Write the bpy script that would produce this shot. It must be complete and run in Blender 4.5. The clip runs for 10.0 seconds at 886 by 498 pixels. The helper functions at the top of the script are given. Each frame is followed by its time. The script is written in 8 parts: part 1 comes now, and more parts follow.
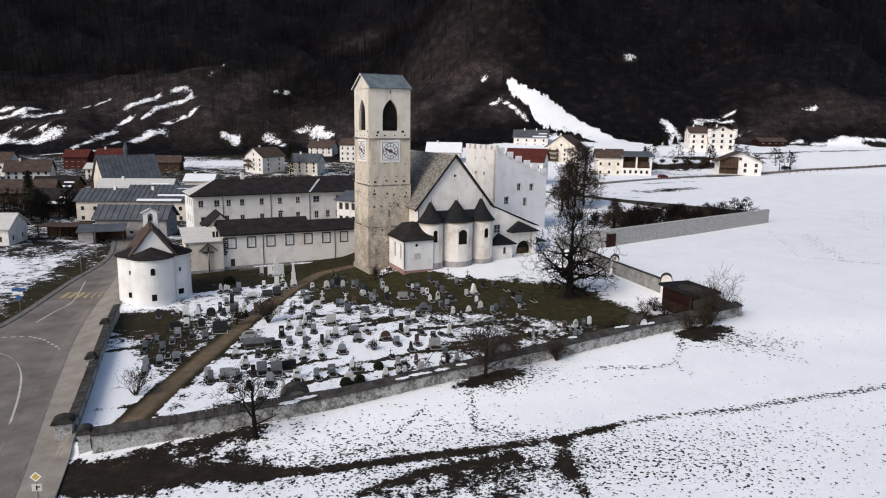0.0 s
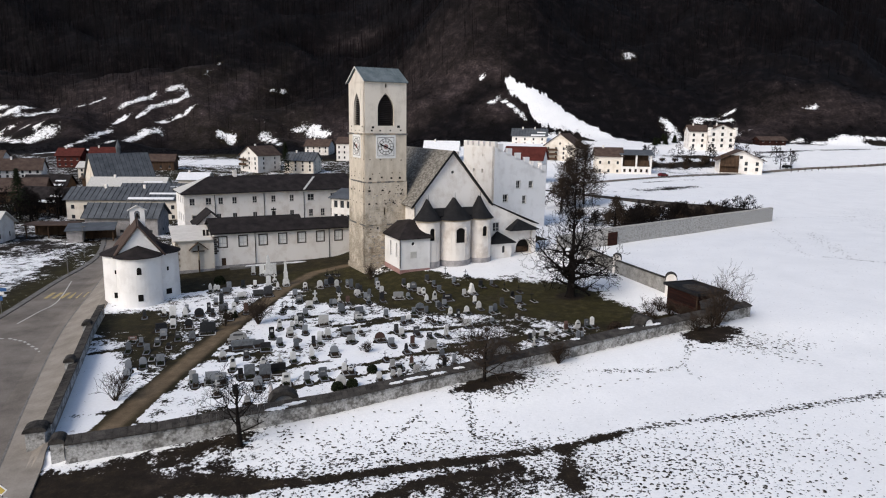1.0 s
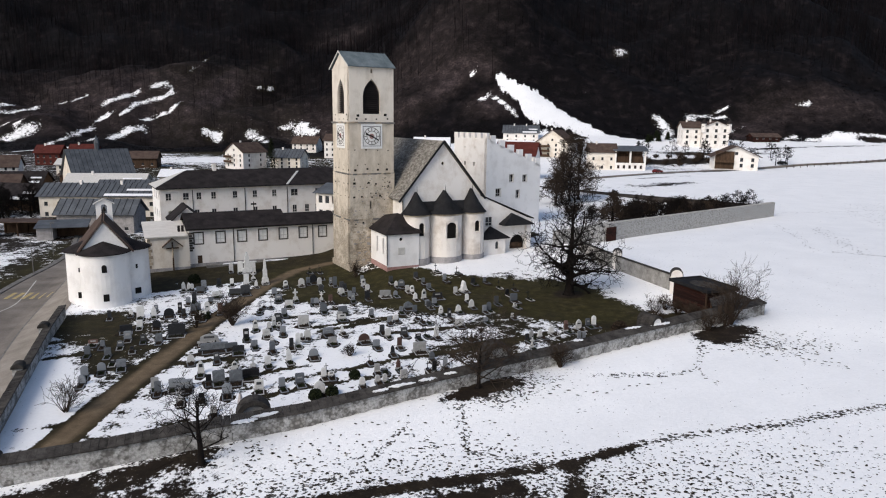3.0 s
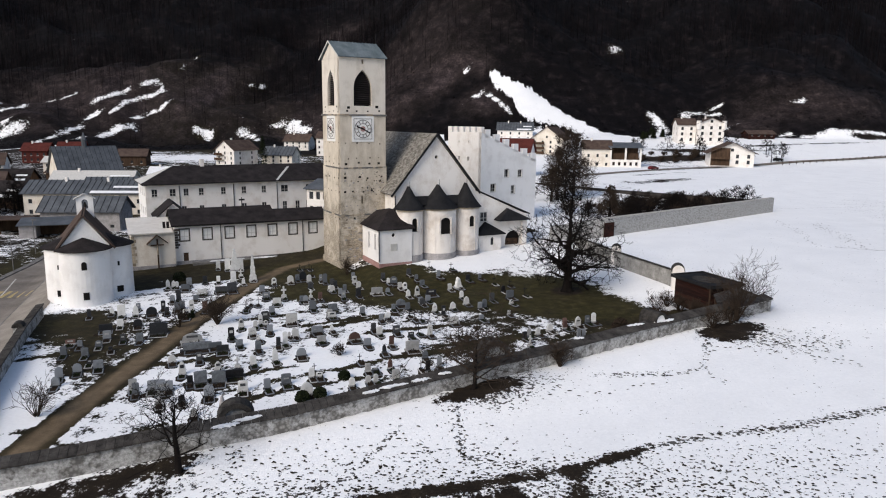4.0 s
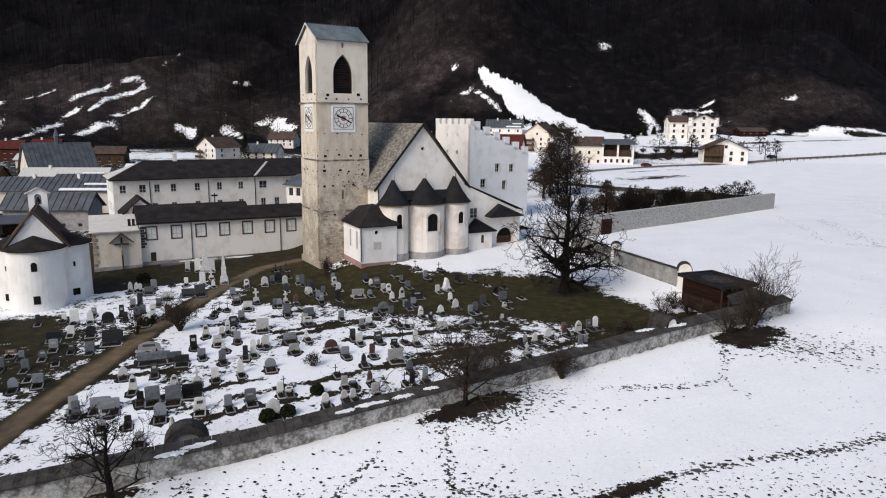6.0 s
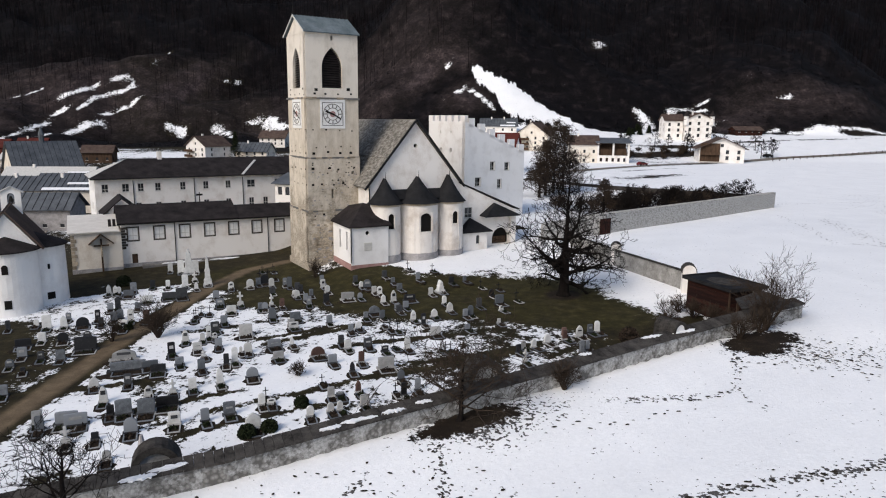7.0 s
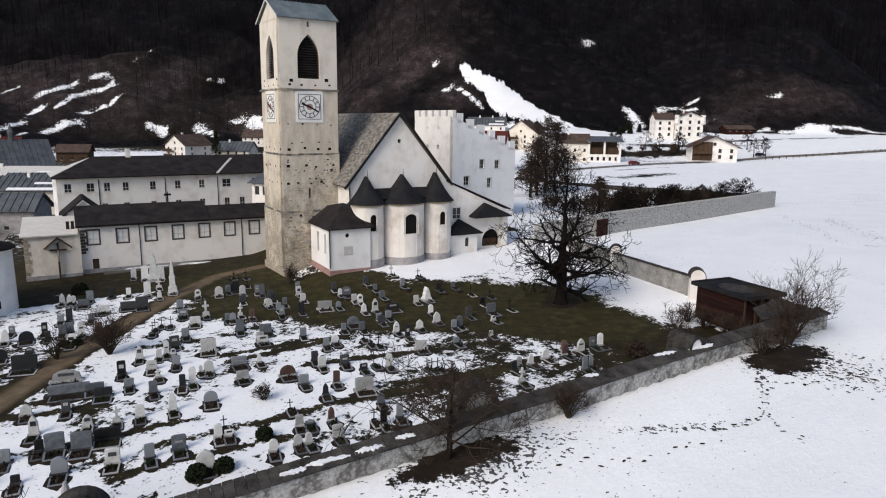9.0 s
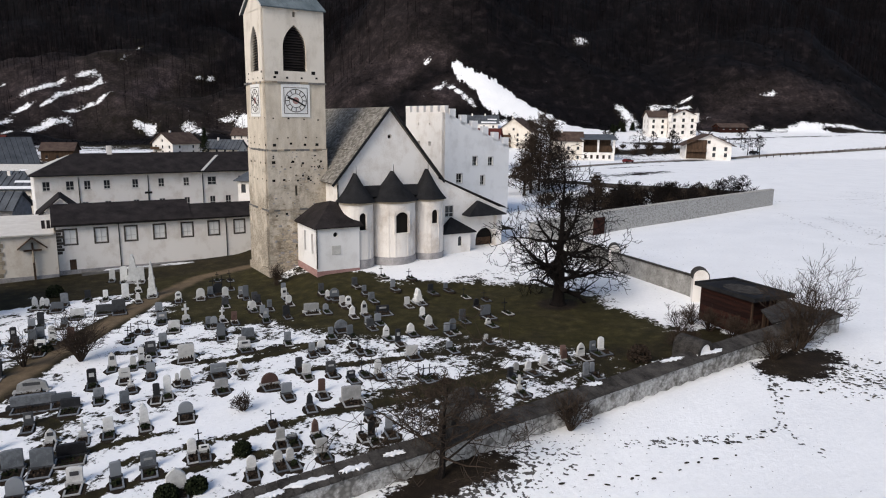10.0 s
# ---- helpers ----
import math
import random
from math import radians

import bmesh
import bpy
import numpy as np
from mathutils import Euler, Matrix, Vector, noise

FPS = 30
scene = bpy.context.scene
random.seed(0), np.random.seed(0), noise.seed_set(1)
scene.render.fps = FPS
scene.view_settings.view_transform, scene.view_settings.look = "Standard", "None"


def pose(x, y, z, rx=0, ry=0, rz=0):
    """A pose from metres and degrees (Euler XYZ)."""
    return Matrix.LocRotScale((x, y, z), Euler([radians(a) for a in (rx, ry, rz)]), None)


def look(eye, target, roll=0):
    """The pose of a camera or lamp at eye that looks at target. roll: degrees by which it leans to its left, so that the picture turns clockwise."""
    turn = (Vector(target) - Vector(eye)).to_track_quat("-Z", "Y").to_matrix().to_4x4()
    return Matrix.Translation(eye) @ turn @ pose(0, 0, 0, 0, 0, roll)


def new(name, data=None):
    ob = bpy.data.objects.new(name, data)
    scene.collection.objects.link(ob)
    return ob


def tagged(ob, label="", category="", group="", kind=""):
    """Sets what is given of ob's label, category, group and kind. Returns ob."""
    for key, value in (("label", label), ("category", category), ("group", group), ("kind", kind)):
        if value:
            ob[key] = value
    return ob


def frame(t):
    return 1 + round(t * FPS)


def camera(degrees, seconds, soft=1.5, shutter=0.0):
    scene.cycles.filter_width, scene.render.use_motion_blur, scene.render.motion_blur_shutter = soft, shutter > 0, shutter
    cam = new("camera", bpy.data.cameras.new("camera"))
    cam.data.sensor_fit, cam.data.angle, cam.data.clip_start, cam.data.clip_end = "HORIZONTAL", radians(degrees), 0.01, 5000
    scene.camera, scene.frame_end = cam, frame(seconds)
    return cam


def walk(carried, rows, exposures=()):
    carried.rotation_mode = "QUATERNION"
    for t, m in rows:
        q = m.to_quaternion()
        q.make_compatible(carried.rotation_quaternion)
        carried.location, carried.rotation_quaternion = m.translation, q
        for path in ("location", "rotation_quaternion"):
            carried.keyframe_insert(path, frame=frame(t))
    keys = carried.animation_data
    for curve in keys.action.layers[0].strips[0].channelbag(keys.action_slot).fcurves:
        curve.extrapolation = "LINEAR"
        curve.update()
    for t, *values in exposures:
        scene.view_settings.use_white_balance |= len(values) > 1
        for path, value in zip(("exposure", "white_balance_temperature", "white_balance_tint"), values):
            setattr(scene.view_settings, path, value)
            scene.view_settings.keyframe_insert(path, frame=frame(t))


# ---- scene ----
cam = camera(66.9, 10.0, soft=1.1)
PATH = [
    (0, (0.155, -0.42, 24.481), (0.127, 1.545, 24.107), 0.8),
    (0.5, (0.193, 1.228, 24.044), (0.167, 3.193, 23.671), 0.8),
    (1, (0.265, 2.974, 23.537), (0.243, 4.939, 23.164), 0.8),
    (1.5, (0.289, 4.674, 23.083), (0.271, 6.639, 22.711), 0.8),
    (2, (0.298, 6.423, 22.582), (0.286, 8.388, 22.21), 0.8),
    (2.5, (0.315, 7.985, 22.107), (0.311, 9.95, 21.736), 0.8),
    (4, (0.365, 12.51, 20.425), (0.389, 14.475, 20.052), 0.7),
    (4.5, (0.44, 14.209, 20.019), (0.47, 16.174, 19.647), 0.7),
    (5, (0.53, 16.122, 19.57), (0.57, 18.087, 19.197), 0.7),
    (5.5, (0.637, 17.879, 19.151), (0.685, 19.844, 18.779), 0.7),
    (7, (0.827, 23.416, 18.231), (0.903, 25.38, 17.859), 0.7),
    (7.5, (0.933, 25.111, 18.057), (1.016, 27.074, 17.685), 0.7),
    (8, (1.071, 26.888, 17.816), (1.162, 28.851, 17.445), 0.7),
    (8.5, (1.195, 28.601, 17.582), (1.295, 30.564, 17.211), 0.7),
    (9, (1.308, 30.299, 17.332), (1.419, 32.261, 16.962), 0.7),
    (9.5, (1.412, 31.901, 17.01), (1.533, 33.863, 16.639), 0.7),
    (10, (1.514, 33.518, 16.751), (1.648, 35.479, 16.379), 0.7),
]
walk(cam, [(t, look(e, g, r)) for t, e, g, r in PATH])

# ---- light ----
world = bpy.data.worlds.new("sky")
scene.world = world
world.use_nodes = True
wn = world.node_tree.nodes
sky = wn.new("ShaderNodeTexSky")
sky.sky_type = "NISHITA"
sky.sun_disc = False
sky.sun_elevation = radians(37)
sky.sun_rotation = radians(220)
sky.air_density, sky.dust_density, sky.ozone_density = 1.0, 2.2, 1.1
wn["Background"].inputs["Strength"].default_value = 0.10
world.node_tree.links.new(sky.outputs[0], wn["Background"].inputs["Color"])
sun = new("sun", bpy.data.lights.new("sun", "SUN"))
sun.data.energy, sun.data.angle, sun.data.color = 1.35, radians(28), (1.0, 0.94, 0.865)
sun.matrix_world = look((-44, 8, 51), (0, 60, 0))
scene.view_settings.exposure = 0.47


# ---- materials ----
def material(name, rough=0.9, metal=0.0):
    m = bpy.data.materials.new(name)
    m.use_nodes = True
    b = m.node_tree.nodes["Principled BSDF"]
    b.inputs["Roughness"].default_value, b.inputs["Metallic"].default_value = rough, metal
    b.inputs["Specular IOR Level"].default_value = 0.12
    return m


def node(m, kind, **values):
    n = m.node_tree.nodes.new(kind)
    for key, v in values.items():
        if key in ("operation", "blend_type", "data_type", "attribute_name", "feature", "wave_type", "bands_direction", "use_clamp", "noise_dimensions", "clamp"):
            setattr(n, key, v)
        else:
            n.inputs[key.replace("_", " ")].default_value = v
    return n


def link(m, a, b):
    m.node_tree.links.new(a, b)


def coords(m, stretch=(1, 1, 1)):
    tc = m.node_tree.nodes.new("ShaderNodeTexCoord")
    mp = m.node_tree.nodes.new("ShaderNodeMapping")
    mp.inputs["Scale"].default_value = stretch
    link(m, tc.outputs["Object"], mp.inputs["Vector"])
    return mp.outputs[0]


def noise_tex(m, vec, scale, detail=5, rough=0.6):
    n = node(m, "ShaderNodeTexNoise", Scale=scale, Detail=detail, Roughness=rough)
    link(m, vec, n.inputs["Vector"])
    return n.outputs["Fac"]


def ramp(m, fac, stops):
    n = m.node_tree.nodes.new("ShaderNodeValToRGB")
    els = n.color_ramp.elements
    while len(els) < len(stops):
        els.new(0.5)
    for e, (p, c) in zip(els, stops):
        e.position = p
        e.color = (*c, 1) if not isinstance(c, (int, float)) else (c, c, c, 1)
    link(m, fac, n.inputs[0])
    return n.outputs[0]


def mix(m, fac, a, b):
    n = node(m, "ShaderNodeMix", data_type="RGBA")
    for v, s in ((fac, n.inputs[0]), (a, n.inputs[6]), (b, n.inputs[7])):
        if isinstance(v, (tuple, float, int)):
            s.default_value = (*v, 1) if isinstance(v, tuple) else v
        else:
            link(m, v, s)
    return n.outputs[2]


def calc(m, op, a, b=0.0, clamp=False):
    n = node(m, "ShaderNodeMath", operation=op, use_clamp=clamp)
    for v, s in ((a, n.inputs[0]), (b, n.inputs[1])):
        if isinstance(v, (float, int)):
            s.default_value = v
        else:
            link(m, v, s)
    return n.outputs[0]


def bump(m, height, strength=0.3, distance=0.05):
    n = node(m, "ShaderNodeBump", Strength=strength, Distance=distance)
    link(m, height, n.inputs["Height"])
    link(m, n.outputs[0], m.node_tree.nodes["Principled BSDF"].inputs["Normal"])


def finish(m, colour):
    link(m, colour, m.node_tree.nodes["Principled BSDF"].inputs["Base Color"])
    return m


def mottled(name, dark, light, scale=2.0, fine=14.0, rough=0.9, metal=0.0, relief=0.3, stretch=(1, 1, 1), shift=0.0, depth=0.03):
    """Two scales of variation and relief; shift varies the tone from piece to piece."""
    m = material(name, rough, metal)
    v = coords(m, stretch)
    a, b = noise_tex(m, v, scale), noise_tex(m, v, fine, 6, 0.7)
    f = calc(m, "ADD", calc(m, "MULTIPLY", a, 0.6), calc(m, "MULTIPLY", b, 0.4))
    if shift:
        oi = m.node_tree.nodes.new("ShaderNodeObjectInfo")
        f = calc(m, "ADD", f, calc(m, "MULTIPLY", calc(m, "SUBTRACT", oi.outputs["Random"], 0.5), shift))
    bump(m, b, relief, depth)
    return finish(m, ramp(m, f, [(0.35, dark), (0.65, light)]))


def plaster(name, base, stain, amount=0.5, streak=0.5):
    """Limewash with blotches and rain streaks."""
    m = material(name, 0.92)
    v, vs = coords(m), coords(m, (0.5, 0.5, 0.16))
    big, fine, run = noise_tex(m, v, 0.35, 6), noise_tex(m, v, 9, 6, 0.7), noise_tex(m, vs, 1.4, 6, 0.65)
    f = calc(m, "ADD", calc(m, "MULTIPLY", big, 1 - streak), calc(m, "MULTIPLY", run, streak))
    f = calc(m, "ADD", f, calc(m, "MULTIPLY", calc(m, "SUBTRACT", fine, 0.5), 0.25))
    bump(m, fine, 0.25, 0.02)
    return finish(m, ramp(m, f, [(0.5 - 0.2 * amount, stain), (0.5 + 0.02 * amount, base)]))


M = {}
M["lime"] = plaster("white_limewash", (0.80, 0.765, 0.73), (0.63, 0.575, 0.525), 0.7, 0.3)
M["lime_clean"] = plaster("fresh_white_plaster", (0.82, 0.803, 0.79), (0.72, 0.70, 0.685), 0.6, 0.2)
M["cream"] = plaster("cream_plaster", (0.74, 0.68, 0.60), (0.58, 0.50, 0.41), 0.7, 0.3)
M["apse"] = plaster("stained_apse_plaster", (0.78, 0.735, 0.69), (0.48, 0.41, 0.35), 1.0, 0.3)
M["plinth"] = mottled("grey_plinth_render", (0.20, 0.19, 0.19), (0.42, 0.40, 0.40), 1.0, 8)
M["pinkbase"] = mottled("red_washed_plinth", (0.27, 0.15, 0.135), (0.42, 0.27, 0.25), 1.0, 9)
M["roof"] = mottled("dark_shingle_roof", (0.009, 0.0078, 0.008), (0.037, 0.031, 0.031), 0.6, 6, 0.92, relief=0.6, stretch=(1, 1, 1))
M["roof_black"] = mottled("black_metal_roof", (0.008, 0.008, 0.009), (0.024, 0.024, 0.026), 0.7, 7, 0.75, relief=0.3)
M["shingle"] = mottled("grey_stone_slab", (0.11, 0.102, 0.088), (0.33, 0.31, 0.275), 0.5, 4, 0.9, relief=0.8)
M["copper"] = mottled("weathered_copper", (0.09, 0.115, 0.125), (0.20, 0.235, 0.25), 0.7, 8, 0.6, 0.2, 0.2, (1, 1, 0.4))
M["metalroof"] = mottled("grey_sheet_roof", (0.06, 0.066, 0.074), (0.14, 0.15, 0.165), 0.4, 5, 0.6, 0.2, 0.2)
M["brownroof"] = mottled("brown_tile_roof", (0.05, 0.032, 0.026), (0.11, 0.08, 0.066), 0.5, 6, 0.9)
M["redroof"] = mottled("red_sheet_roof", (0.055, 0.013, 0.010), (0.11, 0.030, 0.024), 0.5, 6, 0.8)
M["wood"] = mottled("weathered_brown_wood", (0.035, 0.022, 0.015), (0.10, 0.062, 0.04), 1.2, 12, 0.85, stretch=(1, 1, 0.2))
M["redwood"] = mottled("rust_red_planks", (0.014, 0.006, 0.005), (0.045, 0.016, 0.011), 1.2, 12, 0.85, stretch=(0.3, 0.3, 3), shift=0.4)
M["dark"] = material("dark_interior", 0.9)
M["dark"].node_tree.nodes["Principled BSDF"].inputs["Base Color"].default_value = (0.012, 0.011, 0.010, 1)
M["glass"] = material("window_glass", 0.08)
M["glass"].node_tree.nodes["Principled BSDF"].inputs["Base Color"].default_value = (0.03, 0.032, 0.036, 1)
M["glass"].node_tree.nodes["Principled BSDF"].inputs["Specular IOR Level"].default_value = 0.5
M["frame"] = mottled("grey_window_frame", (0.45, 0.44, 0.42), (0.62, 0.60, 0.57), 2, 10)
M["palesheet"] = mottled("pale_roof_sheet", (0.58, 0.54, 0.49), (0.72, 0.685, 0.63), 0.8, 8, 0.8)
M["surround"] = mottled("dark_painted_surround", (0.05, 0.042, 0.037), (0.11, 0.095, 0.083), 2, 10)
M["white"] = mottled("white_paint", (0.70, 0.69, 0.67), (0.82, 0.81, 0.79), 2, 10, 0.7)
M["iron"] = mottled("black_iron", (0.008, 0.008, 0.008), (0.03, 0.028, 0.026), 3, 20, 0.6, 0.5)
M["cap"] = mottled("mossy_wall_cap", (0.016, 0.0145, 0.0135), (0.082, 0.075, 0.069), 1.4, 9, 0.95, relief=0.9, shift=0.1)
M["greywall"] = mottled("grey_wall_render", (0.13, 0.125, 0.118), (0.42, 0.41, 0.39), 0.7, 5, 0.95, relief=0.6)
M["stone"] = mottled("quoin_stone", (0.24, 0.20, 0.15), (0.46, 0.39, 0.30), 1.0, 8, shift=0.4)

# Graveyard wall: old render that has come off over rubble.
m = M["wall"] = material("patchy_wall_render", 0.95)
v = coords(m)
patch, fine, grit = noise_tex(m, v, 0.55, 8, 0.72), noise_tex(m, v, 5, 8, 0.7), noise_tex(m, v, 1.6, 6)
lumps = node(m, "ShaderNodeTexVoronoi", Scale=3.2)
link(m, v, lumps.inputs["Vector"])
stone = ramp(m, calc(m, "ADD", lumps.outputs["Distance"], calc(m, "MULTIPLY", fine, 0.3)), [(0.2, (0.31, 0.30, 0.285)), (0.75, (0.12, 0.115, 0.108))])
skin = ramp(m, fine, [(0.35, (0.22, 0.216, 0.21)), (0.65, (0.52, 0.515, 0.505))])
bump(m, fine, 0.7, 0.06)
finish(m, mix(m, ramp(m, calc(m, "ADD", patch, calc(m, "MULTIPLY", grit, 0.4)), [(0.66, 0.0), (0.76, 1.0)]), skin, stone))

# Rubble of the garden wall.
m = M["rubble"] = material("pale_rubble", 0.95)
v = coords(m, (1, 1, 1.8))
lumps = node(m, "ShaderNodeTexVoronoi", Scale=2.6)
link(m, v, lumps.inputs["Vector"])
fine = noise_tex(m, v, 6, 6, 0.7)
bump(m, fine, 0.6, 0.05)
finish(m, mix(m, ramp(m, lumps.outputs["Distance"], [(0.3, 0.0), (0.8, 1.0)]), ramp(m, fine, [(0.3, (0.34, 0.33, 0.315)), (0.7, (0.54, 0.53, 0.51))]), (0.27, 0.26, 0.245)))

# Tower: cream render with flint-like stones showing, more of them towards the foot.
m = M["tower"] = material("tower_rubble_render", 0.95)
v = coords(m, (1, 1, 1.7))
vp = coords(m)
lumps = node(m, "ShaderNodeTexVoronoi", Scale=3.0)
link(m, v, lumps.inputs["Vector"])
fine, patch, run = noise_tex(m, v, 7, 7, 0.7), noise_tex(m, vp, 0.45, 7, 0.7), noise_tex(m, coords(m, (0.8, 0.8, 0.3)), 1.3, 6)
zed = node(m, "ShaderNodeSeparateXYZ")
link(m, vp, zed.inputs[0])
low = calc(m, "MULTIPLY", calc(m, "SUBTRACT", 24.0, zed.outputs["Z"]), 0.016)
bare = calc(m, "ADD", calc(m, "ADD", patch, low), calc(m, "MULTIPLY", fine, 0.25))
skin = ramp(m, calc(m, "ADD", calc(m, "MULTIPLY", run, 0.6), calc(m, "MULTIPLY", fine, 0.4)), [(0.34, (0.43, 0.365, 0.285)), (0.6, (0.665, 0.595, 0.50))])
rock = ramp(m, calc(m, "ADD", lumps.outputs["Distance"], calc(m, "MULTIPLY", fine, 0.4)), [(0.3, (0.47, 0.41, 0.33)), (0.85, (0.22, 0.188, 0.147))])
bump(m, fine, 0.7, 0.06)
finish(m, mix(m, ramp(m, bare, [(0.84, 0.0), (1.02, 0.8)]), skin, rock))

M["towertop"] = plaster("tower_belfry_plaster", (0.67, 0.615, 0.54), (0.45, 0.395, 0.33), 1.0, 0.45)
M["asphalt"] = mottled("worn_asphalt", (0.115, 0.100, 0.087), (0.25, 0.222, 0.196), 0.25, 9, 0.9, relief=0.2)
M["paving"] = mottled("pavement_concrete", (0.19, 0.166, 0.140), (0.33, 0.296, 0.26), 0.4, 9, 0.95)
M["kerb"] = mottled("kerb_stone", (0.10, 0.095, 0.09), (0.22, 0.21, 0.20), 1, 9)
M["paint"] = mottled("road_paint", (0.40, 0.39, 0.36), (0.60, 0.58, 0.54), 1, 9)
M["yellow"] = mottled("yellow_road_paint", (0.34, 0.26, 0.12), (0.50, 0.40, 0.20), 1, 9)


# ---- shapes ----
def part(name, bm, mat, parent=None, label="", at=None):
    me = bpy.data.meshes.new(name)
    bmesh.ops.recalc_face_normals(bm, faces=bm.faces)
    bm.to_mesh(me)
    bm.free()
    for x in (mat if isinstance(mat, (list, tuple)) else [mat]):
        me.materials.append(x)
    ob = new(name, me)
    if at is not None:
        ob.matrix_world = at
    if parent is not None:
        ob.parent = parent
    if label:
        tagged(ob, label)
    return ob


def thing(name, m, label, category, group="", kind=""):
    ob = new(name)
    ob.empty_display_size = 0.2
    ob.matrix_world = m
    return tagged(ob, label, category, group, kind)


def box(x0, x1, y0, y1, z0, z1, bm=None):
    bm = bm or bmesh.new()
    vs = [bm.verts.new((x, y, z)) for z in (z0, z1) for x, y in ((x0, y0), (x1, y0), (x1, y1), (x0, y1))]
    for f in ((3, 2, 1, 0), (4, 5, 6, 7), (0, 1, 5, 4), (1, 2, 6, 5), (2, 3, 7, 6), (3, 0, 4, 7)):
        bm.faces.new([vs[i] for i in f])
    return bm


def bevelled(bm, w=0.02, segments=1):
    bmesh.ops.bevel(bm, geom=bm.edges[:], offset=w, segments=segments, affect="EDGES")
    return bm


def solid(points, faces, bm=None):
    bm = bm or bmesh.new()
    vs = [bm.verts.new(p) for p in points]
    for f in faces:
        bm.faces.new([vs[i] for i in f])
    return bm


def slab(outline, z0, z1, bm=None):
    """A flat outline in x, y raised from z0 to z1."""
    n = len(outline)
    pts = [(x, y, z0) for x, y in outline] + [(x, y, z1) for x, y in outline]
    return solid(pts, [tuple(range(n))[::-1], tuple(range(n, 2 * n))] + [(i, (i + 1) % n, n + (i + 1) % n, n + i) for i in range(n)], bm)


def facade(outline, holes, y0, y1):
    """An upright wall in x, z with openings through it, from y0 to y1."""
    bm = bmesh.new()
    for ring in [outline] + holes:
        vs = [bm.verts.new((x, y0, z)) for x, z in ring]
        for i in range(len(vs)):
            bm.edges.new((vs[i], vs[(i + 1) % len(vs)]))
    bmesh.ops.triangle_fill(bm, use_beauty=True, use_dissolve=False, edges=bm.edges[:])
    out = bmesh.ops.extrude_face_region(bm, geom=bm.faces[:])
    bmesh.ops.translate(bm, vec=(0, y1 - y0, 0), verts=[g for g in out["geom"] if isinstance(g, bmesh.types.BMVert)])
    return bm


def rect(x0, x1, z0, z1):
    return [(x0, z0), (x1, z0), (x1, z1), (x0, z1)]


def arch(x0, x1, z0, z1, pointed=False, n=8):
    """An opening with a round or pointed head whose crown is at z1."""
    w = x1 - x0
    if pointed:
        rise, c = min(0.95 * w, (z1 - z0) * 0.6), (x0 + x1) / 2
        right = [(x1 - (w / 2) * (k / n) ** 1.8, z1 - rise + rise * (k / n) ** 0.8) for k in range(n)]
        left = [(2 * c - x, z) for x, z in right][::-1]
        return [(x0, z0), (x1, z0)] + right + [(c, z1)] + left
    r, c = w / 2, (x0 + x1) / 2
    return [(x0, z0), (x1, z0)] + [(c + r * math.cos(math.pi * k / n), z1 - r + r * math.sin(math.pi * k / n)) for k in range(n + 1)]


def ring_strip(ring, grow, y0, y1):
    """A band round an opening, standing off the wall."""
    cx = sum(p[0] for p in ring) / len(ring)
    cz = (min(p[1] for p in ring) + max(p[1] for p in ring)) / 2
    big = [(x + grow * (1 if x > cx else -1 if x < cx else 0), z + grow * (1 if z > cz else -1)) for x, z in ring]
    return facade(big, [ring], y0, y1)


def turned(deg, x=0, y=0, z=0):
    return pose(x, y, z, 0, 0, deg)


def tube(points, radii, sides=6, bm=None):
    bm = bm or bmesh.new()
    rings = []
    for i, p in enumerate(points):
        p = Vector(p)
        d = (Vector(points[min(i + 1, len(points) - 1)]) - Vector(points[max(i - 1, 0)])).normalized()
        a = d.orthogonal().normalized()
        b = d.cross(a)
        rings.append([bm.verts.new(p + (a * math.cos(2 * math.pi * k / sides) + b * math.sin(2 * math.pi * k / sides)) * radii[i]) for k in range(sides)])
    for r, s in zip(rings, rings[1:]):
        for k in range(sides):
            bm.faces.new((r[k], r[(k + 1) % sides], s[(k + 1) % sides], s[k]))
    bm.faces.new(rings[0][::-1])
    bm.faces.new(rings[-1])
    return bm


def smooth(e0, e1, x):
    t = np.clip((x - e0) / (e1 - e0), 0, 1)
    return t * t * (3 - 2 * t)


# ---- ground ----
WALL_X = (-31.4, -25.2, -18.4, -10.6, -2.5, 6.3, 12.7, 19.5, 27.3, 38.0)
WALL_Y = (54.6, 56.7, 59.1, 61.4, 65.0, 69.2, 72.3, 75.9, 79.9, 85.2)
WALL_Z = (-3.15, -2.9, -2.4, -1.85, -1.12, -0.5, -0.09, 0.37, 0.85, 1.45)
BANK = (0.0, 0.2, 0.45, 0.85, 1.1, 1.0, 0.75, 0.62, 0.55, 0.55)
TURN = radians(26)
UX, UY = math.cos(TURN), math.sin(TURN)
TX, TY = -7.6, 122.0


def local(x, y):
    return (x - TX) * UX + (y - TY) * UY, -(x - TX) * UY + (y - TY) * UX


def inside(x, y):
    """Distance inside the churchyard's walls, negative outside."""
    front = (y - np.interp(x, WALL_X, WALL_Y)) * 0.92
    left = ((x + 35.5) * 37.5 + (y - 57.5) * 14.5) / 40.2
    right = -((x - 38.0) * 28.5 + (y - 85.6) * 9.8) / 30.1
    return np.minimum(np.minimum(front, left), right)


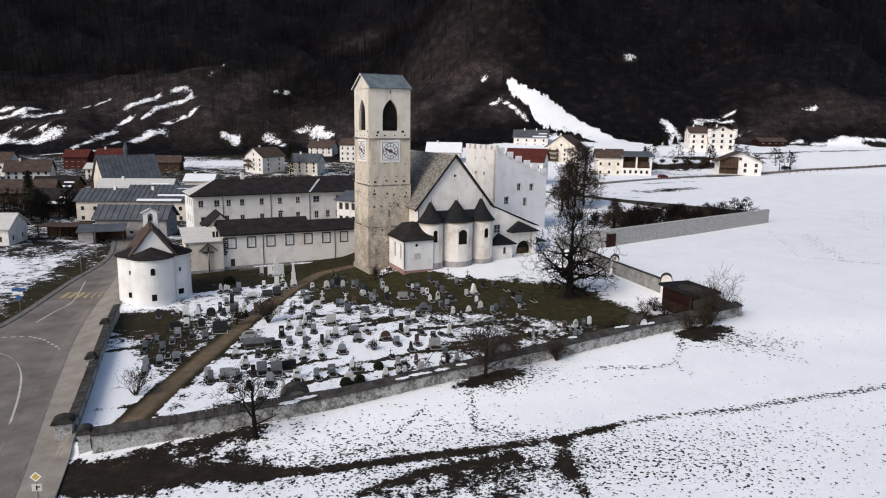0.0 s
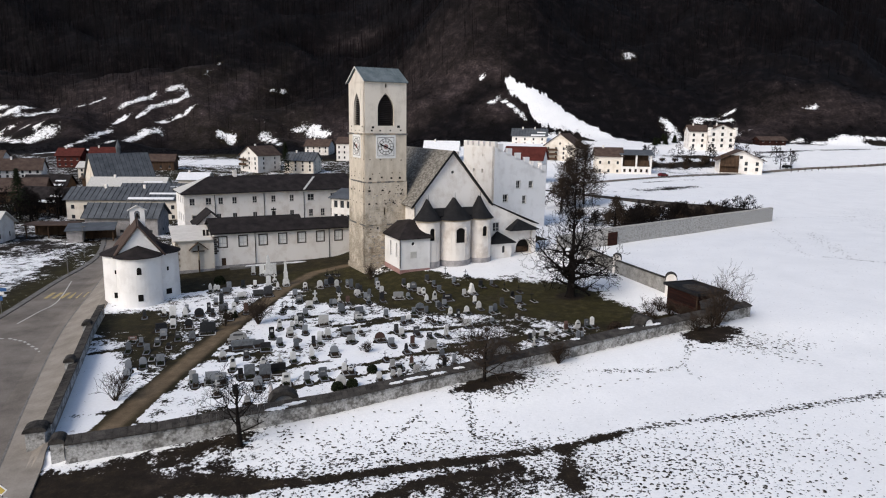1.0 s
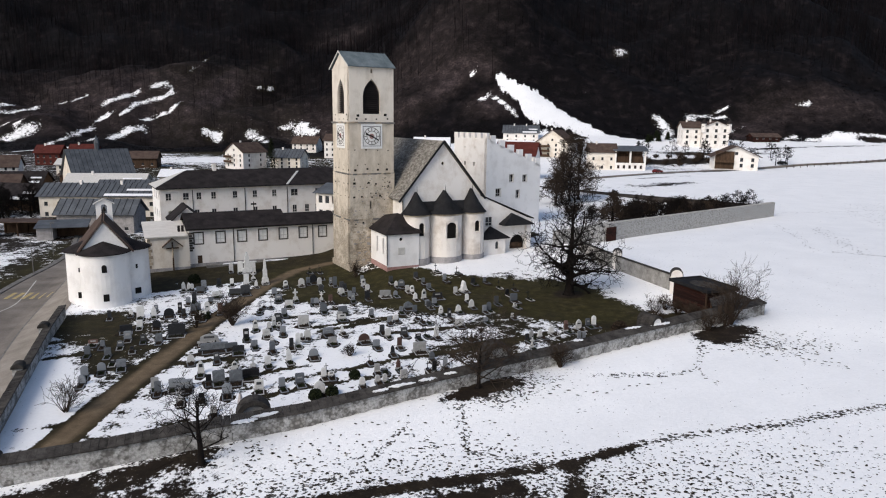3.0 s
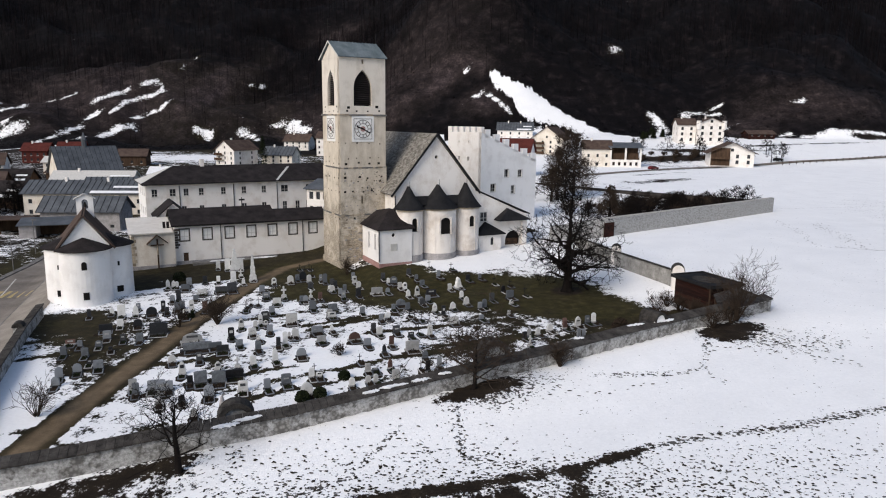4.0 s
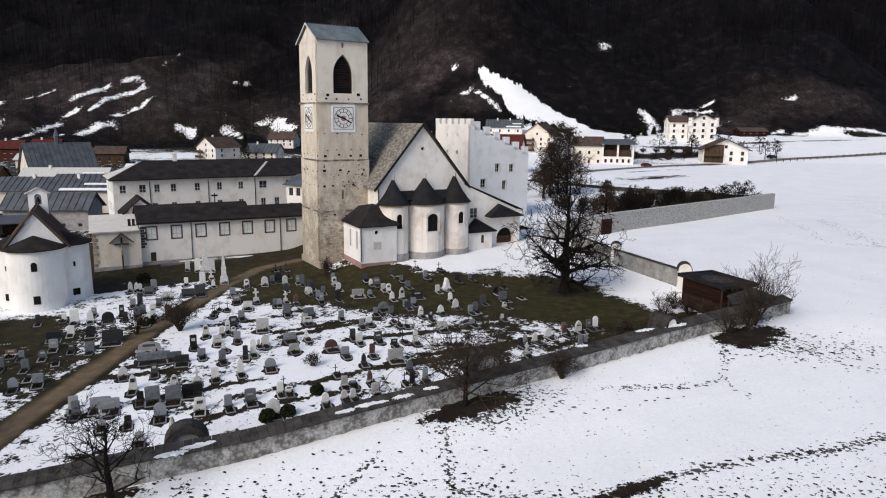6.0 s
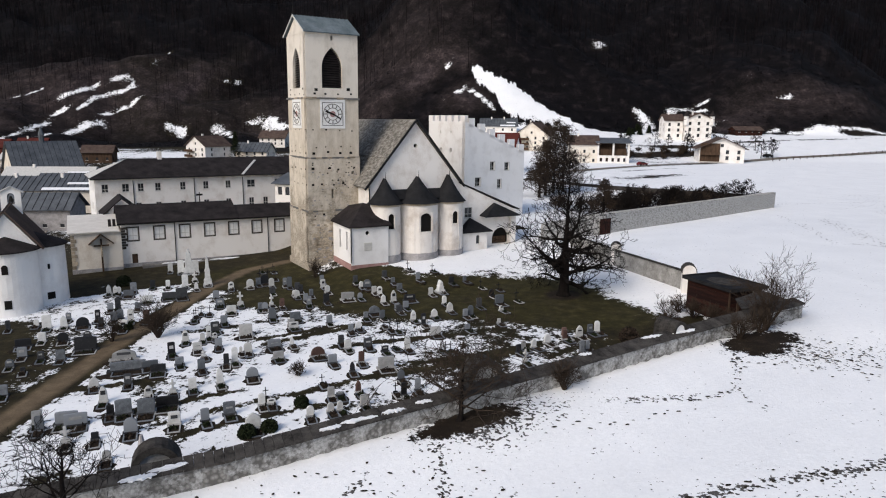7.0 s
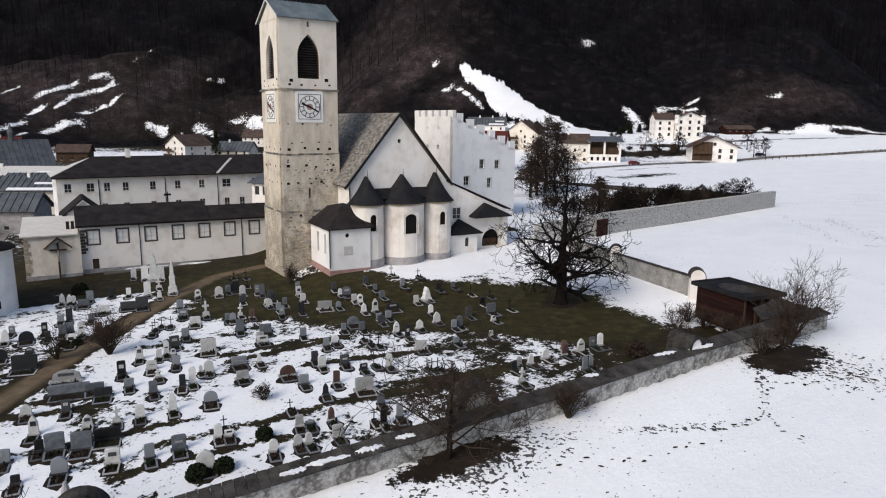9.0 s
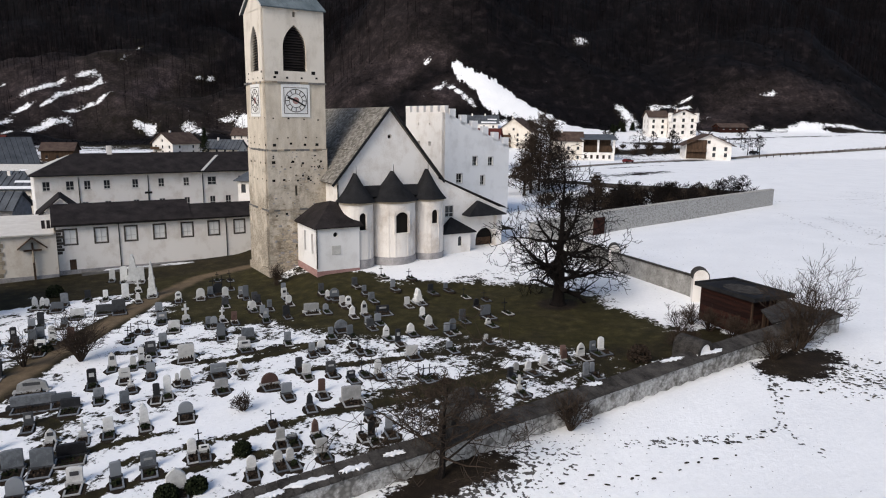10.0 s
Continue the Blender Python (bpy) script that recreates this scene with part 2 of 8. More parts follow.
def ground_z(x, y):
    x, y = np.asarray(x, float), np.asarray(y, float)
    u, v = local(x, y)
    yard = -3.0 + 0.03 * np.clip(x, -60, 40) + 0.015 * (np.clip(y, 40, 140) - 90)
    yard = yard + 1.25 * smooth(-22, -9, v) * smooth(-9, -3, u) * (1 - smooth(40, 60, u))
    yard = yard + 0.95 * np.exp(-(((x - 32.6) * 23.5 + (y - 100) * 8.1) / 24.86 / 5.0) ** 2) * smooth(92, 101, y)
    field = -2.65 + 0.065 * 30 * np.tanh((x - 8) / 30) + 0.05 * 25 * np.tanh((y - 67) / 25)
    field = field + np.interp(x, WALL_X, BANK) * np.exp(-(np.minimum(0, y - np.interp(x, WALL_X, WALL_Y) + 0.8) / 5.5) ** 2)
    west = -5.65 + 0 * x
    k = smooth(-0.5, 0.5, inside(x, y))
    left = smooth(-33, -42, x + 0.38 * (y - 57.5))
    out = field * (1 - left) + west * left
    z = out * (1 - k) + yard * k
    back = smooth(128, 150, y)
    z = z * (1 - back) + back * (smooth(-60, 10, x) * 5.6 - 5.4 + 0.4 * smooth(20, 80, x))
    z = z + np.maximum(0, y - 180) * 0.022 + np.maximum(0, y - 305) * 0.10 * smooth(-160, 60, x)
    z = z + np.maximum(0, y - 260) * 0.03 * (1 - smooth(-160, 0, x))
    hill = np.maximum(0, y - 420 + 30 * np.sin(x / 90.0) + 18 * np.sin(x / 37.0 + 1)) * 0.52
    knoll = 42 * np.exp(-(((x - 28) / 60) ** 2 + ((y - 510) / 60) ** 2))
    return z + hill + knoll


def gz(x, y):
    return float(ground_z(x, y))


def axis(lo, hi, a, b, fine):
    """Steps of size fine between a and b, growing outwards to lo and hi."""
    mid = list(np.arange(a, b + 1e-6, fine))
    up, s = [b], fine
    while up[-1] < hi:
        s = min(s * 1.10, 3.6 if up[-1] < 530 else 14)
        up.append(up[-1] + s)
    down, s = [a], fine
    while down[-1] > lo:
        s = min(s * 1.10, 3.6 if down[-1] > -340 else 14)
        down.append(down[-1] - s)
    return np.array(down[:0:-1] + mid + up[1:])


gx, gy = axis(-900, 1000, -66, 62, 0.6), axis(-150, 1150, 38, 132, 0.6)
X, Y = np.meshgrid(gx, gy)
Z = ground_z(X, Y)


def near_line(x, y, pts):
    """Distance to a bent line in plan."""
    d = np.full(np.shape(x), 1e9)
    for (ax, ay), (bx, by) in zip(pts, pts[1:]):
        t = np.clip(((x - ax) * (bx - ax) + (y - ay) * (by - ay)) / ((bx - ax) ** 2 + (by - ay) ** 2), 0, 1)
        d = np.minimum(d, np.hypot(x - ax - t * (bx - ax), y - ay - t * (by - ay)))
    return d


def blob(x, y, cx, cy, rx, ry, deg=0):
    a = radians(deg)
    p, q = (x - cx) * math.cos(a) + (y - cy) * math.sin(a), -(x - cx) * math.sin(a) + (y - cy) * math.cos(a)
    return np.exp(-((p / rx) ** 2 + (q / ry) ** 2))


FOOTPATH = [(-30.6, 56.5), (-30.6, 61), (-30.3, 69), (-29.6, 80), (-28.9, 91), (-27.6, 101.5), (-26.4, 110), (-24.0, 119.5), (-19.0, 125.0)]
TRACK = [(-31, 50.2), (-10.9, 51.1), (-4.4, 52.5), (2.9, 53.9), (10.5, 55.3), (16, 57.5), (21.5, 58.8), (27.6, 59.6), (44, 64.1), (62, 70)]
SIDE_TRACKS = [[(28.6, 78.5), (27.4, 75.7), (26.2, 72.8), (24.9, 70.3), (25.6, 67.3)], [(24.9, 70.3), (22.5, 69.5), (19, 69.3), (15.8, 69)], [(2.1, 64.6), (2.5, 57.5), (8, 55.2)], [(9.9, 55.4), (9.7, 47)], [(-2.4, 60.6), (-5.6, 55), (-14, 51)], [(-14, 58.4), (-13.8, 55.3)], [(66, 120), (82, 112), (120, 108)]]
k_in = smooth(-0.5, 0.5, inside(X, Y))
u, v = local(X, Y)
snow = np.full(X.shape, 0.97)
green = np.zeros(X.shape)
# churchyard: thin snow with bare rows, green before the church and under the tree
yard = 0.555 + 0.07 * np.sin(X * 0.11 + Y * 0.05) + 0.10 * blob(X, Y, -10, 84, 13, 9) + 0.08 * blob(X, Y, -3, 76, 12, 5, 20) - 0.12 * blob(X, Y, -36, 84, 7, 9) - 0.2 * blob(X, Y, -36.5, 80, 4.5, 9, 15)
lawn = np.maximum.reduce([blob(X, Y, 9, 102, 19, 8.5, 5), blob(X, Y, -10, 108, 14, 7.5, 20), blob(X, Y, -22, 116, 9, 7, 40), 0.9 * blob(X, Y, 19, 96, 10, 8)])
yard = yard - 0.62 * smooth(0.22, 0.7, lawn)
yard = yard + 0.5 * blob(X, Y, 28, 101, 7, 12, 15) + 0.5 * smooth(-16, -12, v) * smooth(-3, 2, u)
yard = yard - 0.45 * blob(X, Y, 28, 86, 6, 5, 30) - 0.42 * blob(X, Y, 25.5, 88.5, 8, 4.5, 20) + 0.7 * blob(X, Y, 23.8, 84.2, 2.4, 1.5, 30) + 0.6 * blob(X, Y, 24.5, 81.2, 3.0, 0.9, 30) - 0.6 * blob(X, Y, -46, 91, 6, 4) + 0.5 * blob(X, Y, -37.5, 68, 4, 14, 18) - 0.35 * blob(X, Y, -29, 122, 14, 3, 26)
yard = np.where(v > 1.5, 0.15, yard)
path = near_line(X, Y, FOOTPATH)
yard = yard - 0.9 * (1 - smooth(0.9, 1.8, path))
rows_bare = 0.30 * smooth(0.80, 0.97, np.sin((Y - 0.36 * X + 0.8 * np.sin(X * 0.21)) * 2 * math.pi / 6.6)) * smooth(-0.3, 0.5, np.sin(X * 0.13 + Y * 0.31))
yard = yard - rows_bare * (1 - smooth(90, 96, Y))
for pts, wd, k in (([(-15, 72.2), (-8.6, 75.1), (-4.2, 77.6), (0.1, 78.9), (5.5, 81.0), (12, 84)], 0.6, 0.36), ([(-14, 87.4), (-11.6, 88.6), (-7.7, 90.9), (-4.7, 93.0)], 0.55, 0.34), ([(-24, 82), (-21, 76), (-18.5, 70.5)], 1.2, 0.18)):
    bare_line = np.exp(-(near_line(X, Y, pts) / wd) ** 2)
    yard = yard - k * bare_line
    green = np.maximum(green, 0.7 * bare_line)
green = np.maximum(green, smooth(0.12, 0.5, lawn) + 0.8 * blob(X, Y, -46, 91, 7, 5))
green = np.maximum(green, 0.5 * k_in) * (1 - smooth(0.35, 0.6, blob(X, Y, 18.6, 102.0, 2.6, 2.6)))
snow = snow * (1 - k_in) + yard * k_in
# field before the wall
out = 1 - k_in
drop = 0.75 * blob(X, Y, -27, 50.5, 14, 4.5, 8) + 0.42 * blob(X, Y, -20, 57, 7, 2.0, 18) + 0.40 * blob(X, Y, 2, 46.5, 11, 6) + 0.9 * blob(X, Y, 4.6, 66.6, 5.0, 2.0, 25) + 0.95 * blob(X, Y, 31.0, 78.6, 4.6, 2.6, 20)
drop = drop + 0.12 * blob(X, Y, 5, 54, 26, 7) + 0.22 * blob(X, Y, 6, 50.5, 9, 3.0, 10)
drop = drop + 0.46 * np.exp(-(near_line(X, Y, [(-31, 50.2), (-10.9, 51.1), (-4.4, 52.5), (2.9, 53.9), (10.5, 55.3), (16, 57.5)]) / 0.75) ** 2)
drop = drop + 0.35 * np.exp(-(near_line(X, Y, [(10, 55), (9.8, 50), (11, 46)]) / 0.6) ** 2) + 0.3 * np.exp(-(near_line(X, Y, [(-8, 47), (-2, 50.5), (6, 52.5)]) / 0.7) ** 2)
snow = snow - out * drop
tread = np.exp(-(near_line(X, Y, TRACK) / 0.55) ** 2)
for s in SIDE_TRACKS:
    tread = np.maximum(tread, 0.8 * np.exp(-(near_line(X, Y, s) / 0.45) ** 2))
tread = np.maximum(tread, 0.56 * blob(X, Y, 2, 52, 24, 6.5) + 0.2 * blob(X, Y, 30, 53, 18, 9) + 0.45 * blob(X, Y, 34, 76, 5, 3) + 0.8 * blob(X, Y, 7.0, 66.6, 6, 2.2, 22))
tread = tread * out
# beside the road and in the village
west = smooth(-33, -42, X + 0.38 * (Y - 57.5)) * out
verge = np.exp(-(near_line(X, Y, [(-66.5, 92), (-71, 118), (-78, 150)]) / 5.5) ** 2)
snow = snow * (1 - west) + west * (0.62 - 0.30 * verge)
green = np.maximum(green, west * verge * 0.8)
town = smooth(132, 150, Y) * (1 - smooth(-10, 25, X))
snow = snow * (1 - town) + town * 0.40
snow = snow - 0.55 * blob(X, Y, 42, 162, 18, 28, -40) - 0.26 * blob(X, Y, 60, 225, 40, 16, 30)
snow = snow - 0.5 * np.exp(-(near_line(X, Y, [(45, 250), (55, 256), (93, 281), (155, 312), (209, 329), (420, 400)]) / 3.5) ** 2)
snow = snow - 0.62 * blob(X, Y, 108, 320, 24, 8, 10) - 0.45 * blob(X, Y, 84, 262, 26, 3, 30) - 0.5 * blob(X, Y, 150, 345, 34, 6, 8) - 0.40 * blob(X, Y, 100, 302, 34, 20) - 0.2 * blob(X, Y, 190, 380, 80, 12, 8)
snow = snow - 0.62 * blob(X, Y, 117, 344, 16, 6, -10) - 0.6 * blob(X, Y, 124, 325, 14, 5, 10) - 0.55 * blob(X, Y, 168, 361, 18, 4, 12) - 0.55 * blob(X, Y, 215, 373, 40, 3, 12) - 0.42 * blob(X, Y, 78, 238, 20, 4, 30)
# mountain side
near_hill = 20 * np.exp(-((X + 45) / 60) ** 2) + 10 * smooth(-150, -190, X)
hill = smooth(384, 396, Y + near_hill + 4 * np.sin(X / 13) + 3 * np.sin(X / 5.3))
upper = np.interp(X, (32, 40.3, 50.2, 60.3, 69.1, 78.2, 88.9, 100, 111), (440, 435, 430, 427.5, 417.5, 411, 406, 398, 385)) + 1.1 * np.sin(X * 0.9) + 0.8 * np.sin(X * 2.3)
lower = np.interp(X, (32, 34.1, 39.5, 45.8, 47.4, 50.9, 62, 74.8, 88.4, 104), (438, 429, 424, 418, 410, 403.5, 401, 400, 388.5, 374)) + 0.9 * np.sin(X * 1.1 + 2) + 0.7 * np.sin(X * 2.7)
strip = smooth(-2.6, 2.6, np.minimum(upper - Y, Y - lower)) * smooth(31.5, 33, X) * (1 - smooth(110, 118, X))
steep = 0.10 + 0.0 * X
PATCHES = (([(-330, 458), (-306, 458.6), (-290, 454), (-281, 459)], 2.6), ([(-320, 449), (-300, 449.6), (-283, 448), (-268, 463)], 3.2), ([(-260, 470), (-250, 473), (-241, 481)], 1.5), ([(-227, 469), (-218, 475), (-211, 486)], 3.2),
           ([(-203, 488), (-193, 495), (-188, 489), (-195, 482), (-205, 479), (-209, 468), (-212, 460)], 3.0), ([(-179, 478), (-184, 474), (-193.5, 470), (-199, 461)], 2.0), ([(-220, 464), (-225, 459), (-224, 448), (-226, 435), (-228, 424), (-233, 411)], 3.0),
           ([(-196, 455), (-205, 447), (-207, 438), (-213, 418)], 5.0), ([(-200, 451), (-208, 442)], 4.5), ([(-289, 441), (-262, 432)], 1.5), ([(-310, 433), (-291, 433), (-272, 422), (-262, 425), (-250, 429)], 5.0), ([(-185, 551), (-181, 530)], 1.6), ([(-180, 517), (-185, 509)], 1.8),
           ([(-135, 522), (-126, 527)], 1.8), ([(-159, 461), (-146, 462)], 1.7), ([(-158, 456), (-147, 457)], 1.6), ([(-128, 461), (-118, 452), (-107, 420)], 3.4), ([(-109, 473), (-97, 473), (-86, 467)], 2.6), ([(-99, 469), (-83, 465)], 2.2), ([(-239, 372), (-230, 389), (-216, 404)], 3.5),
           ([(16, 419), (21, 420), (28, 423)], 1.7), ([(28, 424), (34, 419.5), (40.3, 412), (43.3, 408)], 2.4), ([(18, 443), (22, 445)], 2.2), ([(130, 421), (135, 413), (117, 377)], 5.0), ([(148, 426), (161, 428), (173, 423)], 3.0), ([(171, 411), (178, 413)], 2.0), ([(180, 403), (207, 393), (249, 396), (330, 400)], 2.2), ([(213, 426), (224, 425)], 1.6), ([(157, 434), (177, 432)], 1.4), ([(118, 481), (123, 481)], 4.0))
for pts, wd in PATCHES:
    steep = np.maximum(steep, 0.10 + 0.60 * np.exp(-(near_line(X, Y, pts) / (wd * 0.8)) ** 2))
steep = steep + 0.12 * blob(X, Y, -110, 470, 45, 22)
snow = snow * (1 - hill) + hill * np.maximum(steep, strip)
snow = snow + 0.35 * blob(X, Y, -125, 352, 38, 16) * (1 - hill)
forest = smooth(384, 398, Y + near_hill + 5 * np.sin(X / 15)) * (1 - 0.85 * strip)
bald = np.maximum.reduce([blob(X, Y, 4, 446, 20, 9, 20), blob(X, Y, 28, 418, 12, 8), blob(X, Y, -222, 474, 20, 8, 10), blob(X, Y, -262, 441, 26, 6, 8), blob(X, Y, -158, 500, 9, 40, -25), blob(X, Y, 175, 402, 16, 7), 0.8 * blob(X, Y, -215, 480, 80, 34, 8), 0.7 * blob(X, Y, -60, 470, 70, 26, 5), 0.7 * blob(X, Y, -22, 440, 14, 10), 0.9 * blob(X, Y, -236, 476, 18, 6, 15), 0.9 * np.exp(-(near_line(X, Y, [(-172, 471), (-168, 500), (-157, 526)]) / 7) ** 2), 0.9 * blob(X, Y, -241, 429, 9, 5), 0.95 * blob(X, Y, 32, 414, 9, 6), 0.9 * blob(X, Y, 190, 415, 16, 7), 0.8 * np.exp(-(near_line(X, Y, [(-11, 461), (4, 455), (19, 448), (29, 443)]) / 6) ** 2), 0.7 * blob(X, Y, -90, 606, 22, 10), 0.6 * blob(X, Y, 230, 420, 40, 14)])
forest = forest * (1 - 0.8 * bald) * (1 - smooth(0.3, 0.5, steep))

me = bpy.data.meshes.new("ground")
ny, nx = X.shape
Zj = Z + 0.0
rough_k = smooth(395, 440, Y) * (1 - 0.9 * np.exp(-(near_line(X, Y, [(35, 434), (55, 413), (80, 398), (100, 382)]) / 22) ** 2))
for (a, b, c, d, s) in ((0.031, 0.043, 0.6, 1.2, 7.0), (0.083, 0.067, 2.0, 0.4, 3.4), (0.17, 0.21, 1.0, 3.0, 1.5)):
    Zj = Zj + rough_k * s * np.sin(X * a + c + 1.7 * np.sin(Y * b)) * np.sin(Y * b * 0.8 + d + 1.3 * np.sin(X * a * 0.7))
idx = np.arange(nx * ny).reshape(ny, nx)
quads = np.stack([idx[:-1, :-1], idx[:-1, 1:], idx[1:, 1:], idx[1:, :-1]], -1).reshape(-1, 4)
me.from_pydata(np.stack([X, Y, Zj], -1).reshape(-1, 3).tolist(), [], quads.tolist())
me.update()
me.polygons.foreach_set("use_smooth", [True] * len(me.polygons))
for name, arr in (("snow", snow), ("green", green), ("tread", tread), ("forest", forest), ("path", (1 - smooth(0.7, 1.4, path)) * k_in), ("heath", bald * hill)):
    me.attributes.new(name, "FLOAT", "POINT").data.foreach_set("value", np.clip(arr, 0, 1).reshape(-1).astype(np.float32))

m = M["ground"] = material("snowy_ground", 0.85)


def layer(name):
    n = node(m, "ShaderNodeAttribute", attribute_name=name)
    return n.outputs["Fac"]


v3 = coords(m)
huge, large, mid, small, tiny = noise_tex(m, v3, 0.035, 6, 0.6), noise_tex(m, v3, 0.16, 6, 0.6), noise_tex(m, v3, 0.8, 7, 0.65), noise_tex(m, v3, 3.2, 6, 0.7), noise_tex(m, v3, 14, 5, 0.7)


def centred(f, k):
    return calc(m, "MULTIPLY", calc(m, "SUBTRACT", f, 0.5), k)


cover = calc(m, "ADD", layer("snow"), calc(m, "ADD", calc(m, "ADD", centred(large, 0.75), centred(mid, 0.9)), calc(m, "ADD", centred(small, 0.45), centred(huge, 0.3))))
snow_k = ramp(m, cover, [(0.47, 0.0), (0.53, 1.0)])
fleck = noise_tex(m, coords(m, (1.0, 1.2, 1.0)), 3.4, 2, 0.5)
worn = calc(m, "ADD", layer("tread"), calc(m, "ADD", centred(mid, 0.8), centred(large, 1.1)), True)
trod = ramp(m, calc(m, "ADD", fleck, calc(m, "MULTIPLY", worn, 0.29)), [(0.735, 0.0), (0.755, 1.0)])
snow_k = calc(m, "MULTIPLY", snow_k, calc(m, "SUBTRACT", 1.0, calc(m, "MULTIPLY", trod, 0.92)))
white = ramp(m, calc(m, "ADD", calc(m, "MULTIPLY", large, 0.5), calc(m, "MULTIPLY", small, 0.5)), [(0.3, (0.80, 0.806, 0.82)), (0.65, (0.93, 0.932, 0.94))])
soil = ramp(m, calc(m, "ADD", calc(m, "MULTIPLY", mid, 0.5), calc(m, "MULTIPLY", tiny, 0.5)), [(0.33, (0.006, 0.0045, 0.0033)), (0.52, (0.019, 0.0138, 0.0095)), (0.7, (0.06, 0.044, 0.029))])
turf = ramp(m, calc(m, "ADD", calc(m, "MULTIPLY", mid, 0.55), calc(m, "MULTIPLY", tiny, 0.45)), [(0.33, (0.010, 0.0092, 0.003)), (0.52, (0.034, 0.0295, 0.0102)), (0.68, (0.092, 0.074, 0.029))])
# Scrub is coloured far below its own tone, to hold the slope's shade.
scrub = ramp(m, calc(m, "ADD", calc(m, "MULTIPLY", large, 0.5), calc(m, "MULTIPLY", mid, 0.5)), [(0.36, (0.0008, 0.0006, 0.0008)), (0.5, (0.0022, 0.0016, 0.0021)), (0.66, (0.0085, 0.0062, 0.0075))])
earth = mix(m, calc(m, "ADD", layer("green"), centred(mid, 0.6), True), soil, turf)
gravel = ramp(m, calc(m, "ADD", calc(m, "MULTIPLY", mid, 0.5), calc(m, "MULTIPLY", tiny, 0.5)), [(0.33, (0.07, 0.050, 0.031)), (0.65, (0.20, 0.148, 0.094))])
earth = mix(m, layer("path"), earth, gravel)
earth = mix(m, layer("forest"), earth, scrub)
heath = ramp(m, calc(m, "ADD", calc(m, "MULTIPLY", large, 0.5), calc(m, "MULTIPLY", mid, 0.5)), [(0.36, (0.009, 0.0068, 0.0080)), (0.52, (0.034, 0.0255, 0.0270)), (0.66, (0.088, 0.067, 0.064))])
earth = mix(m, calc(m, "ADD", layer("heath"), centred(large, 0.7), True), earth, heath)
finish(m, mix(m, snow_k, earth, white))
bump(m, calc(m, "ADD", calc(m, "MULTIPLY", snow_k, 0.6), calc(m, "ADD", calc(m, "MULTIPLY", small, 0.5), calc(m, "MULTIPLY", tiny, 0.2))), 0.55, 0.12)
me.materials.append(m)
tagged(new("ground", me), "snow-covered ground with bare turf and a scrubby mountain side", "ground", kind="structure")


# ---- churchyard wall ----
def wall_run(name, pts, thick, height, label, cap_w, rise, mat, cap_mat, inward=1):
    """A wall along pts (x, y, top z), with a sloping cap of slabs."""
    root = thing(name, Matrix(), label, "wall", kind="structure")
    face, lid = bmesh.new(), []
    n = len(pts)
    norm = []
    for i in range(n):
        a, b = pts[max(i - 1, 0)], pts[min(i + 1, n - 1)]
        d = Vector((b[0] - a[0], b[1] - a[1], 0)).normalized()
        norm.append(Vector((-d.y, d.x, 0)) * inward)
    rings = []
    for (x, y, z), k in zip(pts, norm):
        o = Vector((x, y, 0))
        p, q = o, o + k * thick
        low = min(gz(p.x, p.y), gz(q.x, q.y), gz(*(o - k * 0.7)[:2])) - 0.5
        rings.append([face.verts.new((p.x, p.y, low)), face.verts.new((p.x, p.y, z)), face.verts.new((q.x, q.y, z + rise * 0.8)), face.verts.new((q.x, q.y, low))])
    for r, s in zip(rings, rings[1:]):
        for j in range(4):
            face.faces.new((r[j], r[(j + 1) % 4], s[(j + 1) % 4], s[j]))
    face.faces.new(rings[0])
    face.faces.new(rings[-1][::-1])
    part("wall_body", face, mat, root)
    over = (cap_w - thick) / 2
    rng = random.Random(name)
    for i in range(n - 1):
        a, b = Vector(pts[i]), Vector(pts[i + 1])
        count = max(1, round((b - a).length / 0.6))
        for j in range(count):
            bm = bmesh.new()
            vs = []
            for s in (j / count + 0.0015, (j + 1) / count - 0.0015):
                c, k = a.lerp(b, s), norm[i].lerp(norm[i + 1], s)
                jig = rng.uniform(-0.012, 0.016)
                o, q = c - k * (over + rng.uniform(0, 0.04)), c + k * (thick + over)
                vs += [bm.verts.new((o.x, o.y, c.z - 0.03)), bm.verts.new((o.x, o.y, c.z + 0.09 + jig)), bm.verts.new((q.x, q.y, c.z + rise + 0.12 + jig)), bm.verts.new((q.x, q.y, c.z + rise - 0.02))]
            for f in ((0, 1, 2, 3), (7, 6, 5, 4), (0, 4, 5, 1), (1, 5, 6, 2), (2, 6, 7, 3), (3, 7, 4, 0)):
                bm.faces.new([vs[g] for g in f])
            part("cap_slab", bm, cap_mat, root)
    return root


FRONT = [(x, y - 0.55, z) for x, y, z in zip(WALL_X, WALL_Y, WALL_Z)]
wall_run("churchyard_wall_front", FRONT, 0.8, 2, "patchy rendered churchyard wall with a dark mossy slab cap", 1.2, 0.25, M["wall"], M["cap"])
SIDE = [(-35.4, 57.6, -3.3), (-41.2, 72.4, -3.15), (-46.4, 85.6, -3.0), (-49.6, 94.6, -2.9)]
wall_run("churchyard_wall_road", SIDE, 0.6, 2, "grey churchyard wall along the road with slab cap", 0.9, 0.1, M["wall"], M["cap"], -1)
wall_run("churchyard_wall_side", [(38.0, 85.3, 1.1), (36.6, 90.5, 1.2), (33.4, 97.5, 1.25)], 0.8, 2, "low churchyard wall beside the shed", 1.1, 0.15, M["wall"], M["cap"])
